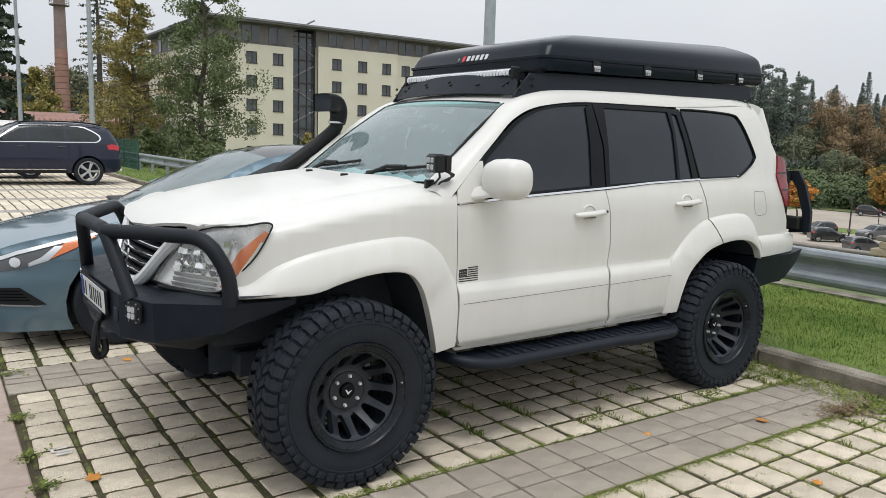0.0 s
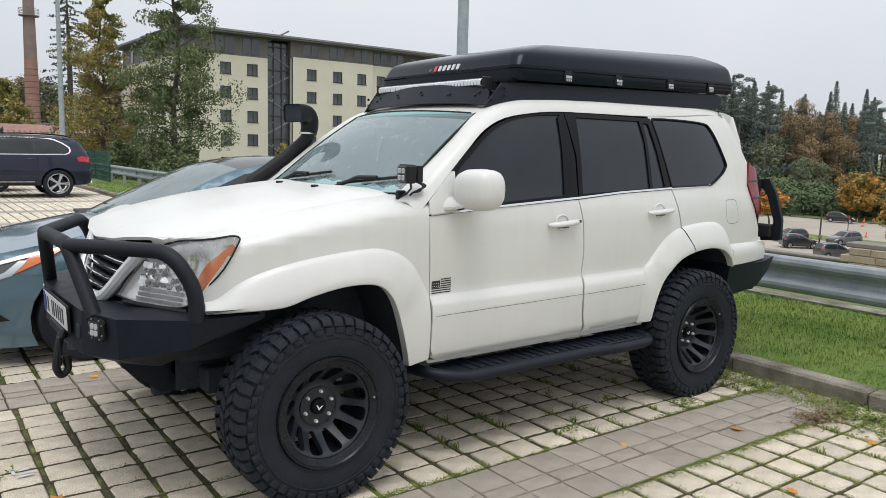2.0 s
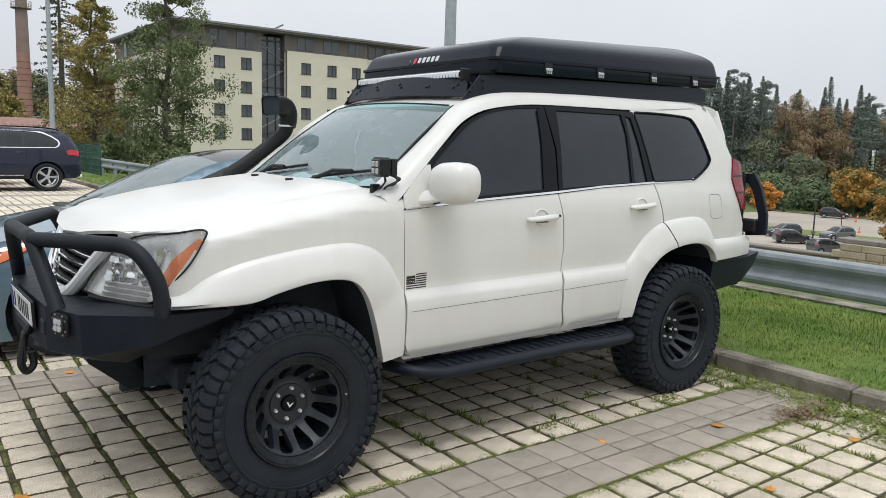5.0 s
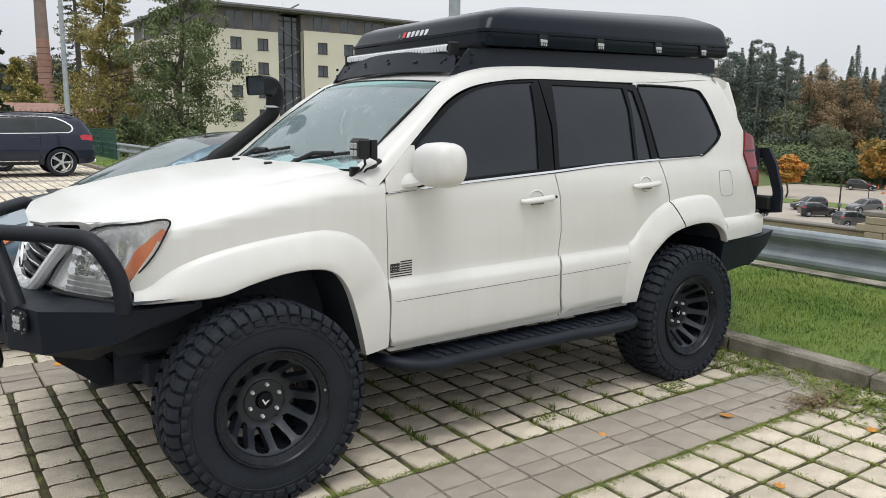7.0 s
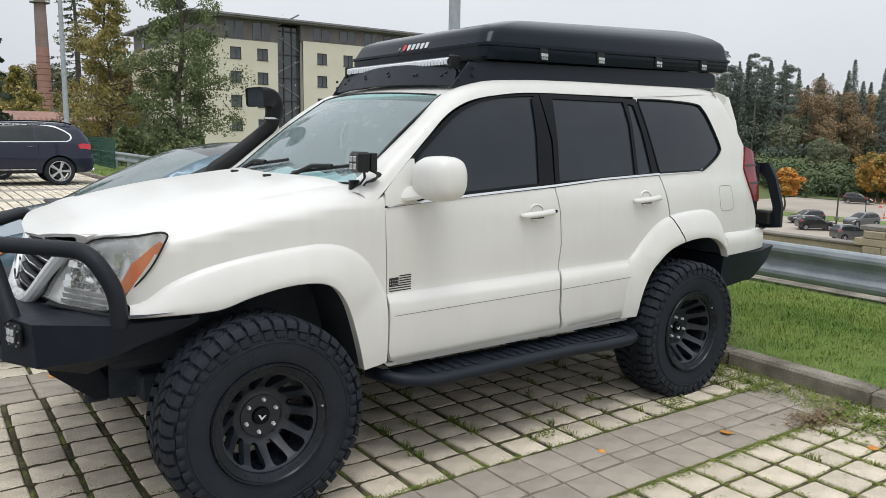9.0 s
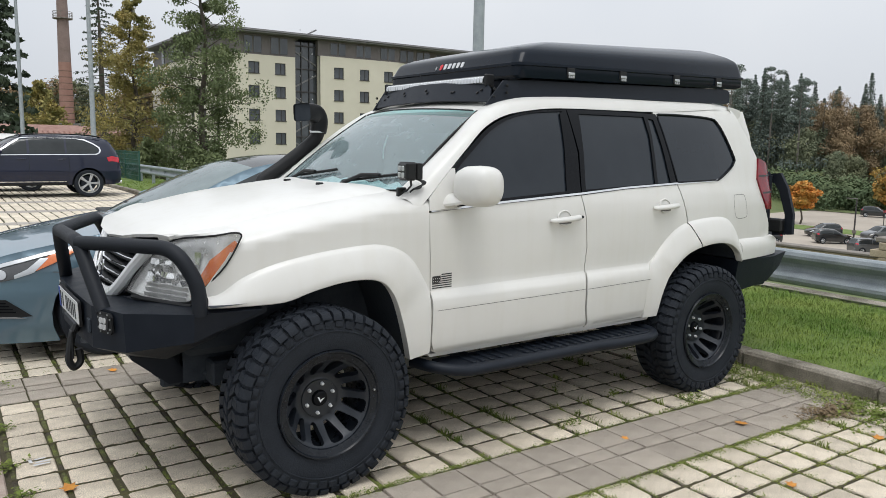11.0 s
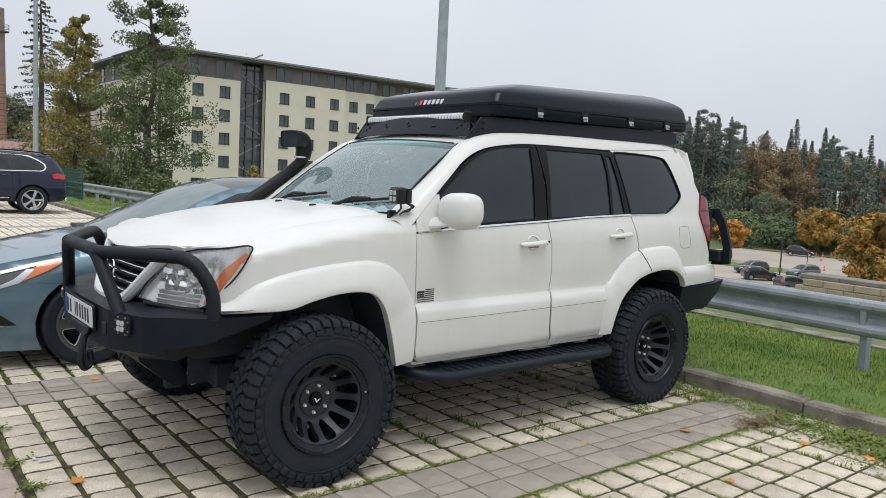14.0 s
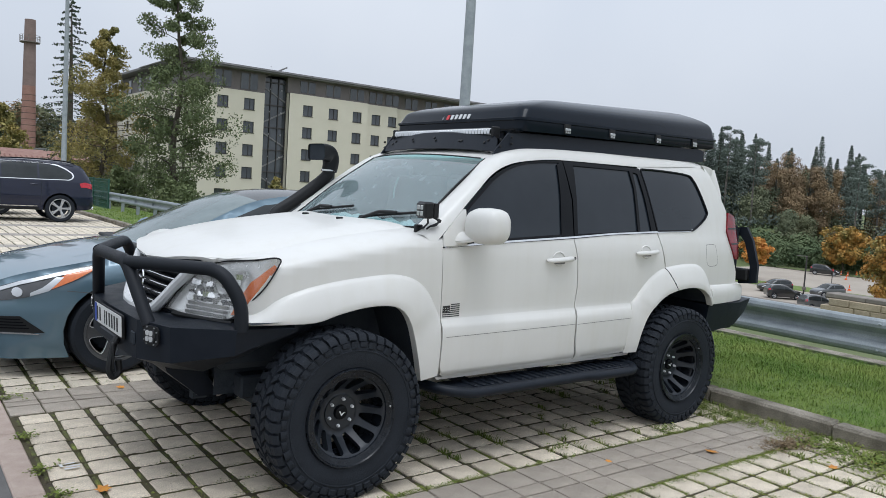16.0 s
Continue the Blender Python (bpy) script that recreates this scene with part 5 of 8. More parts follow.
bar = part("light_bar", Mesh().tube([(1.262, y / 10, 1.982) for y in range(-5, 6)], 0.033, 12, flat=0.9), plastic_black, suv, "long LED light bar")
part("light_bar_lens", Mesh().grid([[(1.262 - 0.036 * math.cos(a), y / 50, 1.984 + 0.027 * math.sin(a)) for a in (-0.9, -0.45, 0, 0.45, 0.9)] for y in range(-27, 28)]), lamp_white, bar, "ribbed bright lens")
for k in range(36):
    y = -0.54 + 0.03 * k
    part("light_cell", Mesh().box(1.222, 1.229, y + 0.002, y + 0.024, 1.966, 2.0, 0.005), chrome, bar)
for s in (-1, 1):
    part("light_bar_end", Mesh().box(1.225, 1.295, s * 0.558 - 0.010, s * 0.558 + 0.010, 1.945, 2.018, 0.008), plastic_black, bar)
for k in range(6):
    x = 1.50 + 0.36 * k
    part("cross_bar", Mesh().box(x, x + 0.06, -0.64, 0.64, rake(x) + 0.055, rake(x) + 0.09, 0.005), satin_black, rack)

# underbody: floor pan, rails, axles, springs, liners
under = part("chassis", Mesh().box(-0.45, 3.75, -0.42, 0.42, 0.50, 0.62, 0.02), chassis_black, suv)
part("cabin_floor", Mesh().box(0.50, 2.36, -0.84, 0.84, 0.52, 0.60, 0.01), chassis_black, under)
part("cabin_floor", Mesh().box(3.20, 3.80, -0.80, 0.80, 0.60, 0.72, 0.01), chassis_black, under)
both("frame_rail", Mesh().box(-0.38, 3.8, -0.56, -0.45, 0.44, 0.56, 0.01), chassis_black, under)
part("rear_axle", Mesh().tube([(BASE, -0.75, HUB_Z), (BASE, 0.75, HUB_Z)], 0.055, 12), chassis_black, under)
part("differential", Mesh().lathe([(0.001, -0.17), (0.10, -0.13), (0.14, 0), (0.10, 0.13), (0.001, 0.17)], 16, Matrix.Translation((BASE, 0.05, HUB_Z)) @ pose(0, 0, 0, 90, 0, 0)), chassis_black, under)
part("front_crossmember", Mesh().tube([(-0.12, -0.46, 0.40), (-0.14, -0.2, 0.36), (-0.14, 0.2, 0.36), (-0.12, 0.46, 0.40)], 0.065, 14), chassis_black, under)
part("sway_bar", Mesh().tube(bend([(0.06, -0.52, 0.46), (-0.34, -0.50, 0.50), (-0.42, -0.40, 0.47), (-0.42, 0.40, 0.47), (-0.34, 0.50, 0.50), (0.06, 0.52, 0.46)], 0.06), 0.017, 8), chassis_black, under)
part("front_differential", Mesh().lathe([(0.001, -0.16), (0.08, -0.13), (0.12, 0), (0.09, 0.13), (0.001, 0.18)], 16, Matrix.Translation((0.0, -0.08, 0.42)) @ pose(0, 0, 0, 90, 0, 0)), chassis_black, under)
both("brake_hose", Mesh().tube(smooth_path([(0.10, -0.50, 0.72), (0.02, -0.60, 0.64), (0.05, -0.68, 0.56), (0.0, -0.72, 0.48)], 5), 0.009, 6), plastic_black, under)
both("steering_rod", Mesh().tube([(-0.18, -0.30, 0.42), (-0.16, -0.74, 0.40)], 0.018, 8), silver, under, "dull metal steering rod")
both("control_arm", Mesh().tube([(-0.05, -0.40, 0.36), (0.0, -0.76, 0.33)], 0.045, 8, flat=0.6), chassis_black, under)
both("drive_shaft", Mesh().tube([(0.0, -0.30, 0.43), (0.0, -0.78, 0.43)], 0.030, 8), chassis_black, under)
for s in (1, -1):
    sp = Mesh().tube([(0.05 + 0.055 * math.cos(a / 2), s * (0.58 + 0.055 * math.sin(a / 2)), 0.40 + 0.009 * a) for a in range(0, 62)], 0.010, 6)
    part("coil_spring", sp, chassis_black, under)
    part("damper", Mesh().tube([(0.05, s * 0.60, 0.34), (0.07, s * 0.56, 0.95)], 0.028, 8), chassis_black, under)
part("engine_bay", Mesh().box(-0.52, 0.5, -0.58, 0.58, 0.60, 1.12, 0.04), chassis_black, under)
both("tow_eye", Mesh().box(-0.56, -0.46, -0.33, -0.295, 0.40, 0.62, 0.012), chassis_black, under)
both("link_rod", Mesh().tube([(-0.42, -0.34, 0.58), (-0.44, -0.36, 0.48), (-0.42, -0.37, 0.42)], 0.016, 8), coping, under, "dull metal sway-bar link")


def liner(cx, arch, a0, a1):
    """The dark inside of a wheel arch."""
    pts = [(x, z + 0.012) for x, z in arch]
    rows = [[(x, y, z + 0.02 * (abs(y) < 0.5)) for x, z in pts] for y in (-0.915, -0.80, -0.60, -0.46)]
    m = Mesh().grid(rows)
    k = len(m.v)
    m.add([(x, -0.46, z) for x, z in pts] + [(pts[0][0], -0.46, 0.45), (pts[-1][0], -0.46, 0.45)], [tuple(range(len(pts))) + (len(pts) + 1, len(pts))])
    return m


both("wheel_liner", liner(0, ARCH_F, 0, 0), chassis_black, suv, angle=70)
both("wheel_liner", liner(BASE, ARCH_R, 0, 0), chassis_black, suv, angle=70)

# cabin: bulkhead, dash, seats, wheel, mirror, so that the glass has something behind it
part("dashboard", Mesh().grid([[(x, y, z) for x, z in ((0.50, 1.32), (0.62, 1.335), (0.80, 1.335), (0.92, 1.30), (0.96, 1.18), (0.94, 0.95))] for y in (-0.80, -0.5, -0.2, 0.2, 0.5, 0.80)]), trim_grey, suv, angle=60)
part("sun_shade", Mesh().grid([[(0.60 + 0.16 * s + 0.015 * math.sin(y * 17), y * 0.66 / 10 - 0.05, 1.345 + 0.02 * math.sin(y * 2.1) + 0.035 * s) for s in (0, 0.5, 1)] for y in range(-9, 10)]), paper, suv, "crumpled pale sunshade on the dashboard", angle=80)
part("cabin_inner", Mesh().grid([[(x, y, z) for y, z in ((-0.80, 1.04), (-0.82, 1.25), (-0.72, 1.70), (-0.58, 1.80), (0, 1.83), (0.58, 1.80), (0.72, 1.70), (0.82, 1.25), (0.80, 1.04))] for x in (1.35, 2.0, 2.8, 3.35)]), trim_grey, suv)
for y in (-0.38, 0.38):
    seat = part("seat", Mesh().box(1.25, 1.75, y - 0.25, y + 0.25, 0.75, 1.0, 0.06), trim_grey, suv, angle=60)
    part("seat_back", Mesh().box(1.66, 1.80, y - 0.25, y + 0.25, 0.95, 1.52, 0.06, None), trim_grey, seat, angle=60)
    part("headrest", Mesh().box(1.70, 1.80, y - 0.13, y + 0.13, 1.54, 1.72, 0.04), trim_grey, seat, angle=60)
part("steering_wheel", Mesh().lathe([(0.18 + 0.016 * math.cos(a), 0.016 * math.sin(a)) for a in (k * math.pi / 4 for k in range(8))], 28, look((1.02, -0.38, 1.22), (0.8, -0.38, 1.32)), closed=True), plastic_black, suv)
part("rear_view_mirror", Mesh().box(0.93, 0.965, -0.11, 0.13, 1.66, 1.735, 0.02), plastic_black, suv)
part("dangling_tag", Mesh().tube([(0.93, 0.02, 1.66), (0.90, 0.02, 1.58), (0.905, 0.03, 1.52)], 0.012, 5, flat=0.4), paper, suv)

# ---- wheels ----
def tyre_mesh():
    r = TYRE_R
    body = Mesh().lathe([(0.236, -0.125), (0.258, -0.150), (0.30, -0.160), (0.34, -0.162), (0.375, -0.156), (0.405, -0.143), (r - 0.020, -0.125), (r - 0.014, -0.05), (r - 0.014, 0.05), (r - 0.020, 0.125), (0.405, 0.143), (0.375, 0.156), (0.34, 0.162), (0.30, 0.160), (0.258, 0.150), (0.236, 0.125)], 72)
    # scalloped blocks round the upper sidewall, and a fine rib below them
    for s in (1, -1):
        body.lathe([(0.340, s * 0.161), (0.342, s * 0.1655), (0.346, s * 0.1655), (0.348, s * 0.160)], 72)
        for k in range(LUGS):
            w = 2 * math.pi / LUGS
            d, lo = (k + 0.25 * s) * w, 0.352 if k % 2 else 0.360
            sec = [(0.394, 0.146), (0.390, 0.1635), (lo + 0.006, 0.1655), (lo, 0.158)]
            vs = [(rr * math.cos(aa), rr * math.sin(aa), s * h) for aa, t in ((d, 0.004), (d + 0.16 * w, 0), (d + 0.66 * w, 0), (d + 0.80 * w, 0.004)) for rr, h in [(q[0], q[1] - t) for q in sec]]
            fs = [(4 * c + i, 4 * c + i + 1, 4 * c + 5 + i, 4 * c + 4 + i) for c in range(3) for i in range(3)] + [(0, 1, 2, 3), (15, 14, 13, 12)]
            body.add(vs, [f if s < 0 else f[::-1] for f in fs])
    return body


LUGS = 46


def lug_meshes():
    """Outer, inner and shoulder lugs of the tread, for one side, at angle 0."""
    r, w = TYRE_R, 2 * math.pi / LUGS

    def block(a0, a1, h0, h1, r0, r1, skew):
        vs = []
        for rr in (r0, r1):
            t = 0.10 if rr == r1 else 0.0
            for a, h in ((a0, h0), (a1, h0), (a1, h1), (a0, h1)):
                am, hm = (a0 + a1) / 2, (h0 + h1) / 2
                aa, hh = a + (am - a) * t + skew * (h - hm), h + (hm - h) * t
                vs.append((rr * math.cos(aa), rr * math.sin(aa), hh))
        return Mesh().add(vs, [(4, 5, 6, 7), (0, 1, 5, 4), (1, 2, 6, 5), (2, 3, 7, 6), (3, 0, 4, 7)])

    out = []
    for s in (1, -1):
        d = 0.5 * w * (s > 0)
        out.append(block(d, d + 0.70 * w, s * 0.088 - 0.030, s * 0.088 + 0.030, r - 0.018, r + 0.002, s * 0.5))
        out.append(block(d + 0.04, d + 0.04 + 0.68 * w, s * 0.032 - 0.025, s * 0.032 + 0.025, r - 0.018, r + 0.003, -s * 1.3))
        for lo in (0.394, 0.402):
            sec = [(r + 0.001, 0.116), (r - 0.005, 0.148), (0.414, 0.160), (lo, 0.165), (lo - 0.003, 0.150), (r - 0.02, 0.113)]
            vs = [(rr * math.cos(aa), rr * math.sin(aa), s * h) for aa in (d, d + 0.74 * w) for rr, h in sec]
            fs = [(i, i + 1, 7 + i, 6 + i) for i in range(5)] + [(0, 1, 2, 3, 4, 5), (11, 10, 9, 8, 7, 6)]
            out.append(Mesh().add(vs, [f if s < 0 else f[::-1] for f in fs]))
    return out


def offset(m):
    """Narrower, and set out from the hub."""
    m.v = [(x, y, z * 0.875 + 0.05) for x, y, z in m.v]
    return m


_lugs = [offset(m).data("tread_lug", rubber, 28) for m in lug_meshes()]


def rim_mesh():
    holes = []
    for k in range(12):
        a = 2 * math.pi * (k + 0.5) / 12
        pts = [(0.118, 0.0), (0.121, 0.010), (0.132, 0.0165), (0.152, 0.0235), (0.172, 0.0305), (0.188, 0.0325), (0.198, 0.023), (0.201, 0.0), (0.198, -0.023), (0.188, -0.0325), (0.172, -0.0305), (0.152, -0.0235), (0.132, -0.0165), (0.121, -0.010)]
        holes.append([(u * math.cos(a) - w * math.sin(a), u * math.sin(a) + w * math.cos(a)) for u, w in pts])

    depth = curve((0.0, 0.066), (0.080, 0.066), (0.095, 0.058), (0.12, 0.064), (0.15, 0.096), (0.18, 0.138), (0.198, 0.160), (0.215, 0.168))
    return Mesh().panel(lambda u, v: (u, v, depth(math.hypot(u, v))), ring(0, 0, 0.211, 60), holes, step=0.018, lip=0.030)


_tyre, _rimface = offset(tyre_mesh()), rim_mesh()
_barrel = Mesh().lathe([(0.2085, 0.150), (0.2095, 0.172), (0.212, 0.176), (0.240, 0.187), (0.245, 0.195), (0.251, 0.196), (0.255, 0.186), (0.248, 0.160), (0.232, 0.14), (0.212, 0.06), (0.205, -0.06), (0.236, -0.075)], 60)
_drum = Mesh().lathe([(0.001, 0.01), (0.15, 0.01), (0.155, 0.0), (0.155, -0.04)], 32)
_hub = Mesh().lathe([(0.001, 0.086), (0.020, 0.085), (0.034, 0.081), (0.038, 0.073), (0.040, 0.062)], 28)
_pad = Mesh().lathe([(0.040, 0.0675), (0.088, 0.0685), (0.0895, 0.062)], 40)


def wheel(m, label="large black off-road wheel with mud tyre"):
    w = part("wheel", _tyre, rubber, suv, label, angle=28)
    w.matrix_basis = m
    rim = part("rim", _rimface, rim_black, w, "matt black twelve-window rim")
    part("rim_lip", _barrel, rim_gloss, w)
    for k in range(LUGS):
        for i in (0, 1, 2 + k % 2, 4, 5, 6 + k % 2):
            part("tread_lug", _lugs[i], None, w).matrix_basis = pose(0, 0, 0, 0, 0, 360 * k / LUGS)
    part("brake_drum", _drum, chassis_black, w)
    part("hub_pad", _pad, rim_black, w)
    part("hub_cap", _hub, gloss_black, w)
    part("cap_emblem", Mesh().prism([(-0.018, 0.010), (-0.004, -0.016), (0.018, 0.004), (0.008, 0.002), (-0.003, -0.005), (-0.010, 0.010)], 0.0855, 0.0875, lambda u, v, h: (u, v, h)), silver_trim, w)
    for k in range(6):
        a = 2 * math.pi * k / 6 + 0.35
        part("lug_nut", Mesh().lathe([(0.001, 0.086), (0.006, 0.085), (0.0085, 0.080), (0.0095, 0.062)], 6, Matrix.Translation((0.0695 * math.cos(a), 0.0695 * math.sin(a), 0))), silver_trim, w)
    for k in range(24):
        a = 2 * math.pi * k / 24
        part("lip_bolt", Mesh().lathe([(0.001, 0.0035), (0.0035, 0.003), (0.004, 0)], 6, Matrix.Translation((0.226 * math.cos(a), 0.226 * math.sin(a), 0.181))), rim_black, w)
    part("valve", Mesh().lathe([(0.001, 0.012), (0.005, 0.010), (0.005, 0)], 8, Matrix.Translation((0.228 * math.cos(0.15), 0.228 * math.sin(0.15), 0.182))), silver, w)
    return w


wheel(pose(0, -0.865, HUB_Z, 90, 0, 0))
wheel(pose(BASE + 0.015, -0.845, HUB_Z - 0.014, 90, 0, 0) @ pose(0, 0, 0, 0, 0, 25))
wheel(pose(0, 0.865, HUB_Z, -90, 0, 0))
wheel(pose(BASE, 0.845, HUB_Z, -90, 0, 0))

# ---- the roof tent on the rack ----
tent = thing("roof_tent", "closed black hard-shell roof tent strapped on the roof rack", "roof tent", pose(1.33, 0, 1.985))
TILT = 0.022


def tent_ring(x0, x1, hw, z0, r):
    return [(x - 1.33, y, z0 + 0.003 + (TILT + 0.16 * max(0.0, z0 - 2.09)) * (x - 1.4) - 0.16 * max(0.0, z0 - 2.09) - 1.985) for x, y in rounded(x0, x1, -hw, hw, r, 6)]


_levels = [(1.40, 3.40, 0.62, 1.985, 0.05), (1.36, 3.46, 0.70, 1.995, 0.07), (1.345, 3.515, 0.705, 2.01, 0.07), (1.345, 3.515, 0.705, 2.060, 0.07), (1.338, 3.522, 0.714, 2.066, 0.07), (1.338, 3.522, 0.714, 2.080, 0.07), (1.352, 3.510, 0.701, 2.085, 0.07), (1.374, 3.498, 0.690, 2.135, 0.075), (1.384, 3.492, 0.681, 2.160, 0.08), (1.405, 3.482, 0.666, 2.180, 0.09), (1.46, 3.445, 0.635, 2.203, 0.10),
           (1.56, 3.375, 0.588, 2.226, 0.10), (1.66, 3.30, 0.535, 2.246, 0.10), (1.76, 3.23, 0.475, 2.257, 0.10), (1.90, 3.10, 0.38, 2.265, 0.10), (2.1, 2.8, 0.15, 2.270, 0.10)]
_rings = [tent_ring(*q) for q in _levels]
tm = Mesh()
for rr in _rings:
    tm.v += rr
_k = len(_rings[0])
tm.f = [(i * _k + j, i * _k + (j + 1) % _k, (i + 1) * _k + (j + 1) % _k, (i + 1) * _k + j) for i in range(len(_rings) - 1) for j in range(_k)]
tm.f += [tuple(range(_k))[::-1], tuple((len(_rings) - 1) * _k + j for j in range(_k))]
part("tent_shell", tm, shell_black, tent, angle=38)
for x in (1.757, 2.21, 2.731, 3.187):
    z = 2.043 + TILT * (x - 1.4) - 1.985
    la = part("latch", Mesh().box(x - 1.33 - 0.032, x - 1.33 + 0.032, -0.716, -0.702, z - 0.030, z + 0.028, 0.006), plastic_black, tent, "black latch with a bright clip")
    part("latch_clip", Mesh().box(x - 1.33 - 0.026, x - 1.33 + 0.026, -0.722, -0.714, z - 0.020, z - 0.002, 0.004), silver, la)
    for s in (-1, 0, 1):
        part("latch_tooth", Mesh().box(x - 1.33 + 0.017 * s - 0.005, x - 1.33 + 0.017 * s + 0.005, -0.7225, -0.712, z - 0.036, z - 0.022, 0.002), silver, la)
# maker's mark on the front as plain bars: one red, the rest white
for k in range(7):
    y0 = 0.13 - 0.046 * k
    mk = red_print if k == 1 else white_print
    tall, w = (0.034, 0.027) if k else (0.026, 0.008)
    part("mark_bar", Mesh().prism(rounded(-w / 2, w / 2, 0.0, tall, 0.007, 3), -0.002, 0.003, lambda u, v, h, y0=y0, w=w: (0.0235 + 0.44 * v - h, y0 - w / 2 - u, 0.105 + v)), mk, tent)
both("mounting_rail", Mesh().box(0.05, 2.05, -0.50, -0.44, -0.035, 0.015, 0.004, pose(0, 0, 0, 0, -1.4, 0)), satin_black, tent)

# ---- the car park: its rows run 1.25 degrees off the car ----
TURN = -1.25
LOT = pose(0, 0, 0, 0, 0, TURN)


def lot(u, v, z=0.0):
    p = LOT @ Vector((u, v, z))
    return p


def fall(u, v):
    """The height of the land: level car park, bank behind the rail, lower car park, wooded rise."""
    s = min(max((u - 6.4) / 30.0, 0.0), 1.0)
    z = 0.02 - 8.70 * s * s * (3 - 2 * s)
    z += 5.0 * min(1.0, max(0.0, (u - 185.0) / 90.0))
    if v > 74:
        k = min(1.0, (v - 74) / 14)
        z = z * (1 - k) + k * (max(z, -2.6) if u > 14 else max(z, -0.2))
    far = math.hypot(u, v)
    return z + min(5.0, max(0.0, (far - 230) * 0.02))


_us = [-600, -300, -150, -80, -40, -20, -8, -2, 3.6, 3.75, 3.9, 5, 6.4, 7.5, 9, 11, 13, 15, 17, 19, 21, 24, 27, 30, 33, 36.4, 45, 60, 90, 120, 152, 180, 210, 242, 300, 400, 650]
_vs = [-600, -300, -150, -80, -45, -28, -15, -6, 0, 6, 12, 20, 30, 45, 60, 74, 78, 82, 88, 92, 120, 170, 240, 330, 460, 700]
_g = Mesh().grid([[tuple(lot(u, v, -0.08 if u < 3.8 and -50 < v < 55 else fall(u, v))) for u in _us] for v in _vs])
ground = tagged(part("ground", _g, meadow, None, angle=80), "green meadow land falling to a lower car park", "ground", kind="structure")

PX, PY, U0 = 0.2075, 0.2008, -1.17
BAY, STRIP = 2.209, 0.537
KERB = 3.58


def sheet(name, u0, u1, v0, v1, z, material, label, kind="structure", category="ground", n=1):
    m = Mesh().grid([[(u0 + (u1 - u0) * i / n, v0 + (v1 - v0) * j / n, z) for i in range(n + 1)] for j in range(n + 1)])
    ob = tagged(part(name, m, material), label, category, kind=kind)
    ob.matrix_basis = LOT
    return ob


bed = sheet("pavement", -1.23, KERB + 0.02, -14.0, 43.0, -0.015, joint_soil, "concrete pavers with mossy open joints", category="pavement")
road = sheet("road", -9.0, -1.365, -30.0, 60.0, -0.004, asphalt, "dark asphalt lane beside the parking bays", category="road")
verge = Mesh()
_vr = [-14 + 1.5 * k for k in range(44)]
verge.grid([[(u, v, z + 0.012 * math.sin(u * 9 + v * 3)) for u, z in ((3.70, 0.05), (3.78, 0.085), (4.2, 0.09), (4.8, 0.085), (5.4, 0.075), (5.9, 0.065), (6.3, 0.05))] for v in _vr])
vg = tagged(part("grass_verge", verge, turf), "green mown grass strip behind the kerb", "grass", kind="structure")
vg.matrix_basis = LOT
sheet("path", 6.60, 6.82, -14, 43, 0.052, kerb_stone, "narrow worn edging path behind the guard rail", category="path")
LOW = -8.63


def low_at(x, y):
    """A spot on the lower car park."""
    return 1.65 * (x + 1.9) - 1.9, 1.65 * (y + 4.2) - 4.2


sheet("lower_car_park", 56.0, 153.0, -50.0, 71.0, LOW, pale_asphalt, "pale worn asphalt of the lower car park", category="road")
_isl = part("grass_island", Mesh().grid([[(*low_at(u, v), LOW + 0.05) for u in (57.0, 60.5)] for v in (-10, 26.5, 40)]), turf)
tagged(_isl, "long grass island between parking rows", "grass", kind="structure")
_isl2 = tagged(part("grass_island", Mesh().grid([[(*low_at(u, v), LOW + 0.10) for u in (77.5, 93)] for v in (-10, 20, 46)]), meadow), "grass bank before the woods", "grass", kind="structure")


# kerbs: single stones in a row
def kerb_piece(length, w, h):
    return Mesh().box(0, w, 0.004, length - 0.004, -0.2, h, 0.018)


kerb = thing("kerb", "weathered concrete kerb with a worn edge", "kerb", LOT, kind="structure")
_kd = kerb_piece(1.0, 0.16, 0.105).data("kerb_stone", kerb_stone)
for k in range(40):
    o = part("kerb_stone", _kd, None, kerb)
    o.matrix_basis = pose(KERB + 0.012 * math.sin(k * 2.3), -9.72 + k, 0.004 * math.sin(k * 1.7), 0, 0.8 * math.sin(k * 3.1), 0.4 * math.sin(k * 1.3))
edge = thing("flush_kerb", "pinkish exposed-aggregate kerb flush with the pavers", "kerb", LOT, kind="structure")
_ed = Mesh().box(0, 0.138, 0.003, 0.997, -0.2, 0.004, 0.008).data("kerb_stone", edge_stone)
for k in range(30):
    o = part("kerb_stone", _ed, None, edge)
    o.matrix_basis = pose(-1.363, -8.3 + k, 0)


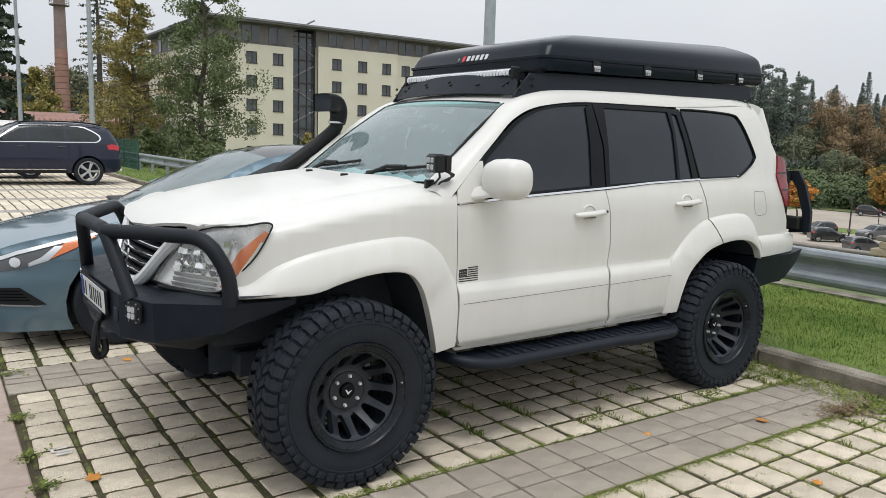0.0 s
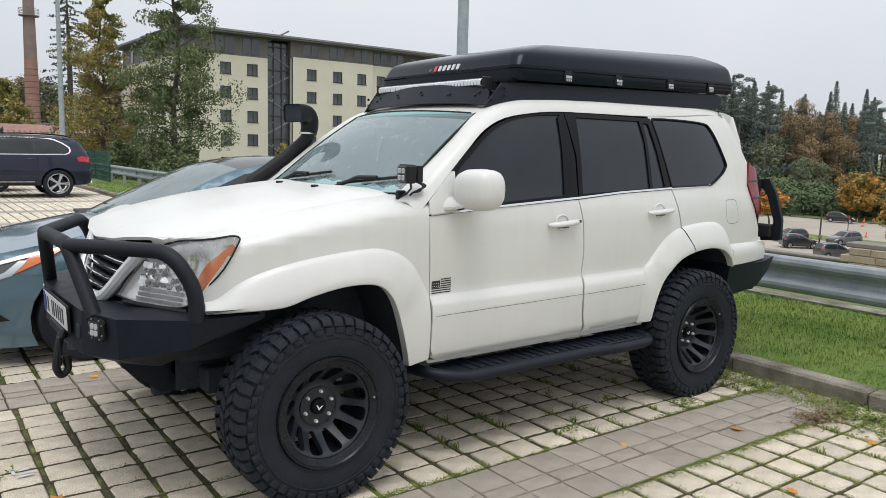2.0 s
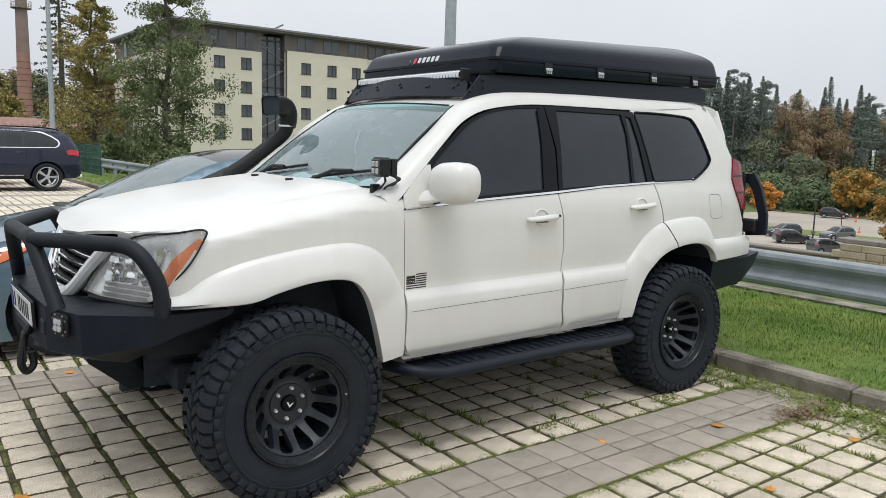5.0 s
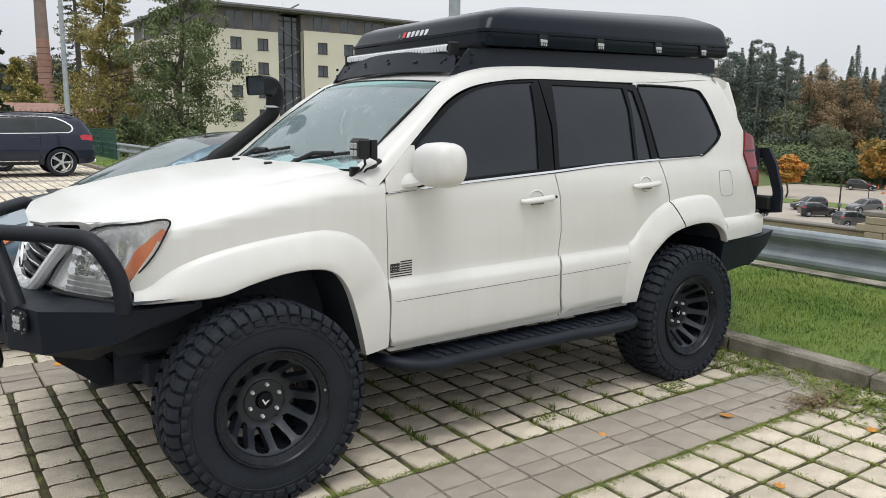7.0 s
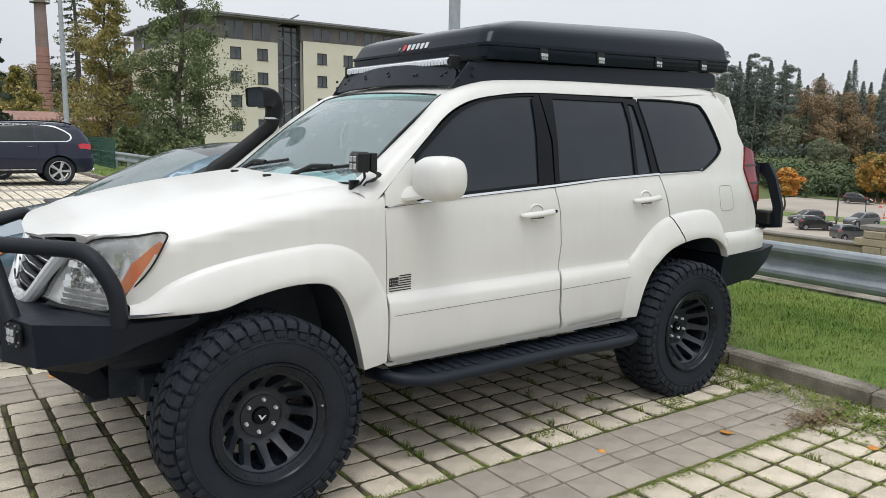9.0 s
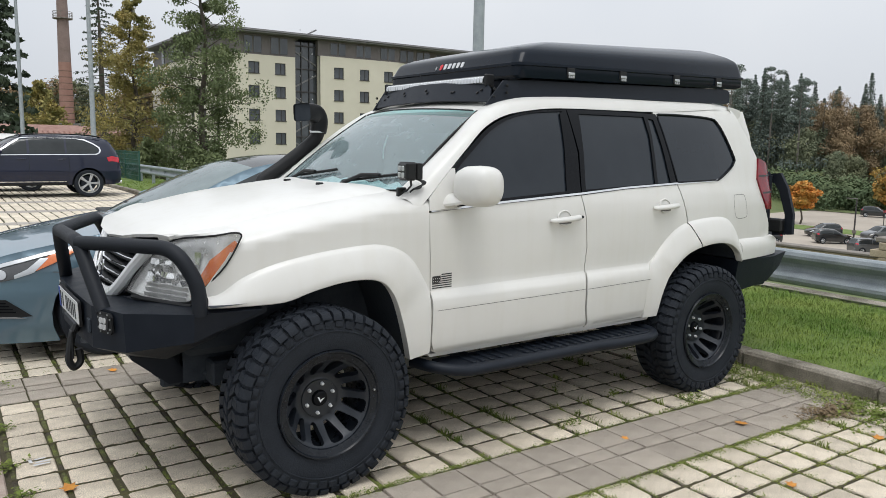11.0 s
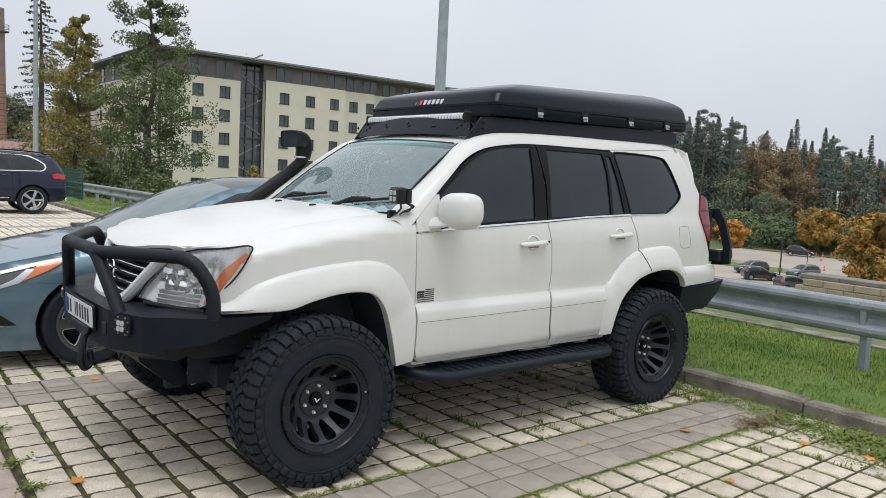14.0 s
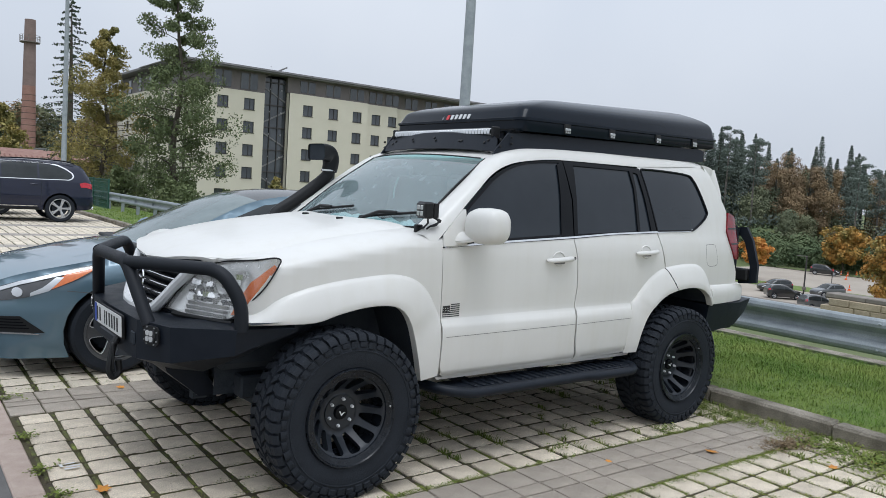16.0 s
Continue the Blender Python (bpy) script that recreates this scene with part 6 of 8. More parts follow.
# pavers: a few worn shapes shared by all stones
def paver(w, l, seed, edge=0.006):
    rnd = random.Random(seed)
    j = lambda: rnd.uniform(-0.004, 0.004)  # noqa: E731
    c = edge * 0.6 + rnd.uniform(0, edge * 0.6)
    flat = [(-w / 2 + c, -l / 2), (w / 2 - c, -l / 2), (w / 2, -l / 2 + c), (w / 2, l / 2 - c), (w / 2 - c, l / 2), (-w / 2 + c, l / 2), (-w / 2, l / 2 - c), (-w / 2, -l / 2 + c)]
    lo = [(x + j(), y + j()) for x, y in flat]
    n = len(lo)
    m = Mesh()
    rings = [(1.0, -0.05, 0), (1.0, -0.0075, 0), (1.0 - 2 * edge / w, -0.001, 0.0012)]
    m.add([(x * k, y * k, z + rnd.uniform(-d, d)) for k, z, d in rings for x, y in lo] + [(rnd.uniform(-0.01, 0.01), rnd.uniform(-0.01, 0.01), rnd.uniform(0.0, 0.0018))],
          [(a * n + k, a * n + (k + 1) % n, (a + 1) * n + (k + 1) % n, (a + 1) * n + k) for a in range(2) for k in range(n)] + [(2 * n + k, 2 * n + (k + 1) % n, 3 * n) for k in range(n)])
    return m


_stone = [paver(0.175, 0.182, k, 0.0065) for k in range(12)]
_slab = [paver(0.200, 0.203, 20 + k, 0.0028) for k in range(5)]
_half = [paver(0.200, 0.098, 30 + k, 0.0028) for k in range(5)]
_stone_d = [m.data("paver", paver_light) for m in _stone]
_slab_d = [m.data("paver", paver_grey) for m in _slab]
_half_d = [m.data("paver", paver_grey) for m in _half]
_rp = random.Random(11)
far_light, far_grey = Mesh(), Mesh()
near_bay = thing("bay_paving", "light square pavers under the white car", "pavement", LOT, kind="structure")
front_bay = thing("bay_paving", "light square pavers of the empty bay", "pavement", LOT, kind="structure")
strip_a = thing("marking_strip", "grey slabs that mark the edge of a bay", "pavement", LOT, kind="structure")


def settle(u, v):
    """A slight unevenness of the bed."""
    return 0.005 * math.sin(1.3 * u + 0.7 * v) + 0.004 * math.sin(2.9 * v - 1.1 * u)


def lay(u, v, kind, parent):
    z = settle(u, v) + _rp.uniform(-0.0015, 0.0015)
    if kind == "stone":
        m = pose(u + _rp.uniform(-0.005, 0.005), v + _rp.uniform(-0.005, 0.005), z, _rp.uniform(-0.35, 0.35), _rp.uniform(-0.35, 0.35), _rp.uniform(-1.2, 1.2))
    else:
        m = pose(u, v, z * 0.8, _rp.uniform(-0.3, 0.3), _rp.uniform(-0.3, 0.3), _rp.uniform(-0.3, 0.3))
    src = {"stone": (_stone, _stone_d), "slab": (_slab, _slab_d), "half": (_half, _half_d)}[kind]
    i = _rp.randrange(len(src[0]))
    if parent is None:
        q = src[0][i].moved(m @ pose(0, 0, 0, 0, 0, 90 * _rp.randrange(2) * 2))
        (far_light if kind == "stone" else far_grey).add(q.v, q.f)
    else:
        part("paver", src[1][i], None, parent).matrix_basis = m


COLS = 23
for b in range(-4, 16):
    top = 1.079 + b * (BAY + STRIP)          # the upper edge of this bay's stones
    for r in range(11):
        v = top - PY * (r + 0.5)
        for c in range(COLS):
            u = U0 + PX * c + 0.087
            if u > KERB - 0.06:
                continue
            par = near_bay if b == 0 else front_bay if b == -1 and r < 8 else None
            lay(u, v, "stone", par)
    sv = top - BAY
    for kind, off in (("slab", 0.108), ("half", 0.268), ("slab", 0.428)):
        for c in range(23):
            lay(-1.216 + 0.2085 * (c + 0.5), sv - off, kind, strip_a if b in (0, 1) else None)
tagged(part("paver", far_light, paver_light_far, bed), kind="stuff")
tagged(part("paver", far_grey, paver_grey_far, bed), kind="stuff")
_num = part("painted_number", Mesh().box(-0.055, 0.0, -0.02, -0.012, 0, 0.002, 0.0005), white_print, near_bay, "worn white painted bars of a bay number")
_num.matrix_basis = pose(-1.04, 0.0, 0.006)
for du, dv, w, l in ((-0.045, 0.045, 0.015, 0.045), (0.0, 0.06, 0.05, 0.012), (0.01, 0.02, 0.07, 0.014), (0.0, -0.015, 0.075, 0.012)):
    o = part("painted_bar", Mesh().box(-w / 2, w / 2, -l / 2, l / 2, 0, 0.0018, 0.0005), white_print, near_bay)
    o.matrix_basis = pose(-1.06 + du, -0.01 + dv, 0.0075, 0, 0, 6)


# ---- grass and weeds ----
def blades(m, x, y, z, n, h, w, rnd, spread=0.02, flop=0.15):
    for _ in range(n):
        a, t = rnd.uniform(0, 2 * math.pi), rnd.uniform(flop, flop + 0.65)
        bx, by = x + rnd.gauss(0, spread), y + rnd.gauss(0, spread)
        hh = h * rnd.uniform(0.5, 1.25)
        dx, dy = math.cos(a), math.sin(a)
        tip = (bx + dx * hh * t, by + dy * hh * t, z + hh * (1 - 0.35 * t))
        mid = (bx + dx * hh * t * 0.35, by + dy * hh * t * 0.35, z + hh * 0.6)
        m.add([(bx - dy * w, by + dx * w, z), (bx + dy * w, by - dx * w, z), (mid[0] + dy * w * 0.8, mid[1] - dx * w * 0.8, mid[2]), (mid[0] - dy * w * 0.8, mid[1] + dx * w * 0.8, mid[2]), tip], [(0, 1, 2, 3), (3, 2, 4)])


def leaflets(m, x, y, z, n, s, rnd, spread, h):
    """Low broad-leaved weeds: small rounded leaves at all slants."""
    for _ in range(n):
        p = Vector((x + rnd.gauss(0, spread), y + rnd.gauss(0, spread), z + h * rnd.random() ** 1.5))
        a = rnd.uniform(0, 6.3)
        d = Vector((math.cos(a), math.sin(a), rnd.uniform(-0.2, 0.8))).normalized() * s * rnd.uniform(0.6, 1.4)
        w = Vector((-math.sin(a), math.cos(a), rnd.uniform(-0.4, 0.4))) * s * 0.55
        m.add([p, p + d * 0.6 + w, p + d * 1.3, p + d * 0.6 - w], [(0, 1, 2, 3)])


_rg = random.Random(5)
gm = Mesh()
for _ in range(34000):
    u, v = _rg.uniform(3.72, 6.2), _rg.uniform(-5.0, 2.5)
    tall = 0.5 + 0.5 * noise.noise((u * 1.1, v * 1.1, 3.0)) + 0.35 * noise.noise((u * 4.5, v * 4.5, 6.0))
    blades(gm, u, v, 0.070, 3, 0.036 + 0.050 * max(0.0, tall), 0.0020, _rg, 0.025, 0.5)
for _ in range(5000):
    u, v = _rg.uniform(3.76, 5.9), _rg.uniform(2.5, 26)
    blades(gm, u, v, 0.075, 2, 0.06, 0.006, _rg, 0.03)
gr = tagged(part("grass", gm, grass_blade, vg, angle=180), kind="stuff")
wm, dm = Mesh(), Mesh()
for _ in range(10000):
    along = _rg.random() < 0.62
    c, r = _rg.randrange(24), _rg.randrange(-28, 24)
    v = 1.079 - PY * r if not along else _rg.uniform(-4.2, 4.0)
    u = U0 + PX * c - 0.018 if along else _rg.uniform(-1.2, 3.5)
    # no joints in the slab strips
    if any(lo < v < lo + STRIP for lo in (1.079, -1.667, 3.825)):
        continue
    dense_here = noise.noise((u * 0.9, v * 0.9, 1.7)) + 0.30 * (u > 2.6) + 0.42 * (v < -1.6 and u > 0.6) + 0.12 * (v < -1.6) + 0.12 * (u > 0.4 and -1.2 < v < -0.3)
    if dense_here < _rg.uniform(-0.05, 0.45):
        continue
    leaflets(wm, u, v, -0.006, _rg.randrange(5, 14), 0.0065, _rg, 0.014, 0.010)
for _ in range(1500):
    v = -1.69 + _rg.gauss(0, 0.012) if _rg.random() < 0.5 else -1.12 + _rg.gauss(0, 0.01)
    leaflets(wm, _rg.uniform(-0.3, 3.5), v, -0.004, 9, 0.007, _rg, 0.012, 0.010)
for _ in range(900):
    u, v = _rg.uniform(3.25, 3.57), _rg.uniform(-3.6, 0.3)
    leaflets(wm, u, v, 0.0, 10, 0.010, _rg, 0.025, 0.022)
for _ in range(120):
    leaflets(dm, 3.10 + _rg.gauss(0, 0.12), -1.66 + _rg.gauss(0, 0.05), 0.0, 8, 0.012, _rg, 0.02, 0.03)
for _ in range(500):
    leaflets(wm, 3.28 + _rg.gauss(0, 0.16), -2.55 + _rg.gauss(0, 0.35), 0.0, 12, 0.016, _rg, 0.035, 0.035)
for u, v in ((2.55, -1.05), (2.62, -1.02), (2.2, -0.72), (1.62, -0.98), (3.3, -1.15), (2.75, -0.62), (-1.19, 0.03), (-1.19, 0.62), (-1.19, 1.5), (-1.19, -0.35)):
    for _ in range(14):
        leaflets(wm, u + _rg.gauss(0, 0.035), v + _rg.gauss(0, 0.035), 0.0, 7, 0.013, _rg, 0.015, 0.022)
for _ in range(150):
    c, r = _rg.randrange(7, 24), _rg.randrange(0, 14)
    u = U0 + PX * c - 0.018 + _rg.gauss(0, 0.01)
    v = _rg.uniform(-1.1, 0.5) if _rg.random() < 0.7 else _rg.uniform(-3.2, -1.7)
    if noise.noise((u * 1.3, v * 1.3, 9.0)) + 0.12 * u < 0.12:
        continue
    for _ in range(4):
        blades(wm, u + _rg.gauss(0, 0.018), v + _rg.gauss(0, 0.03), -0.006, 7, 0.045, 0.0026, _rg, 0.010, 0.4)
for k in range(46):
    blades(wm, _rg.uniform(3.40, 3.57), _rg.uniform(-3.6, 0.4), 0.0, 9, 0.05, 0.003, _rg, 0.02, 0.4)
tagged(part("joint_weeds", wm, weed_blade, bed, angle=180), kind="stuff")
tagged(part("dry_weeds", dm, dry_weed, bed, angle=180), kind="stuff")


# bright moss creeping over the stones of the empty bay
creep = Mesh()
for _ in range(5200):
    c, r = _rg.randrange(4, 24), _rg.randrange(0, 9)
    side_joint = _rg.random() < 0.6
    u = U0 + PX * c - 0.017 + _rg.gauss(0, 0.006) if side_joint else _rg.uniform(-0.2, 3.5)
    v = _rg.uniform(-3.6, -1.68) if side_joint else -1.667 - PY * r + _rg.gauss(0, 0.005)
    if noise.noise((u * 1.6, v * 1.6, 8.0)) + 0.18 * u - 0.35 < _rg.uniform(-0.2, 0.3):
        continue
    leaflets(creep, u, v, -0.002, 6, 0.0055, _rg, 0.011, 0.006)
tagged(part("creeping_moss", creep, moss_green, bed, angle=180), kind="stuff")

# moss and grit swelling out of the joints of the near bays
moss, grit = Mesh(), Mesh()
for b in (-1, 0, 1):
    top = 1.079 + b * (BAY + STRIP)
    for c in range(24):
        u = U0 + PX * c - 0.017
        if u > KERB:
            continue
        rows = []
        for k in range(int(BAY / 0.013) + 1):
            v = top - 0.013 * k
            swell = noise.noise((u * 7, v * 9, 0.3)) * 0.6 + noise.noise((u * 31, v * 43, 2.0)) * 0.5
            w = 0.015 + 0.004 * noise.noise((u * 5, v * 30, 4.0))
            h = -0.010 + 0.011 * swell + settle(u, v)
            rows.append([(u - w, v, h - 0.010), (u - w * 0.55, v, h + 0.003 * noise.noise((u * 90, v * 90, 7.0))), (u + 0.002, v, h + 0.002 + 0.004 * noise.noise((u * 80, v * 80, 3.0))), (u + w * 0.6, v, h + 0.003 * noise.noise((u * 70, v * 70, 5.0))), (u + w, v, h - 0.010)])
        moss.grid(rows)
    for r in range(12):
        v = top - PY * r
        rows = []
        for k in range(int(4.72 / 0.016)):
            u = -1.2 + 0.016 * k
            w = 0.0105 + 0.003 * noise.noise((u * 30, v * 5, 9.0))
            h = -0.0035 + 0.006 * noise.noise((u * 20, v * 9, 6.0)) + settle(u, v)
            rows.append([(u, v + w, h - 0.006), (u, v + w * 0.5, h), (u, v - w * 0.5, h + 0.002 * noise.noise((u * 90, v * 90, 2.0))), (u, v - w, h - 0.006)])
        grit.grid(rows)
tagged(part("joint_moss", moss, moss_joint, bed, angle=180), kind="stuff")
tagged(part("joint_grit", grit, joint_soil, bed, angle=180), kind="stuff")


# fallen leaves, each a curled blade
def leaf(u, v, s, turn, z=0.006):
    pts = [(0, -0.5), (0.12, -0.32), (0.42, -0.30), (0.30, -0.05), (0.48, 0.18), (0.20, 0.20), (0.0, 0.52), (-0.20, 0.20), (-0.48, 0.18), (-0.30, -0.05), (-0.42, -0.30), (-0.12, -0.32)]
    m = Mesh().add([(0, 0, 0.10 * s)] + [(x * s, y * s, 0.22 * s * (x * x + y * y)) for x, y in pts], [(0, k + 1, (k + 1) % 12 + 1) for k in range(12)])
    o = tagged(part("fallen_leaf", m, leaf_orange, None, angle=60), "curled orange maple leaf on the pavers", "leaf", group="fallen leaves")
    o.matrix_basis = LOT @ pose(u, v, z, 6, -4, turn)


for u, v, s, a in ((-0.985, -0.37, 0.085, 20), (-0.46, 1.47, 0.07, 70), (2.47, -1.50, 0.09, 140), (1.95, -2.14, 0.06, 10), (3.05, -2.42, 0.10, 30), (3.30, -2.15, 0.09, 200), (3.36, -2.62, 0.08, 110), (2.95, -2.05, 0.07, 310), (1.70, -1.30, 0.05, 60), (3.25, -0.75, 0.06, 15), (3.42, -2.30, 0.08, 77)):
    leaf(u, v, s, a)

# ---- guard rail ----
rail = thing("guard_rail", "galvanised steel guard rail on posts behind the grass", "guard rail", LOT)
_wp = [(0.045, 0.715), (0.020, 0.712), (0.0, 0.695), (-0.012, 0.665), (-0.010, 0.640), (0.012, 0.612), (0.050, 0.588), (0.062, 0.560), (0.062, 0.545), (0.050, 0.518), (0.012, 0.494), (-0.010, 0.468), (-0.012, 0.440), (0.0, 0.412), (0.020, 0.395), (0.045, 0.392)]
for k in range(11):
    v0 = -9.55 + 4.0 * k
    dz = 0.006 * math.sin(k)
    rows = [[(5.03 + p + (0.004 if k % 2 else 0.0), v0 + s * 4.15, z + dz) for p, z in _wp] for s in (0, 0.25, 0.5, 0.75, 1)]
    back = [[(x + 0.004, y, z) for x, y, z in r] for r in rows]
    part("beam", Mesh().grid(rows).grid([r[::-1] for r in back]), galvanised, rail, angle=25)
    for dv in (-0.02, 0.10, 0.17):
        for z in (0.668, 0.440):
            part("bolt", Mesh().lathe([(0.001, 0.012), (0.010, 0.010), (0.014, 0.0)], 8, Matrix.Translation((5.02, v0 + 0.02 + dv, z + dz)) @ pose(0, 0, 0, 0, -90, 0)), galvanised, rail)
for k in range(21):
    v0 = -9.55 + 2.0 * k + 0.05
    part("post", Mesh().prism([(0, 0), (0.10, 0), (0.10, 0.008), (0.008, 0.008), (0.008, 0.052), (0.10, 0.052), (0.10, 0.06), (0, 0.06)], -0.4, 0.68, lambda a, b, h, v0=v0: (5.10 + a, v0 + b, h)), galvanised, rail)
    part("spacer", Mesh().box(5.04, 5.10, v0 + 0.005, v0 + 0.055, 0.47, 0.64, 0.004), galvanised, rail)


# ---- lamp posts ----
def lamp_post(u, v, r, h, label):
    t = thing("lamp_post", label, "lamp post", lot(u, v, 0.05) and Matrix.Translation(lot(u, v, 0.05)), group="lamp posts")
    part("pole", Mesh().lathe([(r * 1.25, -0.3), (r * 1.25, 1.2), (r * 1.02, 1.26), (r * 0.62, h), (0.001, h)], 20), zinc_pole, t)
    part("base_plate", Mesh().box(-r * 2, r * 2, -r * 2, r * 2, -0.2, 0.02, 0.01), galvanised, t)
    part("arm", Mesh().tube([(0, 0, h - 0.1), (-0.5, 0, h + 0.12), (-1.1, 0, h + 0.18)], r * 0.45, 10), zinc_pole, t)
    part("lamp_head", Mesh().box(-1.65, -1.05, -0.13, 0.13, h + 0.12, h + 0.24, 0.05), zinc_pole, t)


def unlot(x, y):
    p = LOT.inverted() @ Vector((x, y, 0))
    return p.x, p.y


lamp_post(*unlot(4.45, 3.72), 0.076, 8.0, "grey galvanised lamp post on the grass strip")
lamp_post(*unlot(4.18, 26.77), 0.095, 9.0, "grey galvanised lamp post beside the guard rail")
lamp_post(*unlot(2.3, 30.8), 0.080, 9.0, "slim grey lamp post behind the parked cars")

# ---- green wire fence ----
fence = thing("wire_fence", "green wire mesh fence beside the guard rail", "fence", LOT)
for v in (26.1, 28.6, 31.1, 33.6):
    part("post", Mesh().box(4.98, 5.04, v - 0.03, v + 0.03, -0.1, 1.22, 0.006), fence_green, fence)
for z in (0.08, 0.28, 0.48, 0.68, 0.88, 1.08, 1.18):
    part("rail_wire", Mesh().tube([(5.01, 26.1, z), (5.01, 33.6, z)], 0.010, 5), fence_green, fence)
for k in range(150):
    part("wire", Mesh().tube([(5.01, 26.1 + 0.05 * k, 0.05), (5.01, 26.1 + 0.05 * k, 1.2)], 0.005, 4), fence_green, fence)

# ---- other cars: a common builder; nose towards -x, front axle at x = 0 ----
def simple_wheel(parent, x, y, r, rim_r, side, spokes, material, fine=True):
    m = pose(x, y, r, 90 if side < 0 else -90, 0, 0)
    n = 40 if fine else 18
    w = part("wheel", Mesh().lathe([(rim_r, -0.10), (rim_r + 0.02, -0.108), (r - 0.03, -0.108), (r - 0.008, -0.09), (r, -0.06), (r, 0.06), (r - 0.008, 0.09), (r - 0.03, 0.108), (rim_r + 0.02, 0.108), (rim_r, 0.10)], n), rubber, parent)
    w.matrix_basis = m
    part("rim_barrel", Mesh().lathe([(rim_r + 0.004, 0.104), (rim_r - 0.012, 0.104), (rim_r - 0.025, 0.06), (rim_r - 0.03, -0.09)], n), material, w)
    part("brake_disc", Mesh().lathe([(0.001, 0.0), (rim_r * 0.72, 0.0), (rim_r * 0.72, -0.02)], 20), chassis_black, w)
    part("hub", Mesh().lathe([(0.001, 0.082), (0.05, 0.08), (0.065, 0.06)], 14), material, w)
    if fine and material is grey_rim:
        # a flat grey face with five bright-edged windows
        holes = []
        for k in range(5):
            a = 2 * math.pi * k / 5
            hole = smooth_path([(0.075, 0.0), (0.10, 0.028), (0.17, 0.072), (0.195, 0.06), (0.203, 0.0), (0.195, -0.06), (0.17, -0.072), (0.10, -0.028), (0.075, 0.0)], 2)[:-1]
            holes.append([(u * math.cos(a) - v * math.sin(a), u * math.sin(a) + v * math.cos(a)) for u, v in hole])
        face = part("rim_face", Mesh().panel(lambda u, v: (u, v, 0.080 + 0.06 * math.hypot(u, v)), ring(0, 0, rim_r - 0.006, 40), holes, step=0.02, lip=0.03), material, w)
        for h in holes:
            part("window_edge", Mesh().tube([(u, v, 0.082 + 0.06 * math.hypot(u, v)) for u, v in h + h[:1]], 0.0035, 5), silver, face)
        return w
    for k in range(spokes):
        a = 2 * math.pi * k / spokes
        s = Mesh()
        for d in ((-0.10, 0.10) if fine else (0.0,)):
            p0, p1 = (0.05 * math.cos(a), 0.05 * math.sin(a), 0.066), ((rim_r - 0.012) * math.cos(a + d), (rim_r - 0.012) * math.sin(a + d), 0.090)
            s.tube([p0, p1], [0.030, 0.021] if fine else [0.04, 0.03], 6, flat=0.6)
        part("spoke", s, material, w)
    return w


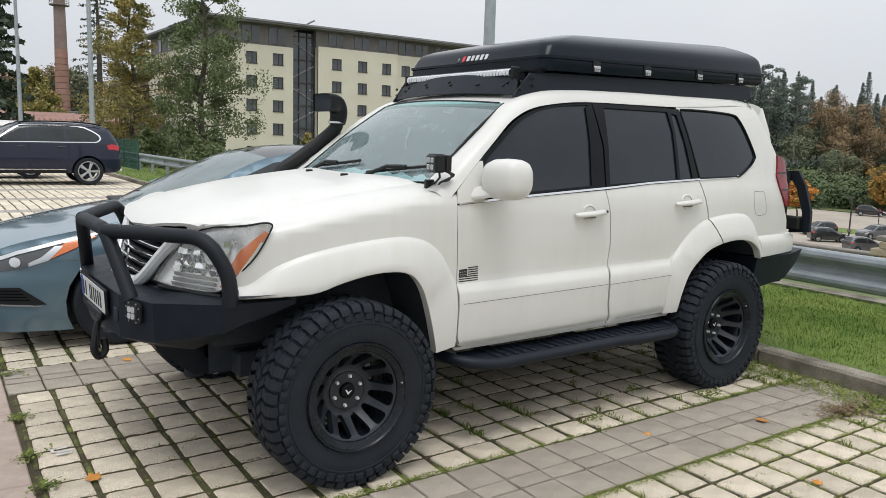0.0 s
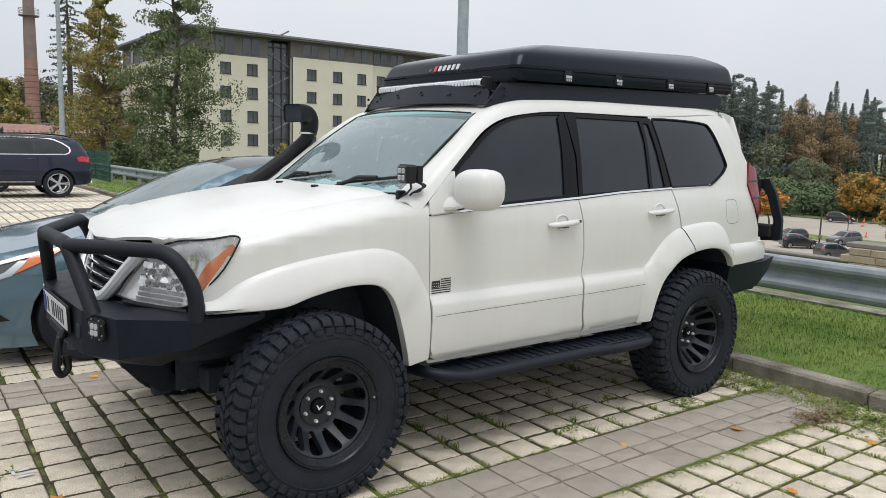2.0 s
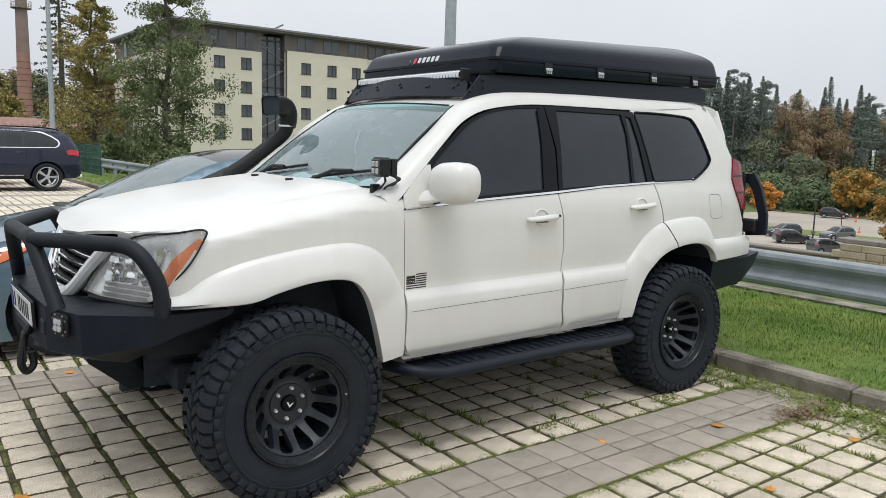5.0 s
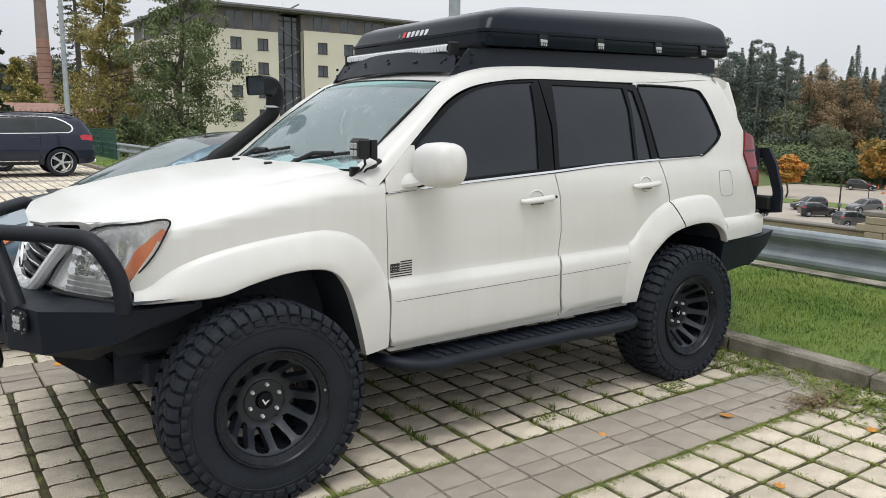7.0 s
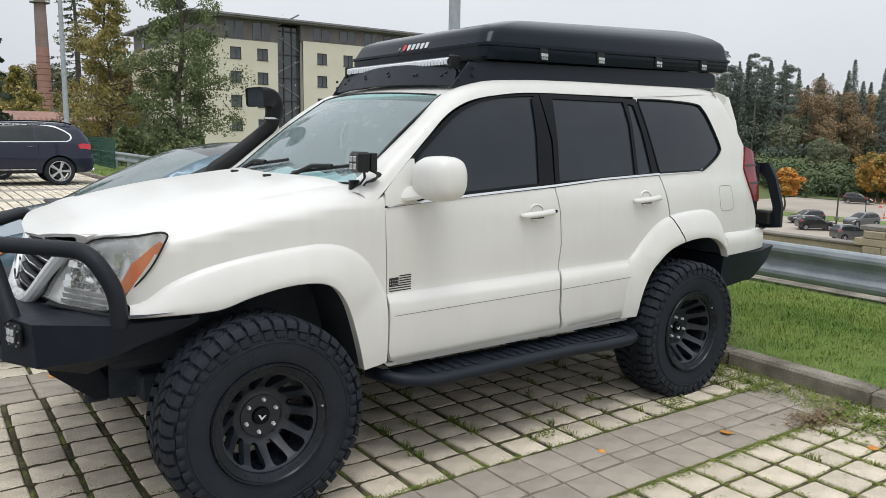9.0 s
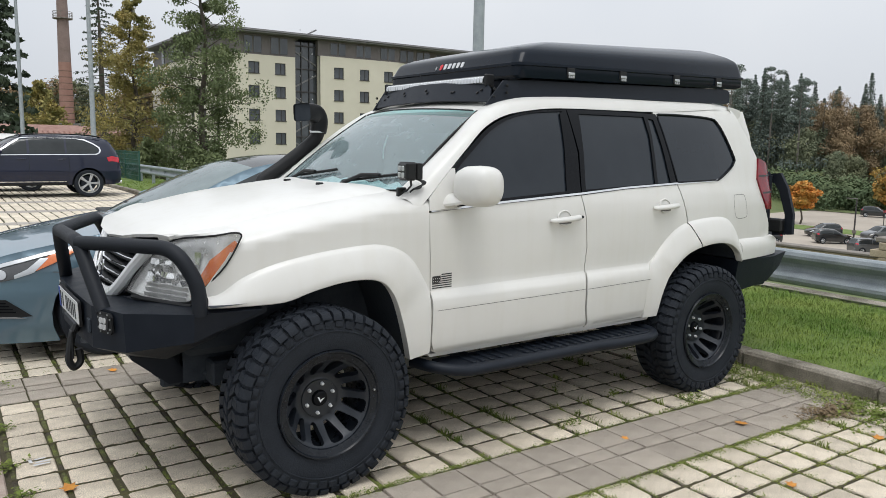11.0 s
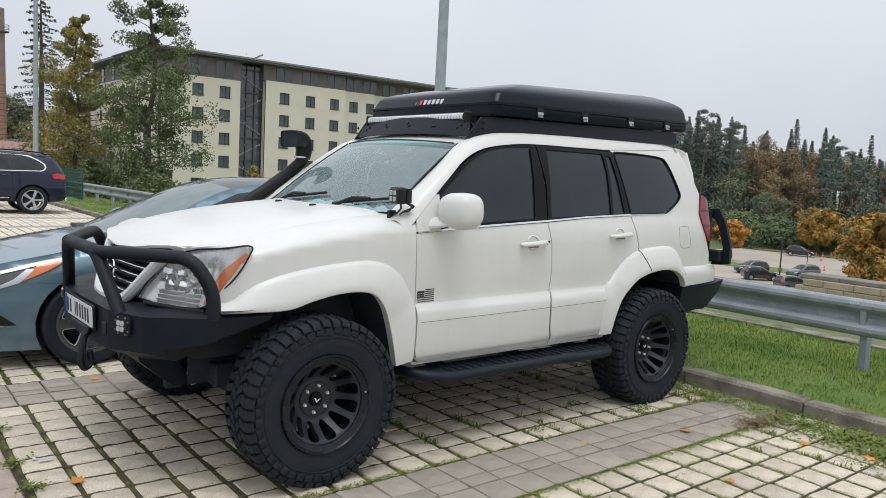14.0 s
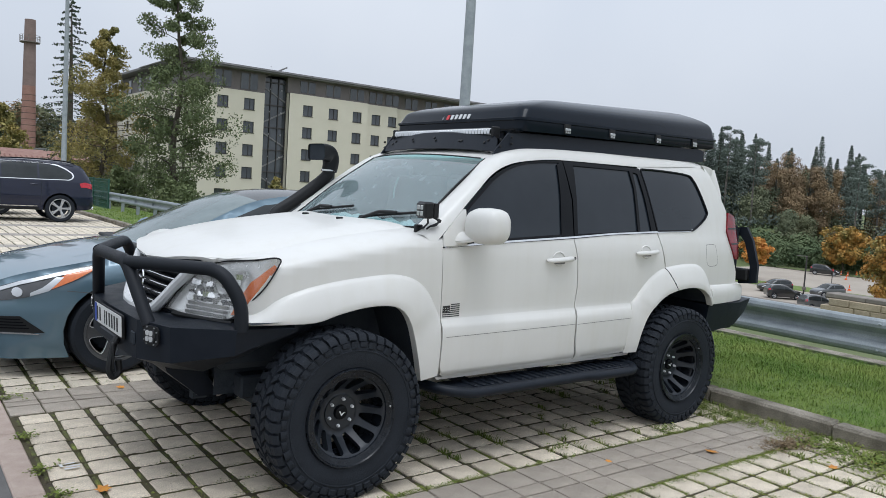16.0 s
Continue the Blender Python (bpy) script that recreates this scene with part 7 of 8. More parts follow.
def road_car(name, label, m, paint, sil, low, hw, axles, r, windows, screens, lamps=(), plates=(), rim=None, spokes=7, fine=True, trims=(), roof_glass=None, group="", rim_mat=None):
    """sil: the outline from the nose's foot over the roof to the tail's foot; screens: stretches of it that are glass."""
    t = thing(name, label, "car", m, group=group)
    step = 0.06 if fine else 0.12
    xs0, xs1 = sil[0][0], sil[-1][0]
    roundness = 0.16

    def width(x, z):
        k = (z - low) / (max(p[1] for p in sil) - low)
        w = hw * float(np.interp(k, [0, 0.10, 0.28, 0.45, 0.60, 0.68, 1.0], [0.955, 0.985, 1.0, 0.985, 0.965, 0.93, 0.73]))
        nose_k = max(0.0, 1 - (x - xs0) / 0.75)
        tail_k = max(0.0, 1 - (xs1 - x) / 0.55)
        w -= hw * (0.20 * nose_k**2.2 + 0.13 * tail_k**2.2)
        d = min(far_from(x, z, sil), roundness) / roundness
        return w - 0.115 * (1 - math.sqrt(max(0.0, 1 - (1 - d) ** 2)))

    def side(x, z):
        return (x, -width(x, z), z)

    outline = list(sil)
    for ax in axles[::-1]:
        if ax > xs0:
            ra = r * 1.13
            a0 = math.asin(max(-0.9, (low - r) / ra))
            arc = [(ax + ra * math.cos(a), r + ra * math.sin(a)) for a in (a0 + (math.pi - 2 * a0) * k / 14 for k in range(15))]
            outline += arc
    body = Mesh().panel(side, outline[::-1], step=step, lip=0.03)
    both("body_side", body, paint, t)
    # the skin over the top, split into painted and glass stretches
    fineline = dense(sil, 0.05 if fine else 0.12)[: -1]
    fineline = [p for p in fineline]
    cut = fineline.index(min(fineline, key=lambda p: math.dist(p, sil[-1])))
    fineline = fineline[: cut + 1] if cut > 3 else fineline
    rows, kinds = [], []
    for x, z in fineline:
        w = width(x, z)
        crown = 0.045 if z > low + 0.35 else 0.02
        bow = 0.10 * max(0.0, 1 - (x - xs0) / 0.5) + 0.0
        k_scr = 0
        for i, (a, b, *_r) in enumerate(screens):
            if a <= x <= b and z > low + 0.5:
                k_scr = i + 1
        row = []
        for s in np.linspace(-1, 1, 13 if fine else 7):
            back = 0.06 * (1 - s * s) if k_scr else 0.0
            row.append((x - bow * (1 - s * s) - back, s * w, z + crown * (1 - s * s)))
        rows.append(row)
        kinds.append(k_scr)
    i = 0
    while i < len(rows) - 1:
        j = i + 1
        while j < len(rows) - 1 and kinds[j] == kinds[i]:
            j += 1
        name_, mat_ = ("body_top", paint) if not kinds[i] else ("windscreen", car_glass if not roof_glass or kinds[i] != 1 else roof_glass)
        part(name_, Mesh().grid([row[::-1] for row in rows[i : j + 1]]), mat_, t, angle=60)
        i = j
    for w_ in windows:
        both("side_window", Mesh().panel(side, w_, step=step * 1.5, out=0.006, lip=0.006), car_glass, t)
    for nm, poly, mat_, lab in lamps:
        both(nm, Mesh().panel(side, poly, step=0.04 if fine else 0.1, out=0.010, lip=0.010), mat_, t, lab)
    for poly, mat_ in trims:
        both("trim_strip", Mesh().panel(side, poly, step=0.06 if fine else 0.2, out=0.012, lip=0.012), mat_, t)
    inner = Mesh().box(xs0 + 0.35, xs1 - 0.3, -hw * 0.72, hw * 0.72, low - 0.02, low + 0.45, 0.03)
    part("underbody", inner, chassis_black, t)
    for ax in axles:
        for s in (-1, 1):
            simple_wheel(t, ax, s * (hw - 0.12), r, rim or r * 0.66, s, spokes, rim_mat or alloy, fine)
    return t


# ---- the steel-blue saloon in the next bay ----
SEDAN_SIL = smooth_path([(-0.86, 0.15), (-0.93, 0.32), (-0.935, 0.50), (-0.90, 0.62), (-0.82, 0.70), (-0.60, 0.785), (-0.20, 0.870), (0.12, 0.93), (0.31, 0.958)], 3)[:-1] + smooth_path([(0.31, 0.958), (0.65, 1.135), (0.98, 1.295), (1.24, 1.39), (1.58, 1.445), (2.0, 1.455), (2.5, 1.41), (2.85, 1.30), (3.2, 1.12), (3.40, 1.05), (3.75, 1.03), (3.83, 0.98), (3.86, 0.75), (3.90, 0.55), (3.87, 0.35), (3.78, 0.22)], 3)
sedan = road_car("saloon_car", "steel-blue saloon with amber side lamps parked beside the off-road car", LOT @ pose(-0.395, 2.80, 0), blue_paint, SEDAN_SIL, 0.15, 0.925, (0.0, 2.80), 0.335,
    [[(0.58, 0.985), (0.95, 1.225), (1.26, 1.350), (1.62, 1.400), (1.60, 1.0)], [(1.66, 1.0), (1.68, 1.402), (2.1, 1.402), (2.5, 1.335), (2.76, 1.06)]],
    [(0.30, 1.18, 0), (1.20, 2.45, 1), (2.62, 3.25, 0)],
    [("headlight", smooth_path([(-0.90, 0.60), (-0.84, 0.655), (-0.66, 0.725), (-0.42, 0.79), (-0.20, 0.842), (-0.135, 0.845), (-0.15, 0.815), (-0.26, 0.755), (-0.42, 0.685), (-0.62, 0.615), (-0.80, 0.585), (-0.89, 0.585)], 2)[:-1], smoked, "swept dark headlight with bright edges")],
    spokes=5, rim=0.235, rim_mat=grey_rim, roof_glass=pale_screen, trims=[([(0.60, 0.965), (1.6, 0.985), (2.75, 1.03), (2.75, 1.045), (1.6, 1.0), (0.60, 0.98)], gloss_black)])


def sedan_skin(x, z, out=0.0):
    """A point on the saloon's near side, lifted a little."""
    k = (z - 0.15) / 1.30
    w = 0.925 * float(np.interp(k, [0, 0.10, 0.28, 0.45, 0.60, 0.68, 1.0], [0.955, 0.985, 1.0, 0.985, 0.965, 0.93, 0.73]))
    w -= 0.925 * 0.20 * max(0.0, 1 - (x + 0.86) / 0.75) ** 2.2
    d = min(far_from(x, z, SEDAN_SIL), 0.16) / 0.16
    return (x, -(w - 0.115 * (1 - math.sqrt(max(0.0, 1 - (1 - d) ** 2)))) - out, z)


for nm, poly, mt, lb, o in (
    ("side_marker", [(-0.47, 0.675), (-0.30, 0.75), (-0.165, 0.825), (-0.20, 0.838), (-0.34, 0.80), (-0.43, 0.745)], amber, "amber side lamp", 0.022),
    ("lamp_edge", [(-0.86, 0.655), (-0.66, 0.732), (-0.42, 0.797), (-0.14, 0.852), (-0.13, 0.842), (-0.20, 0.826), (-0.42, 0.774), (-0.66, 0.708), (-0.85, 0.635)], silver, "bright upper edge", 0.024),
    ("lamp_divider", [(-0.60, 0.625), (-0.48, 0.665), (-0.38, 0.765), (-0.43, 0.765), (-0.52, 0.69), (-0.60, 0.65)], silver, "bright divider", 0.023),
    ("projector", ring(-0.68, 0.655, 0.034, 12), silver, "clear projector lens", 0.024),
    ("fog_recess", [(-0.90, 0.36), (-0.60, 0.345), (-0.50, 0.35), (-0.66, 0.475), (-0.92, 0.475)], plastic_black, "black slatted bumper recess", 0.006),
    ("fog_strip", [(-0.92, 0.352), (-0.60, 0.338), (-0.53, 0.338), (-0.60, 0.350), (-0.92, 0.364)], chrome, "bright lower strip", 0.012),
):
    both(nm, Mesh().panel(lambda x, z, o=o: sedan_skin(x, z, o), poly, step=0.03, lip=0.012), mt, sedan, lb)
for k in range(4):
    both("recess_slat", Mesh().panel(lambda x, z: sedan_skin(x, z, 0.010), [(-0.90, 0.388 + 0.022 * k), (-0.60 - 0.02 * k, 0.380 + 0.022 * k), (-0.60 - 0.02 * k, 0.388 + 0.022 * k), (-0.90, 0.396 + 0.022 * k)], step=0.05, lip=0.008), gloss_black, sedan)
both("hood_line", Mesh().panel(lambda x, z: sedan_skin(x, z, 0.002), [(-0.36, 0.66), (0.02, 0.62), (0.02, 0.625), (-0.36, 0.665)], step=0.05, lip=0), trim_grey, sedan)
part("cowl", Mesh().box(0.20, 0.37, -0.74, 0.74, 0.955, 0.985, 0.012), plastic_black, sedan)
part("wiper", Mesh().tube([(0.35, -0.45, 1.035), (0.40, -0.1, 1.06), (0.38, 0.3, 1.06)], 0.010, 5), plastic_black, sedan)
both("door_mirror", Mesh().tube([(0.72, -0.88, 1.03), (0.68, -0.96, 1.06), (0.68, -1.03, 1.06)], [0.05, 0.08, 0.06], 10, flat=0.7), blue_paint, sedan, angle=60)

# ---- the navy estate-style off-roader further along the row ----
X_SIL = smooth_path([(-0.80, 0.30), (-0.88, 0.45), (-0.88, 0.75), (-0.82, 0.95), (-0.55, 1.06), (0.0, 1.12), (0.42, 1.16)], 3)[:-1] + smooth_path([(0.42, 1.16), (0.80, 1.42), (1.18, 1.625), (1.5, 1.690), (2.1, 1.71), (2.9, 1.69), (3.36, 1.63), (3.52, 1.57), (3.68, 1.34), (3.79, 1.12), (3.82, 0.80), (3.85, 0.60), (3.81, 0.42), (3.72, 0.36)], 3)
navy = road_car("estate_car", "navy blue off-road estate with silver rims and chrome window trim", LOT @ pose(-0.72, 20.28, 0), navy_paint, X_SIL, 0.34, 0.965, (0.0, 2.93), 0.385,
    [[(0.66, 1.17), (0.98, 1.43), (1.22, 1.575), (1.42, 1.60), (1.42, 1.18)], [(1.48, 1.18), (1.48, 1.605), (2.35, 1.615), (2.35, 1.195)], [(2.40, 1.195), (2.40, 1.61), (2.85, 1.57), (3.22, 1.36), (3.20, 1.26), (3.10, 1.21)]],
    [(0.42, 1.22, 0), (3.4, 3.72, 0)],
    [("tail_light", [(3.46, 1.00), (3.60, 1.00), (3.765, 0.96), (3.77, 1.10), (3.56, 1.15), (3.42, 1.11)], red_bright, "red tail light")],
    spokes=5, rim=0.275,
    trims=[(smooth_path([(0.60, 1.150), (1.0, 1.462), (1.25, 1.615), (1.5, 1.642), (2.4, 1.645), (2.88, 1.60), (3.25, 1.39), (3.245, 1.23), (3.10, 1.175), (3.12, 1.205), (3.21, 1.245), (3.215, 1.375), (2.86, 1.572), (2.4, 1.62), (1.5, 1.617), (1.28, 1.59), (1.02, 1.435), (0.66, 1.165)], 2)[:-1], chrome),
           ([(0.6, 1.150), (1.5, 1.165), (2.4, 1.172), (3.10, 1.185), (3.10, 1.205), (2.4, 1.192), (1.5, 1.185), (0.6, 1.168)], chrome),
           ([(0.55, 0.43), (2.35, 0.43), (2.35, 0.45), (0.55, 0.45)], chrome), ([(0.5, 0.34), (2.4, 0.34), (2.4, 0.40), (0.5, 0.40)], plastic_black)])
for y in (-0.74, 0.74):
    part("roof_rail", Mesh().tube(smooth_path([(1.25, y, 1.655), (1.4, y, 1.715), (2.2, y, 1.745), (3.0, y, 1.72), (3.30, y, 1.66)], 4), 0.018, 8), gloss_black, navy)
both("door_mirror", Mesh().tube([(0.80, -0.92, 1.20), (0.76, -1.02, 1.23), (0.76, -1.10, 1.23)], [0.05, 0.09, 0.07], 10, flat=0.7), navy_paint, navy, angle=60)
for x in (1.46, 2.44):
    both("door_gap", Mesh().box(x - 0.004, x + 0.004, -0.968, -0.955, 0.48, 1.15, 0.001), chassis_black, navy)
for x in (1.28, 2.26):
    both("door_handle", Mesh().tube([(x - 0.1, -0.945, 1.05), (x, -0.985, 1.055), (x + 0.1, -0.945, 1.06)], 0.018, 8, flat=0.7), navy_paint, navy)
part("tail_pipe", Mesh().tube([(3.70, -0.55, 0.40), (3.86, -0.55, 0.40)], 0.05, 12), chrome, navy)

H_SIL = smooth_path([(-0.72, 0.24), (-0.78, 0.40), (-0.76, 0.62), (-0.55, 0.80), (0.0, 0.92), (0.35, 0.97)], 2)[:-1] + smooth_path([(0.35, 0.97), (0.75, 1.22), (1.15, 1.44), (1.6, 1.50), (2.4, 1.50), (2.95, 1.42), (3.20, 1.15), (3.33, 1.0), (3.36, 0.6), (3.30, 0.30)], 2)
_hw1 = [[(0.62, 0.99), (1.0, 1.24), (1.28, 1.37), (1.52, 1.39), (1.52, 1.0)], [(1.58, 1.0), (1.58, 1.39), (2.45, 1.39), (2.9, 1.30), (2.98, 1.05)]]
_hl1 = [("headlight", [(-0.72, 0.58), (-0.60, 0.68), (-0.25, 0.80), (-0.30, 0.70), (-0.60, 0.56)], lamp_white, "clear headlight"), ("tail_light", [(3.02, 0.95), (3.25, 0.90), (3.28, 1.05), (3.05, 1.12)], red_bright, "red tail light")]


def lot_car(x, y, turn, paint, label, s=1.0, z=-4.60):
    road_car("parked_car", label, pose(x, y, z, 0, 0, turn) @ Matrix.Diagonal((s, s, s * 1.08, 1)) @ Matrix.Translation((-1.3, 0, 0)), paint, H_SIL, 0.24, 0.90, (0.0, 2.60), 0.33, _hw1, [(0.33, 1.14, 0), (2.9, 3.28, 0)], _hl1, fine=False, spokes=5, group="cars in the lower car park")


lot_car(*low_at(53.8, 25.6), -35, black_paint, "black off-road car with roof rails in the lower car park", 1.0, LOW)
lot_car(*low_at(50.2, 23.0), 138, black_paint, "black estate car seen from its red tail lights", 1.0, LOW)
lot_car(*low_at(55.5, 22.4), -22, grey_paint, "grey hatchback facing the upper car park", 1.02, LOW)
lot_car(*low_at(46.9, 18.9), 148, grey_paint, "grey saloon behind the stone wall", 1.0, LOW)
lot_car(*low_at(75.6, 32.2), 112, black_paint, "black van at the far side of the lower car park", 1.08, LOW)
lot_car(*low_at(45.6, 25.4), -40, black_paint, "dark car half hidden by the tail", 1.0, LOW)
# a pale car beyond the navy one
road_car("parked_car", "white car parked beyond the navy estate", LOT @ pose(-1.9, 23.2, 0), white_paint, X_SIL, 0.34, 0.93, (0.0, 2.93), 0.36, [[(0.66, 1.17), (0.98, 1.43), (1.22, 1.575), (1.42, 1.60), (1.42, 1.18)], [(1.48, 1.18), (1.48, 1.605), (2.9, 1.56), (3.1, 1.21)]], [(0.42, 1.22, 0)], fine=False)

# ---- trees ----
def leaf_cloud(m, c, r, n, size, rnd, droop=0.0, shell=0.0):
    """Leaves scattered through a clump, each a small folded blade."""
    rs = np.random.RandomState(rnd.randrange(1 << 30))
    d = rs.normal(size=(n, 3))
    d *= (rs.uniform(0.02, 1.0, (n, 1)) ** (1 / 3)) / np.linalg.norm(d, axis=1, keepdims=True)
    p = np.array(c, float) + d * np.array(r, float)
    p[:, 2] -= droop * (d[:, 0] ** 2 + d[:, 1] ** 2)
    a = rs.normal(size=(n, 3)) * (1, 1, 0.6) if not shell else d / np.linalg.norm(d, axis=1, keepdims=True) * shell + rs.normal(size=(n, 3)) * 0.5 + (0, 0, 0.35 * shell)
    a /= np.linalg.norm(a, axis=1, keepdims=True)
    b = np.cross(a, rs.normal(size=(n, 3)))
    b /= np.linalg.norm(b, axis=1, keepdims=True)
    w = np.cross(a, b)
    s = size * rs.uniform(0.6, 1.4, (n, 1))
    if shell:
        w, b = b, np.cross(a, b)
    q = np.stack([p - b * s, p + w * s * 0.55, p + b * s, p - w * s * 0.55 + a * s * 0.3], axis=1).reshape(-1, 3).tolist()
    k = len(m.v)
    m.v += q
    for i in range(k, k + 4 * n, 4):
        m.f += [(i, i + 1, i + 2, i + 3)] if shell else [(i, i + 1, i + 2), (i, i + 2, i + 3)]


def broad_tree(name, label, x, y, z, height, spread, leaf_mat, seed, leaves=9000, size=0.11, bare=0.12, lean=0.0, gaps=0.0, group="", low=0.15, clump=1.0, ball=False):
    rnd = random.Random(seed)
    t = thing(name, label, "tree", Matrix.Translation((x, y, z)), group=group)
    trunk = [(lean * height * (k / 8) ** 2 + 0.12 * math.sin(k * 1.3 + seed), 0.12 * math.cos(k * 1.7 + seed), height * 0.94 * k / 8) for k in range(9)]
    r0 = (0.022 if clump == 1.0 else 0.0135) * height
    part("trunk", Mesh().tube([(0, 0, -0.6)] + trunk, [r0 * 1.3] + [r0 * (1 - 0.9 * k / 8) + 0.01 for k in range(9)], 10), bark, t)
    limbs, crown = Mesh(), Mesh()
    clumps = []
    n = 34 if clump == 1.0 else 70
    for k in range(n):
        f = low + (0.98 - low) * (k + 0.5) / n
        i = min(7, int(f * 8))
        o = Vector(trunk[i]).lerp(Vector(trunk[i + 1]), f * 8 - i)
        a = k * 2.4 + rnd.uniform(-0.5, 0.5)
        reach = spread * (1.0 - 0.75 * abs(f - 0.38) ** 1.2 / 0.5) * (rnd.uniform(0.55, 1.15) if clump == 1.0 else rnd.uniform(0.4, 1.35))
        if ball:
            reach = spread * math.sqrt(max(0.10, 1 - ((f - 0.5 * (1 + low)) / (0.56 * (1 - low))) ** 2)) * rnd.uniform(0.7, 1.08)
        reach = max(reach, 0.25)
        e = o + Vector((math.cos(a) * reach, math.sin(a) * reach, rnd.uniform(0.0, 0.30) * height * 0.18))
        mid = o.lerp(e, 0.5) + Vector((0, 0, 0.06 * reach))
        limbs.tube([o, mid, e], [r0 * 0.30 * (1.1 - f), r0 * 0.2 * (1.1 - f), 0.006], 5, caps=False)
        if clump < 1.0:
            for s in (0.4, 0.6, 0.8):
                q = mid.lerp(e, s)
                tip = q + Vector((rnd.gauss(0, 0.3), rnd.gauss(0, 0.3), rnd.uniform(-0.1, 0.35))) * reach * 0.7
                limbs.tube([q, tip], [0.010, 0.004], 4, caps=False)
                if rnd.random() > gaps:
                    clumps.append((tip, (reach * rnd.uniform(0.12, 0.26) + 0.10) * 1.2 * clump / 0.6))
        for s in (0.45, 0.7, 0.95):
            if rnd.random() < gaps:
                continue
            if clump < 1.0:
                clumps.append((o.lerp(e, s), (reach * rnd.uniform(0.14, 0.28) + 0.09) * clump / 0.6))
                continue
            c = o.lerp(e, s) + Vector((rnd.gauss(0, 0.12), rnd.gauss(0, 0.12), rnd.gauss(0, 0.12))) * reach
            clumps.append((c, reach * rnd.uniform(0.22, 0.42) + 0.12))
    per = max(6, leaves // max(1, len(clumps)))
    for c, rr in clumps:
        leaf_cloud(crown, c, (rr, rr, rr * 0.75), per, size, rnd, 0.12 * rr, 0.8 if ball else 0.0)
    part("branchwork", limbs, bark, t)
    tagged(part("crown", crown, leaf_mat, t, angle=180), kind="stuff")
    return t


def conifer(name, label, x, y, z, height, spread, seed, leaf_mat, sparse=1.0, size=0.22, group=""):
    rnd = random.Random(seed)
    t = thing(name, label, "tree", Matrix.Translation((x, y, z)), group=group)
    part("trunk", Mesh().tube([(0, 0, -0.5), (0.05, 0, height * 0.5), (0, 0.05, height)], [0.018 * height, 0.012 * height, 0.01], 8), bark, t)
    limbs, crown = Mesh(), Mesh()
    thin = sparse < 0.5
    n = int(height * (9 if thin else 5))
    for k in range(n):
        f = 0.12 + 0.87 * k / n
        a = k * 2.4 + rnd.uniform(-0.3, 0.3)
        reach = spread * (1 - f) ** 0.75 * rnd.uniform(0.6, 1.15) + 0.15
        o = Vector((0, 0, height * f))
        e = o + Vector((math.cos(a) * reach, math.sin(a) * reach, -0.12 * reach))
        limbs.tube([o, o.lerp(e, 0.5) + Vector((0, 0, 0.05 * reach)), e], [0.035 * (1.1 - f), 0.02, 0.006], 4, caps=False)
        for s in (0.35, 0.6, 0.85, 1.0):
            leaf_cloud(crown, o.lerp(e, s), (reach * 0.12 + 0.05, reach * 0.12 + 0.05, 0.07) if thin else (reach * 0.16 + 0.12, reach * 0.16 + 0.12, 0.10 + 0.05 * reach), 7 if thin else int(14 * sparse), size * (0.6 if thin else 1.0), rnd, 0.05)
    part("branchwork", limbs, bark, t)
    tagged(part("crown", crown, leaf_mat, t, angle=180), kind="stuff")
    return t


broad_tree("autumn_tree", "tall tree turning yellow behind the green fence", 7.0, 32.6, -0.6, 8.9, 1.95, leaf_yellow, 3, 30000, 0.050, gaps=0.42, low=0.08, clump=0.6)
broad_tree("leafy_tree", "tall dark green tree with an open crown", 8.9, 28.6, -0.8, 11.5, 2.05, leaf_green, 8, 36000, 0.054, gaps=0.42, low=0.06, clump=0.6)
conifer("larch", "thin half-bare larch behind the fence", 8.9, 49.2, -0.5, 12.8, 2.2, 5, leaf_dark, 0.35, 0.13)
conifer("pine", "dark pine at the edge of the car park", 3.2, 54.5, -0.3, 15.0, 3.4, 9, leaf_dark, 1.0, 0.24)
conifer("pine", "dark pine at the edge of the car park", 0.4, 56.0, -0.3, 16.0, 3.6, 12, leaf_dark, 1.0, 0.24)
broad_tree("autumn_tree", "yellowing tree behind the brick shed", 12.0, 100.0, -0.5, 9.5, 3.2, leaf_yellow, 21, 5200, 0.20, low=0.2)
broad_tree("bush", "low bushes under the trees behind the guard rail", 8.0, 25.5, -0.9, 2.2, 1.6, leaf_green, 31, 6000, 0.06, low=0.05)
broad_tree("bush", "low bushes under the trees behind the guard rail", 7.0, 29.5, -0.7, 2.4, 1.5, leaf_green, 32, 6000, 0.06, low=0.05)
broad_tree("bush", "low bushes under the trees behind the guard rail", 10.5, 26.5, -1.6, 2.6, 1.8, leaf_green, 33, 6000, 0.065, low=0.05)
broad_tree("sapling", "small yellowing sapling before the cream building", 36.5, 77.0, -2.2, 4.2, 1.2, leaf_yellow, 41, 1500, 0.16, low=0.25)

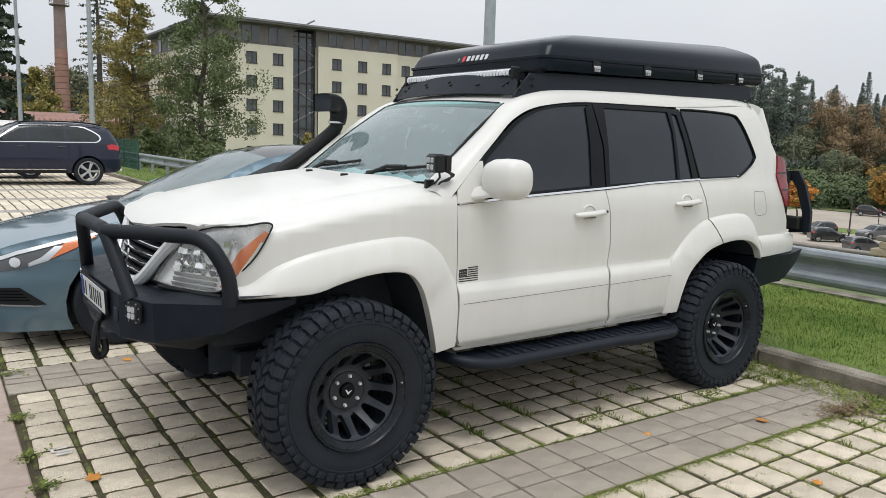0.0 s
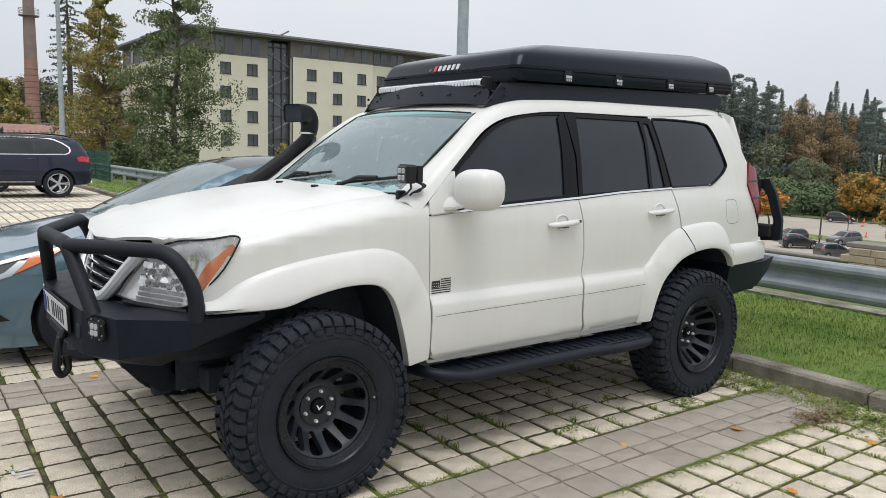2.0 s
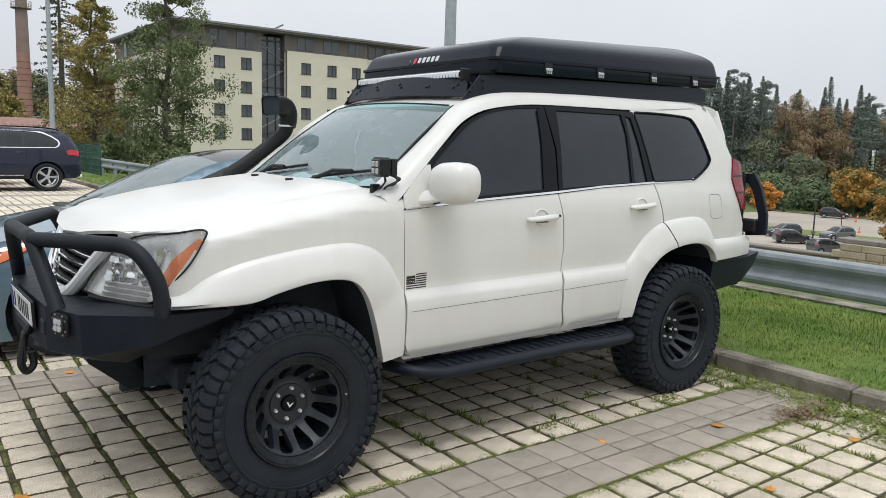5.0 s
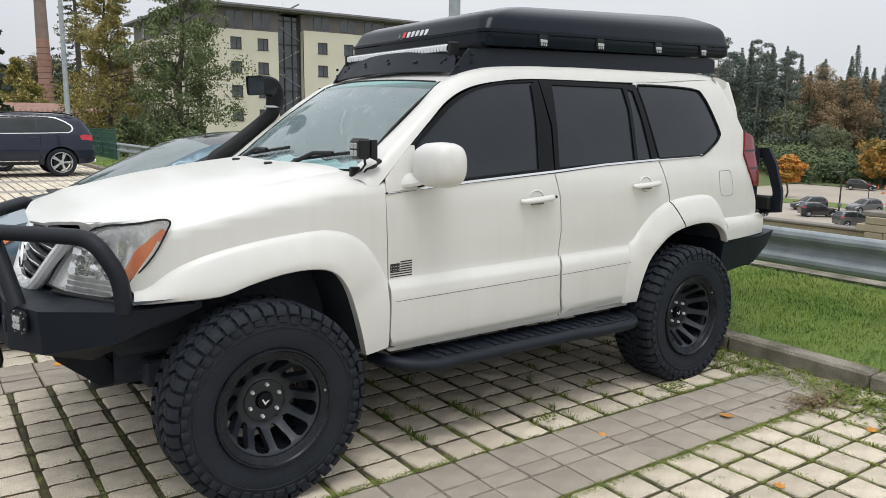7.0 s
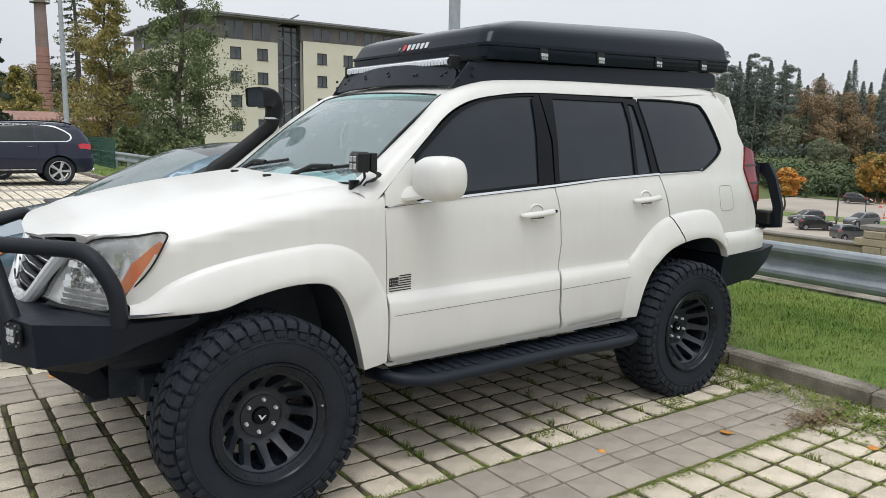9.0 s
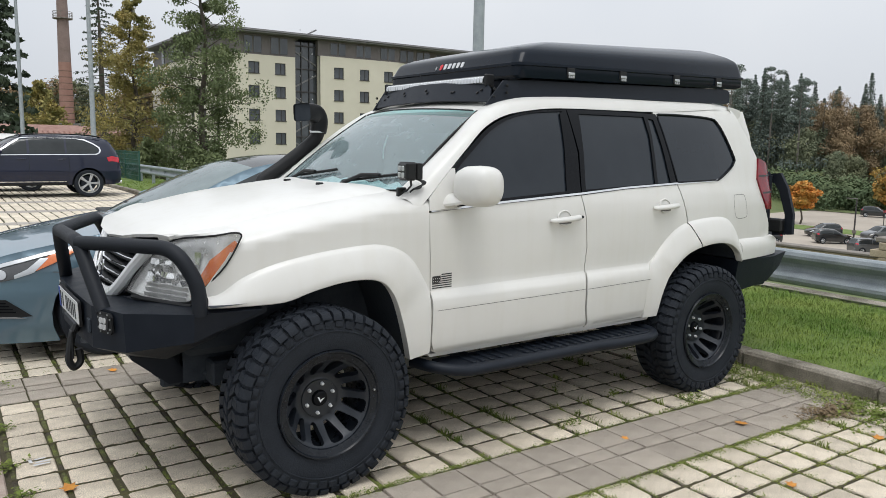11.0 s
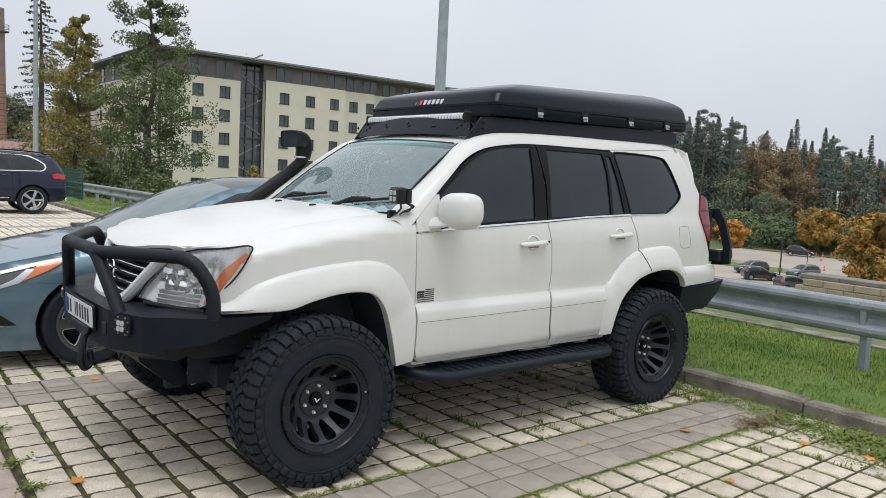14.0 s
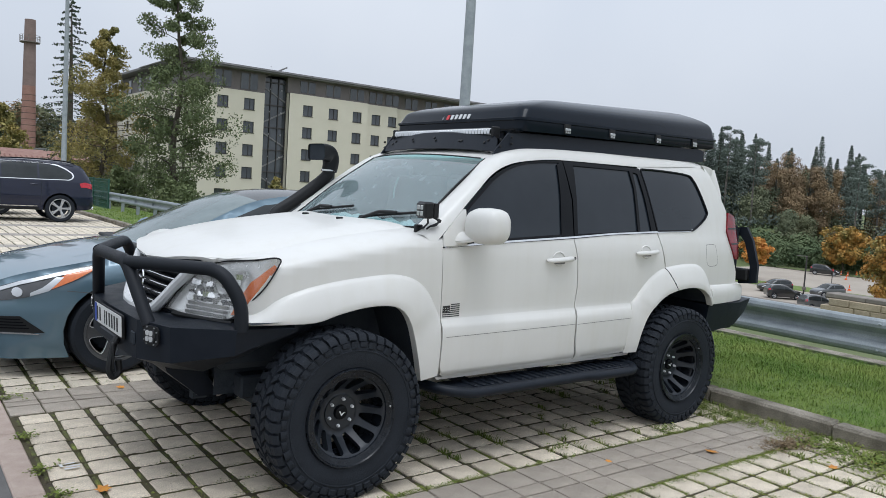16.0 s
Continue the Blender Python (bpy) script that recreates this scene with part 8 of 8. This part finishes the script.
# the round autumn trees of the lower car park
broad_tree("maple", "small round orange maple in the lower car park", *low_at(61.5, 31.8), LOW, 6.24, 1.75, leaf_fire, 51, 8112, 0.171, low=0.42, ball=True)
broad_tree("maple", "round orange and green maple in the lower car park", *low_at(79.4, 32.2), LOW, 8.13, 3.2, leaf_gold, 52, 10140, 0.251, low=0.25, ball=True)
broad_tree("maple", "large orange and green maple by the stone wall", *low_at(46.4, 14.0), LOW, 9.29, 2.70, leaf_gold, 53, 13260, 0.185, low=0.12, ball=True)
broad_tree("maple", "bright red-orange maple behind the stone wall", *low_at(49.5, 13.2), LOW, 9.58, 2.45, leaf_fire, 54, 10140, 0.185, low=0.2, ball=True)
broad_tree("maple", "large orange and green maple by the stone wall", *low_at(47.6, 9.6), LOW, 8.71, 3.09, leaf_fire, 55, 10140, 0.212, low=0.15, ball=True)

# hedge before the woods
hm = Mesh()
_rh = random.Random(77)
for k in range(500):
    f = ((k % 250) - 100) / 150
    x, y = 79 + 16 * f + _rh.gauss(0, 1.2) + 4.5 * (k // 250), 44 - 46 * f + _rh.gauss(0, 1.2) + 3.0 * (k // 250)
    leaf_cloud(hm, (*low_at(x, y), LOW + 2.2 + _rh.uniform(-1.0, 1.8) + (2.2 * _rh.random() if f < 0.05 else 0.0)), (2.8, 2.8, 2.4 + 0.8 * (k // 250)), 220, 0.27, _rh, 0.0, 1.7)
tagged(part("hedge", hm, leaf_hedge, None, angle=180), "dense green hedge along the edge of the woods", "hedge", kind="stuff")


# the woods on the rise: one object of many trees
def woods(name, label, spots, seed):
    rnd = random.Random(seed)
    dark, warm, olive, stems, pale = Mesh(), Mesh(), Mesh(), Mesh(), Mesh()
    for x, y, z, h, kind, hidden in spots:
        dx = rnd.gauss(0, 0.3)
        (pale if kind == "pine" else stems).tube([(x, y, z - 1), (x + dx * 0.5, y, z + h * 0.45), (x + dx, y, z + h * 0.93)], [0.24, 0.18, 0.05], 5, caps=False)
        # trees further back show their tops alone
        from_f = 0.48 if hidden else 0.12
        if kind == "spruce":
            wide = rnd.uniform(3.0, 4.2)
            for k in range(36):
                f = 0.12 + 0.88 * k / 36
                if f < from_f:
                    continue
                rr = wide * (1 - f) ** 0.85 * rnd.uniform(0.75, 1.15) + 0.14
                leaf_cloud(dark, (x + dx * f, y, z + h * f), (rr, rr, 0.24), int(34 + 74 * (1 - f)), 0.23, rnd, 0.30 * rr, 1.6)
        elif kind == "pine":
            for k in range(15):
                f = 0.50 + 0.49 * k / 15
                rr = 3.3 * math.sqrt(max(0.04, 1 - ((f - 0.70) / 0.33) ** 2))
                a = rnd.uniform(0, 6.3)
                leaf_cloud(dark, (x + dx * f + math.cos(a) * rr * 0.55, y + math.sin(a) * rr * 0.55, z + h * f), (rr * 0.62, rr * 0.62, 0.55), 150, 0.21, rnd, 0.0, 1.7)
        else:
            m = warm if kind == "rust" else olive
            for k in range(24):
                f = 0.16 + 0.82 * k / 24
                if f < from_f:
                    continue
                rr = 2.6 * math.sqrt(max(0.06, 1 - ((f - 0.55) / 0.47) ** 2)) * min(1.5, h / 11)
                a = rnd.uniform(0, 6.3)
                leaf_cloud(m, (x + math.cos(a) * rr * 0.65, y + math.sin(a) * rr * 0.65, z + h * f), (1.8, 1.8, 1.25), 185, 0.20, rnd, 0.0, 1.8)
        if not hidden:
            leaf_cloud(olive if rnd.random() < 0.7 else dark, (x + rnd.gauss(0, 1.5), y + rnd.gauss(0, 1.5), z + h * 0.2), (4.0, 4.0, h * 0.2), 420, 0.27, rnd, 0.0, 1.6)
    t = thing(name, label, "woods", kind="stuff")
    for nm, m, mt in (("trunks", stems, bark), ("pale_trunks", pale, pale_trunk), ("dark_crowns", dark, leaf_wood_hazed), ("autumn_crowns", warm, leaf_rust_hazed), ("green_crowns", olive, leaf_olive_hazed)):
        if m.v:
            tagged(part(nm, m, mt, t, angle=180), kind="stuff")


_rw = random.Random(13)
_spots = []
for row in range(10):
    for k in range(38):
        f = (k + _rw.random()) / 34.5
        x, y = low_at(82 + 44 * f + row * 3.0, 73 - 86 * f + row * 2.0)
        z = fall(*unlot(x, y))
        pick = _rw.random()
        if row < 3:
            kind = "olive" if pick < 0.45 else "rust" if pick < 0.70 else "pine" if pick < 0.82 else "spruce"
        elif row < 7:
            kind = "spruce" if pick < 0.66 else "pine" if pick < 0.80 else "rust" if pick < 0.92 else "olive"
        else:
            kind = "rust" if pick < (0.85 if f < 0.6 else 0.45) else "spruce"
        h = {"spruce": 24.0, "pine": 23.5, "olive": 18.0, "rust": 20.5}[kind] * _rw.uniform(0.84, 1.03) - 0.5 * row - 1.0 * f
        if row < 3 and kind in ("rust", "olive"):
            h *= (0.40, 0.55, 0.80)[row]
        _spots.append((x + _rw.gauss(0, 2.2), y + _rw.gauss(0, 2.2), z, h, kind, row > 3))
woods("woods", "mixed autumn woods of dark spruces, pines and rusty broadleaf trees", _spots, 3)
_spots = []
for k in range(34):
    f = (k + _rw.random()) / 34
    x, y = -60 + 95 * f, 128 + 8 * _rw.random() - 6 * f
    _spots.append((x, y, 0, _rw.uniform(8.5, 11.0), ("rust", "olive", "rust", "olive", "olive")[k % 5], False))
for k in range(10):
    _spots.append((-18 + 3.4 * k, 116 + _rw.uniform(-3, 3), -0.5, _rw.uniform(5.0, 6.8), "rust" if k % 2 else "olive", False))
woods("woods", "yellow and brown trees behind the chimney", _spots, 4)

# ---- the cream building ----
hotel = thing("hotel_building", "long cream building with grey attic floor and glazed stairs", "building", Matrix.Translation((30.0, 91.5, -2.6)))
HB = Vector((30.0, 91.5, -2.6))


def hbox(name, x0, x1, y0, y1, z0, z1, mat, b=0.03, par=None, label=""):
    return part(name, Mesh().box(x0 - HB.x, x1 - HB.x, y0 - HB.y, y1 - HB.y, z0 - HB.z, z1 - HB.z, b), mat, par or hotel, label)


def pierced(name, x0, x1, z0, z1, y, wins, mat):
    """A front wall with real openings."""
    m = Mesh()
    outline = [(x0 - HB.x, z0 - HB.z), (x1 - HB.x, z0 - HB.z), (x1 - HB.x, z1 - HB.z), (x0 - HB.x, z1 - HB.z)]
    holes = [[(a - HB.x, c - HB.z), (b - HB.x, c - HB.z), (b - HB.x, d - HB.z), (a - HB.x, d - HB.z)] for a, b, c, d in wins]
    m.panel(lambda u, v: (u, y - HB.y, v), outline, holes, step=3.5, lip=0.28)
    return part(name, m, mat, hotel)


ROWS = (11.2, 8.2, 5.2, 2.2, -0.8)
_win_frame = Mesh().add([], [])
for a, b, c, d in ((-0.74, 0.74, -0.74, -0.66), (-0.74, 0.74, 0.66, 0.74), (-0.74, -0.66, -0.66, 0.66), (0.66, 0.74, -0.66, 0.66), (0.08, 0.15, -0.66, 0.66)):
    _win_frame.box(a, b, 0.10, 0.20, c, d, 0.01)
_wf = _win_frame.data("window_frame", frame_dark)
_wp_ = Mesh().box(-0.68, 0.68, 0.16, 0.18, -0.68, 0.68, 0.004).data("pane", pane_dark)
_wc = Mesh().box(-0.66, 0.05, 0.20, 0.23, -0.66, 0.66, 0.004).data("curtain", curtain)
_ws = Mesh().box(-0.80, 0.80, -0.08, 0.10, -0.80, -0.735, 0.01).data("window_sill", frame_dark)
_rk = random.Random(2)


def put_window(x, y, z, turn=0):
    f = part("window", _wf, None, hotel)
    f.matrix_basis = pose(x - HB.x, y - HB.y, z - HB.z, 0, 0, turn)
    part("pane", _wp_, None, f)
    part("window_sill", _ws, None, f)
    if _rk.random() < 0.6:
        part("curtain", _wc, None, f)


_blocks = [(30.6, 41.2, 91.5, (35.5, 39.1), 12.85), (44.7, 57.2, 91.2, (47.5, 51.5, 55.4), 13.35), (57.2, 62.7, 91.8, (59.0, 61.9), 13.35), (62.7, 82.0, 92.6, (66.0, 69.8, 73.5, 77.2, 80.6), 13.35)]
for x0, x1, y, cols, ztop in _blocks:
    wins = [(c - 0.74, c + 0.74, z - 0.74, z + 0.74) for c in cols for z in ROWS]
    pierced("front_wall", x0, x1, -2.6, ztop, y, wins, cream)
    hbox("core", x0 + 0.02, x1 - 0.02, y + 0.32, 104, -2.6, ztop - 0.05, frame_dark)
    if x0 > 31:
        hbox("end_wall", x0, x0 + 0.3, y + 0.02, 103.9, -2.6, ztop, cream)
    for c in cols:
        for z in ROWS:
            put_window(c, y, z)
    hbox("attic", x0 - 0.2, x1 + 0.2, y + 0.35, 103, ztop, 15.45, attic_grey)
    for c in cols:
        for dx in (-0.6, 0.65):
            o = hbox("attic_window", c + dx - 0.5, c + dx + 0.5, y + 0.28, y + 0.36, ztop + 0.25, 15.15, pane_dark, 0.01)
            hbox("window_frame", c + dx - 0.56, c + dx - 0.50, y + 0.26, y + 0.37, ztop + 0.2, 15.2, roof_grey, 0.01)
# stair tower: dark glazing with landings, flights and mullions
hbox("stair_back", 41.2, 44.7, 93.6, 94.0, -2.6, 15.4, frame_dark)
hbox("stair_glazing", 41.3, 44.6, 92.3, 92.36, -2.6, 15.0, pane_dark, 0.01)
for k in range(6):
    z = -0.6 + 3.0 * k
    hbox("landing", 41.3, 44.6, 92.10, 92.25, z, z + 0.16, frame_dark, 0.01)
    part("stair_flight", Mesh().box(-1.9, 1.9, 0, 0.10, -0.10, 0.10, 0.01, Matrix.Translation((42.95 - HB.x, 92.20 - HB.y, z + 1.5 - HB.z)) @ pose(0, 0, 0, 0, -28 if k % 2 else 28, 0)), roof_grey, hotel)
    for dx in (0.9, 2.6):
        hbox("stair_lamp", 41.3 + dx, 41.42 + dx, 92.15, 92.25, z + 2.1, z + 2.25, white_print, 0.01)
for x in (41.25, 42.35, 43.5, 44.6):
    hbox("mullion", x - 0.05, x + 0.05, 92.12, 92.30, -2.6, 15.2, frame_dark, 0.01)
# roof plate with its layered edge
for z0, z1, o in ((15.45, 15.62, 0.9), (15.62, 15.80, 1.1), (15.80, 15.95, 0.7)):
    hbox("roof_edge", 30.2 - o, 82.5, 91.0 - o * 0.6, 106, z0, z1, roof_grey, 0.05)
# the wing that runs back from the corner
side_w = Mesh()
_sw = [(y - 0.7, y + 0.7, z - 0.74, z + 0.74) for y in (96.5, 101.5, 106.5, 111.5, 116.5) for z in ROWS]
side_w.panel(lambda u, v: (0.6, u - HB.y, v - HB.z), [(91.5, -2.6), (122, -2.6), (122, 12.85), (91.5, 12.85)], [[(a, c), (b, c), (b, d), (a, d)] for a, b, c, d in _sw], step=4, lip=0.28, flip=True)
part("wing_wall", side_w, cream, hotel)
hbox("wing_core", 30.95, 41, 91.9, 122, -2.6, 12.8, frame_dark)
hbox("wing_attic", 30.95, 41, 91.9, 122, 12.85, 15.45, attic_grey)
hbox("roof_edge", 29.4, 42, 91.0, 123, 15.5, 15.85, roof_grey, 0.05)
for y in (96.5, 101.5, 106.5, 111.5, 116.5):
    for z in ROWS:
        put_window(30.6, y, z, -90)
    hbox("attic_window", 30.85, 30.97, y - 0.6, y + 0.6, 13.1, 15.1, pane_dark, 0.01)

# ---- chimney and low brick buildings ----
chim = thing("brick_chimney", "tall round brick chimney with iron bands and a gallery", "chimney", Matrix.Translation((17.6, 118.0, -0.5)))
part("shaft", Mesh().lathe([(0.98, 0), (0.95, 6), (0.84, 13)], 28), brick_red, chim)
part("upper_shaft", Mesh().lathe([(0.84, 13), (0.80, 16), (0.70, 22.2), (0.55, 22.2), (0.55, 20)], 28), brick_sooty, chim, "sooty upper shaft")
for k in range(13):
    z = 1.5 + 0.85 * k
    rr = 0.985 - 0.0125 * z
    part("iron_band", Mesh().lathe([(rr, z), (rr + 0.04, z), (rr + 0.04, z + 0.09), (rr, z + 0.09)], 28), brick_dark, chim)
part("gallery", Mesh().lathe([(0.72, 19.0), (1.30, 19.0), (1.30, 19.12), (0.72, 19.12)], 24), coping, chim)
for z in (19.5, 19.95):
    part("gallery_rail", Mesh().lathe([(1.27, z), (1.31, z), (1.31, z + 0.05), (1.27, z + 0.05)], 24, closed=True), coping, chim)
for k in range(10):
    a = 2 * math.pi * k / 10
    part("gallery_post", Mesh().tube([(1.29 * math.cos(a), 1.29 * math.sin(a), 19.1), (1.29 * math.cos(a), 1.29 * math.sin(a), 20.0)], 0.03, 5), coping, chim)

shed = thing("brick_shed", "long low brick shed with a red tiled roof", "building", Matrix.Translation((-8, 64.5, -0.3)))
part("wall", Mesh().box(-24, 21.5, 0, 8, 0, 2.15, 0.03), brick_dark, shed)
part("gable_roof", Mesh().prism([(-0.7, 2.10), (8.7, 2.10), (8.7, 2.25), (4.0, 3.1), (-0.7, 2.25)], -24.5, 22.0, lambda u, v, h: (h, u, v)), tile_red, shed)
for k in range(118):
    part("eave_tile", Mesh().tube([(-24.3 + 0.39 * k, -0.75, 2.27), (-24.3 + 0.39 * k, 0.6, 2.53)], 0.10, 6, flat=0.6), tile_red, shed)
for k in range(9):
    part("door", Mesh().box(-22 + 4.4 * k, -19.4 + 4.4 * k, -0.05, 0.05, 0, 1.85, 0.02), frame_dark, shed)
hall = thing("factory_hall", "flat grey factory hall with a pale band under its roof", "building", Matrix.Translation((20, 108, -0.5)))
part("wall", Mesh().box(-14, 9, 0, 12, 0, 3.9, 0.05), attic_grey, hall)
part("roof", Mesh().box(-14.5, 9.5, -0.5, 12.5, 3.9, 4.2, 0.05), roof_grey, hall)
part("window_band", Mesh().box(-13, 8, -0.06, 0.04, 2.6, 3.3, 0.01), pane_dark, hall)

# ---- sandstone wall below the rail ----
sw = thing("sandstone_wall", "yellow sandstone block wall with dark stone coping", "wall", pose(18.0, 4.75, -0.46))
_wall_m = Matrix.Translation((18.0, 4.75, -0.46)) @ pose(0, 0, 0, 0, 0, -92)
sw.matrix_basis = _wall_m
part("core", Mesh().box(0.05, 14, -0.25, 0.25, -2.6, -0.08, 0.01), sandstone, sw)
_rs2 = random.Random(3)
for r in range(8):
    x = -0.1 - 0.2 * (r % 2)
    while x < 13.6:
        w = _rs2.uniform(0.35, 1.1)
        part("stone", Mesh().box(x + 0.012, x + w - 0.012, -0.28, 0.28, -0.26 - 0.185 * r, -0.088 - 0.185 * r, 0.012), sandstone, sw)
        x += w
for k in range(14):
    part("coping_stone", Mesh().box(-0.2 + k, 0.79 + k, -0.24, 0.34, -0.08, 0.04, 0.02), coping, sw)

edge_wall = thing("edge_wall", "low worn sandstone edging below the guard rail", "wall", pose(18.2, 4.9, -0.9))
part("wall_body", Mesh().box(-0.15, 0.15, 0.0, 9.0, -1.0, -0.07, 0.02), sandstone, edge_wall)
part("wall_cap", Mesh().box(-0.2, 0.2, 0.0, 9.0, -0.07, 0.0, 0.015), coping, edge_wall)

# ---- cones, lamp and sign in the lower car park ----
_cone = Mesh().lathe([(0.001, 0.78), (0.03, 0.78), (0.17, 0.04)], 14)
_cone_b = Mesh().box(-0.22, 0.22, -0.22, 0.22, 0, 0.05, 0.01)
_cone_s = Mesh().lathe([(0.083, 0.48), (0.125, 0.28)], 14)
_c0 = None
for x, y in ((78.3, 31.8), (77.8, 30.9), (80.4, 31.2), (62.9, 24.1), (73.2, 29.0)):
    if _c0 is None:
        _c0 = thing("traffic_cone", "orange traffic cone with a white band", "cone", pose(*low_at(x, y), LOW), group="traffic cones")
        part("cone", _cone, cone_orange, _c0)
        part("foot", _cone_b, cone_orange, _c0)
        part("band", _cone_s.moved(Matrix.Scale(1.02, 4, (1, 0, 0))), white_print, _c0)
    else:
        copy_thing(_c0, pose(*low_at(x, y), LOW))
lp = thing("car_park_lamp", "slim dark lamp with a flat head in the lower car park", "lamp post", pose(*low_at(54.7, 23.8), LOW))
part("pole", Mesh().lathe([(0.10, 0), (0.08, 4.8), (0.001, 4.8)], 10), frame_dark, lp)
part("lamp_head", Mesh().box(-0.08, 0.08, -0.1, 1.25, 4.75, 4.83, 0.03), attic_grey, lp)
part("sign_box", Mesh().box(-0.15, 0.15, -0.2, 0.2, 0.6, 1.0, 0.02), coping, lp)
sg = thing("sign_post", "slim dark post with a small red sign at the parking row", "sign", pose(*low_at(66.0, 27.0), LOW))
part("pole", Mesh().lathe([(0.06, 0), (0.06, 2.4), (0.001, 2.4)], 8), frame_dark, sg)
part("sign_plate", Mesh().box(-0.04, 0.0, -0.11, 0.11, 1.95, 2.35, 0.01), red_print, sg)
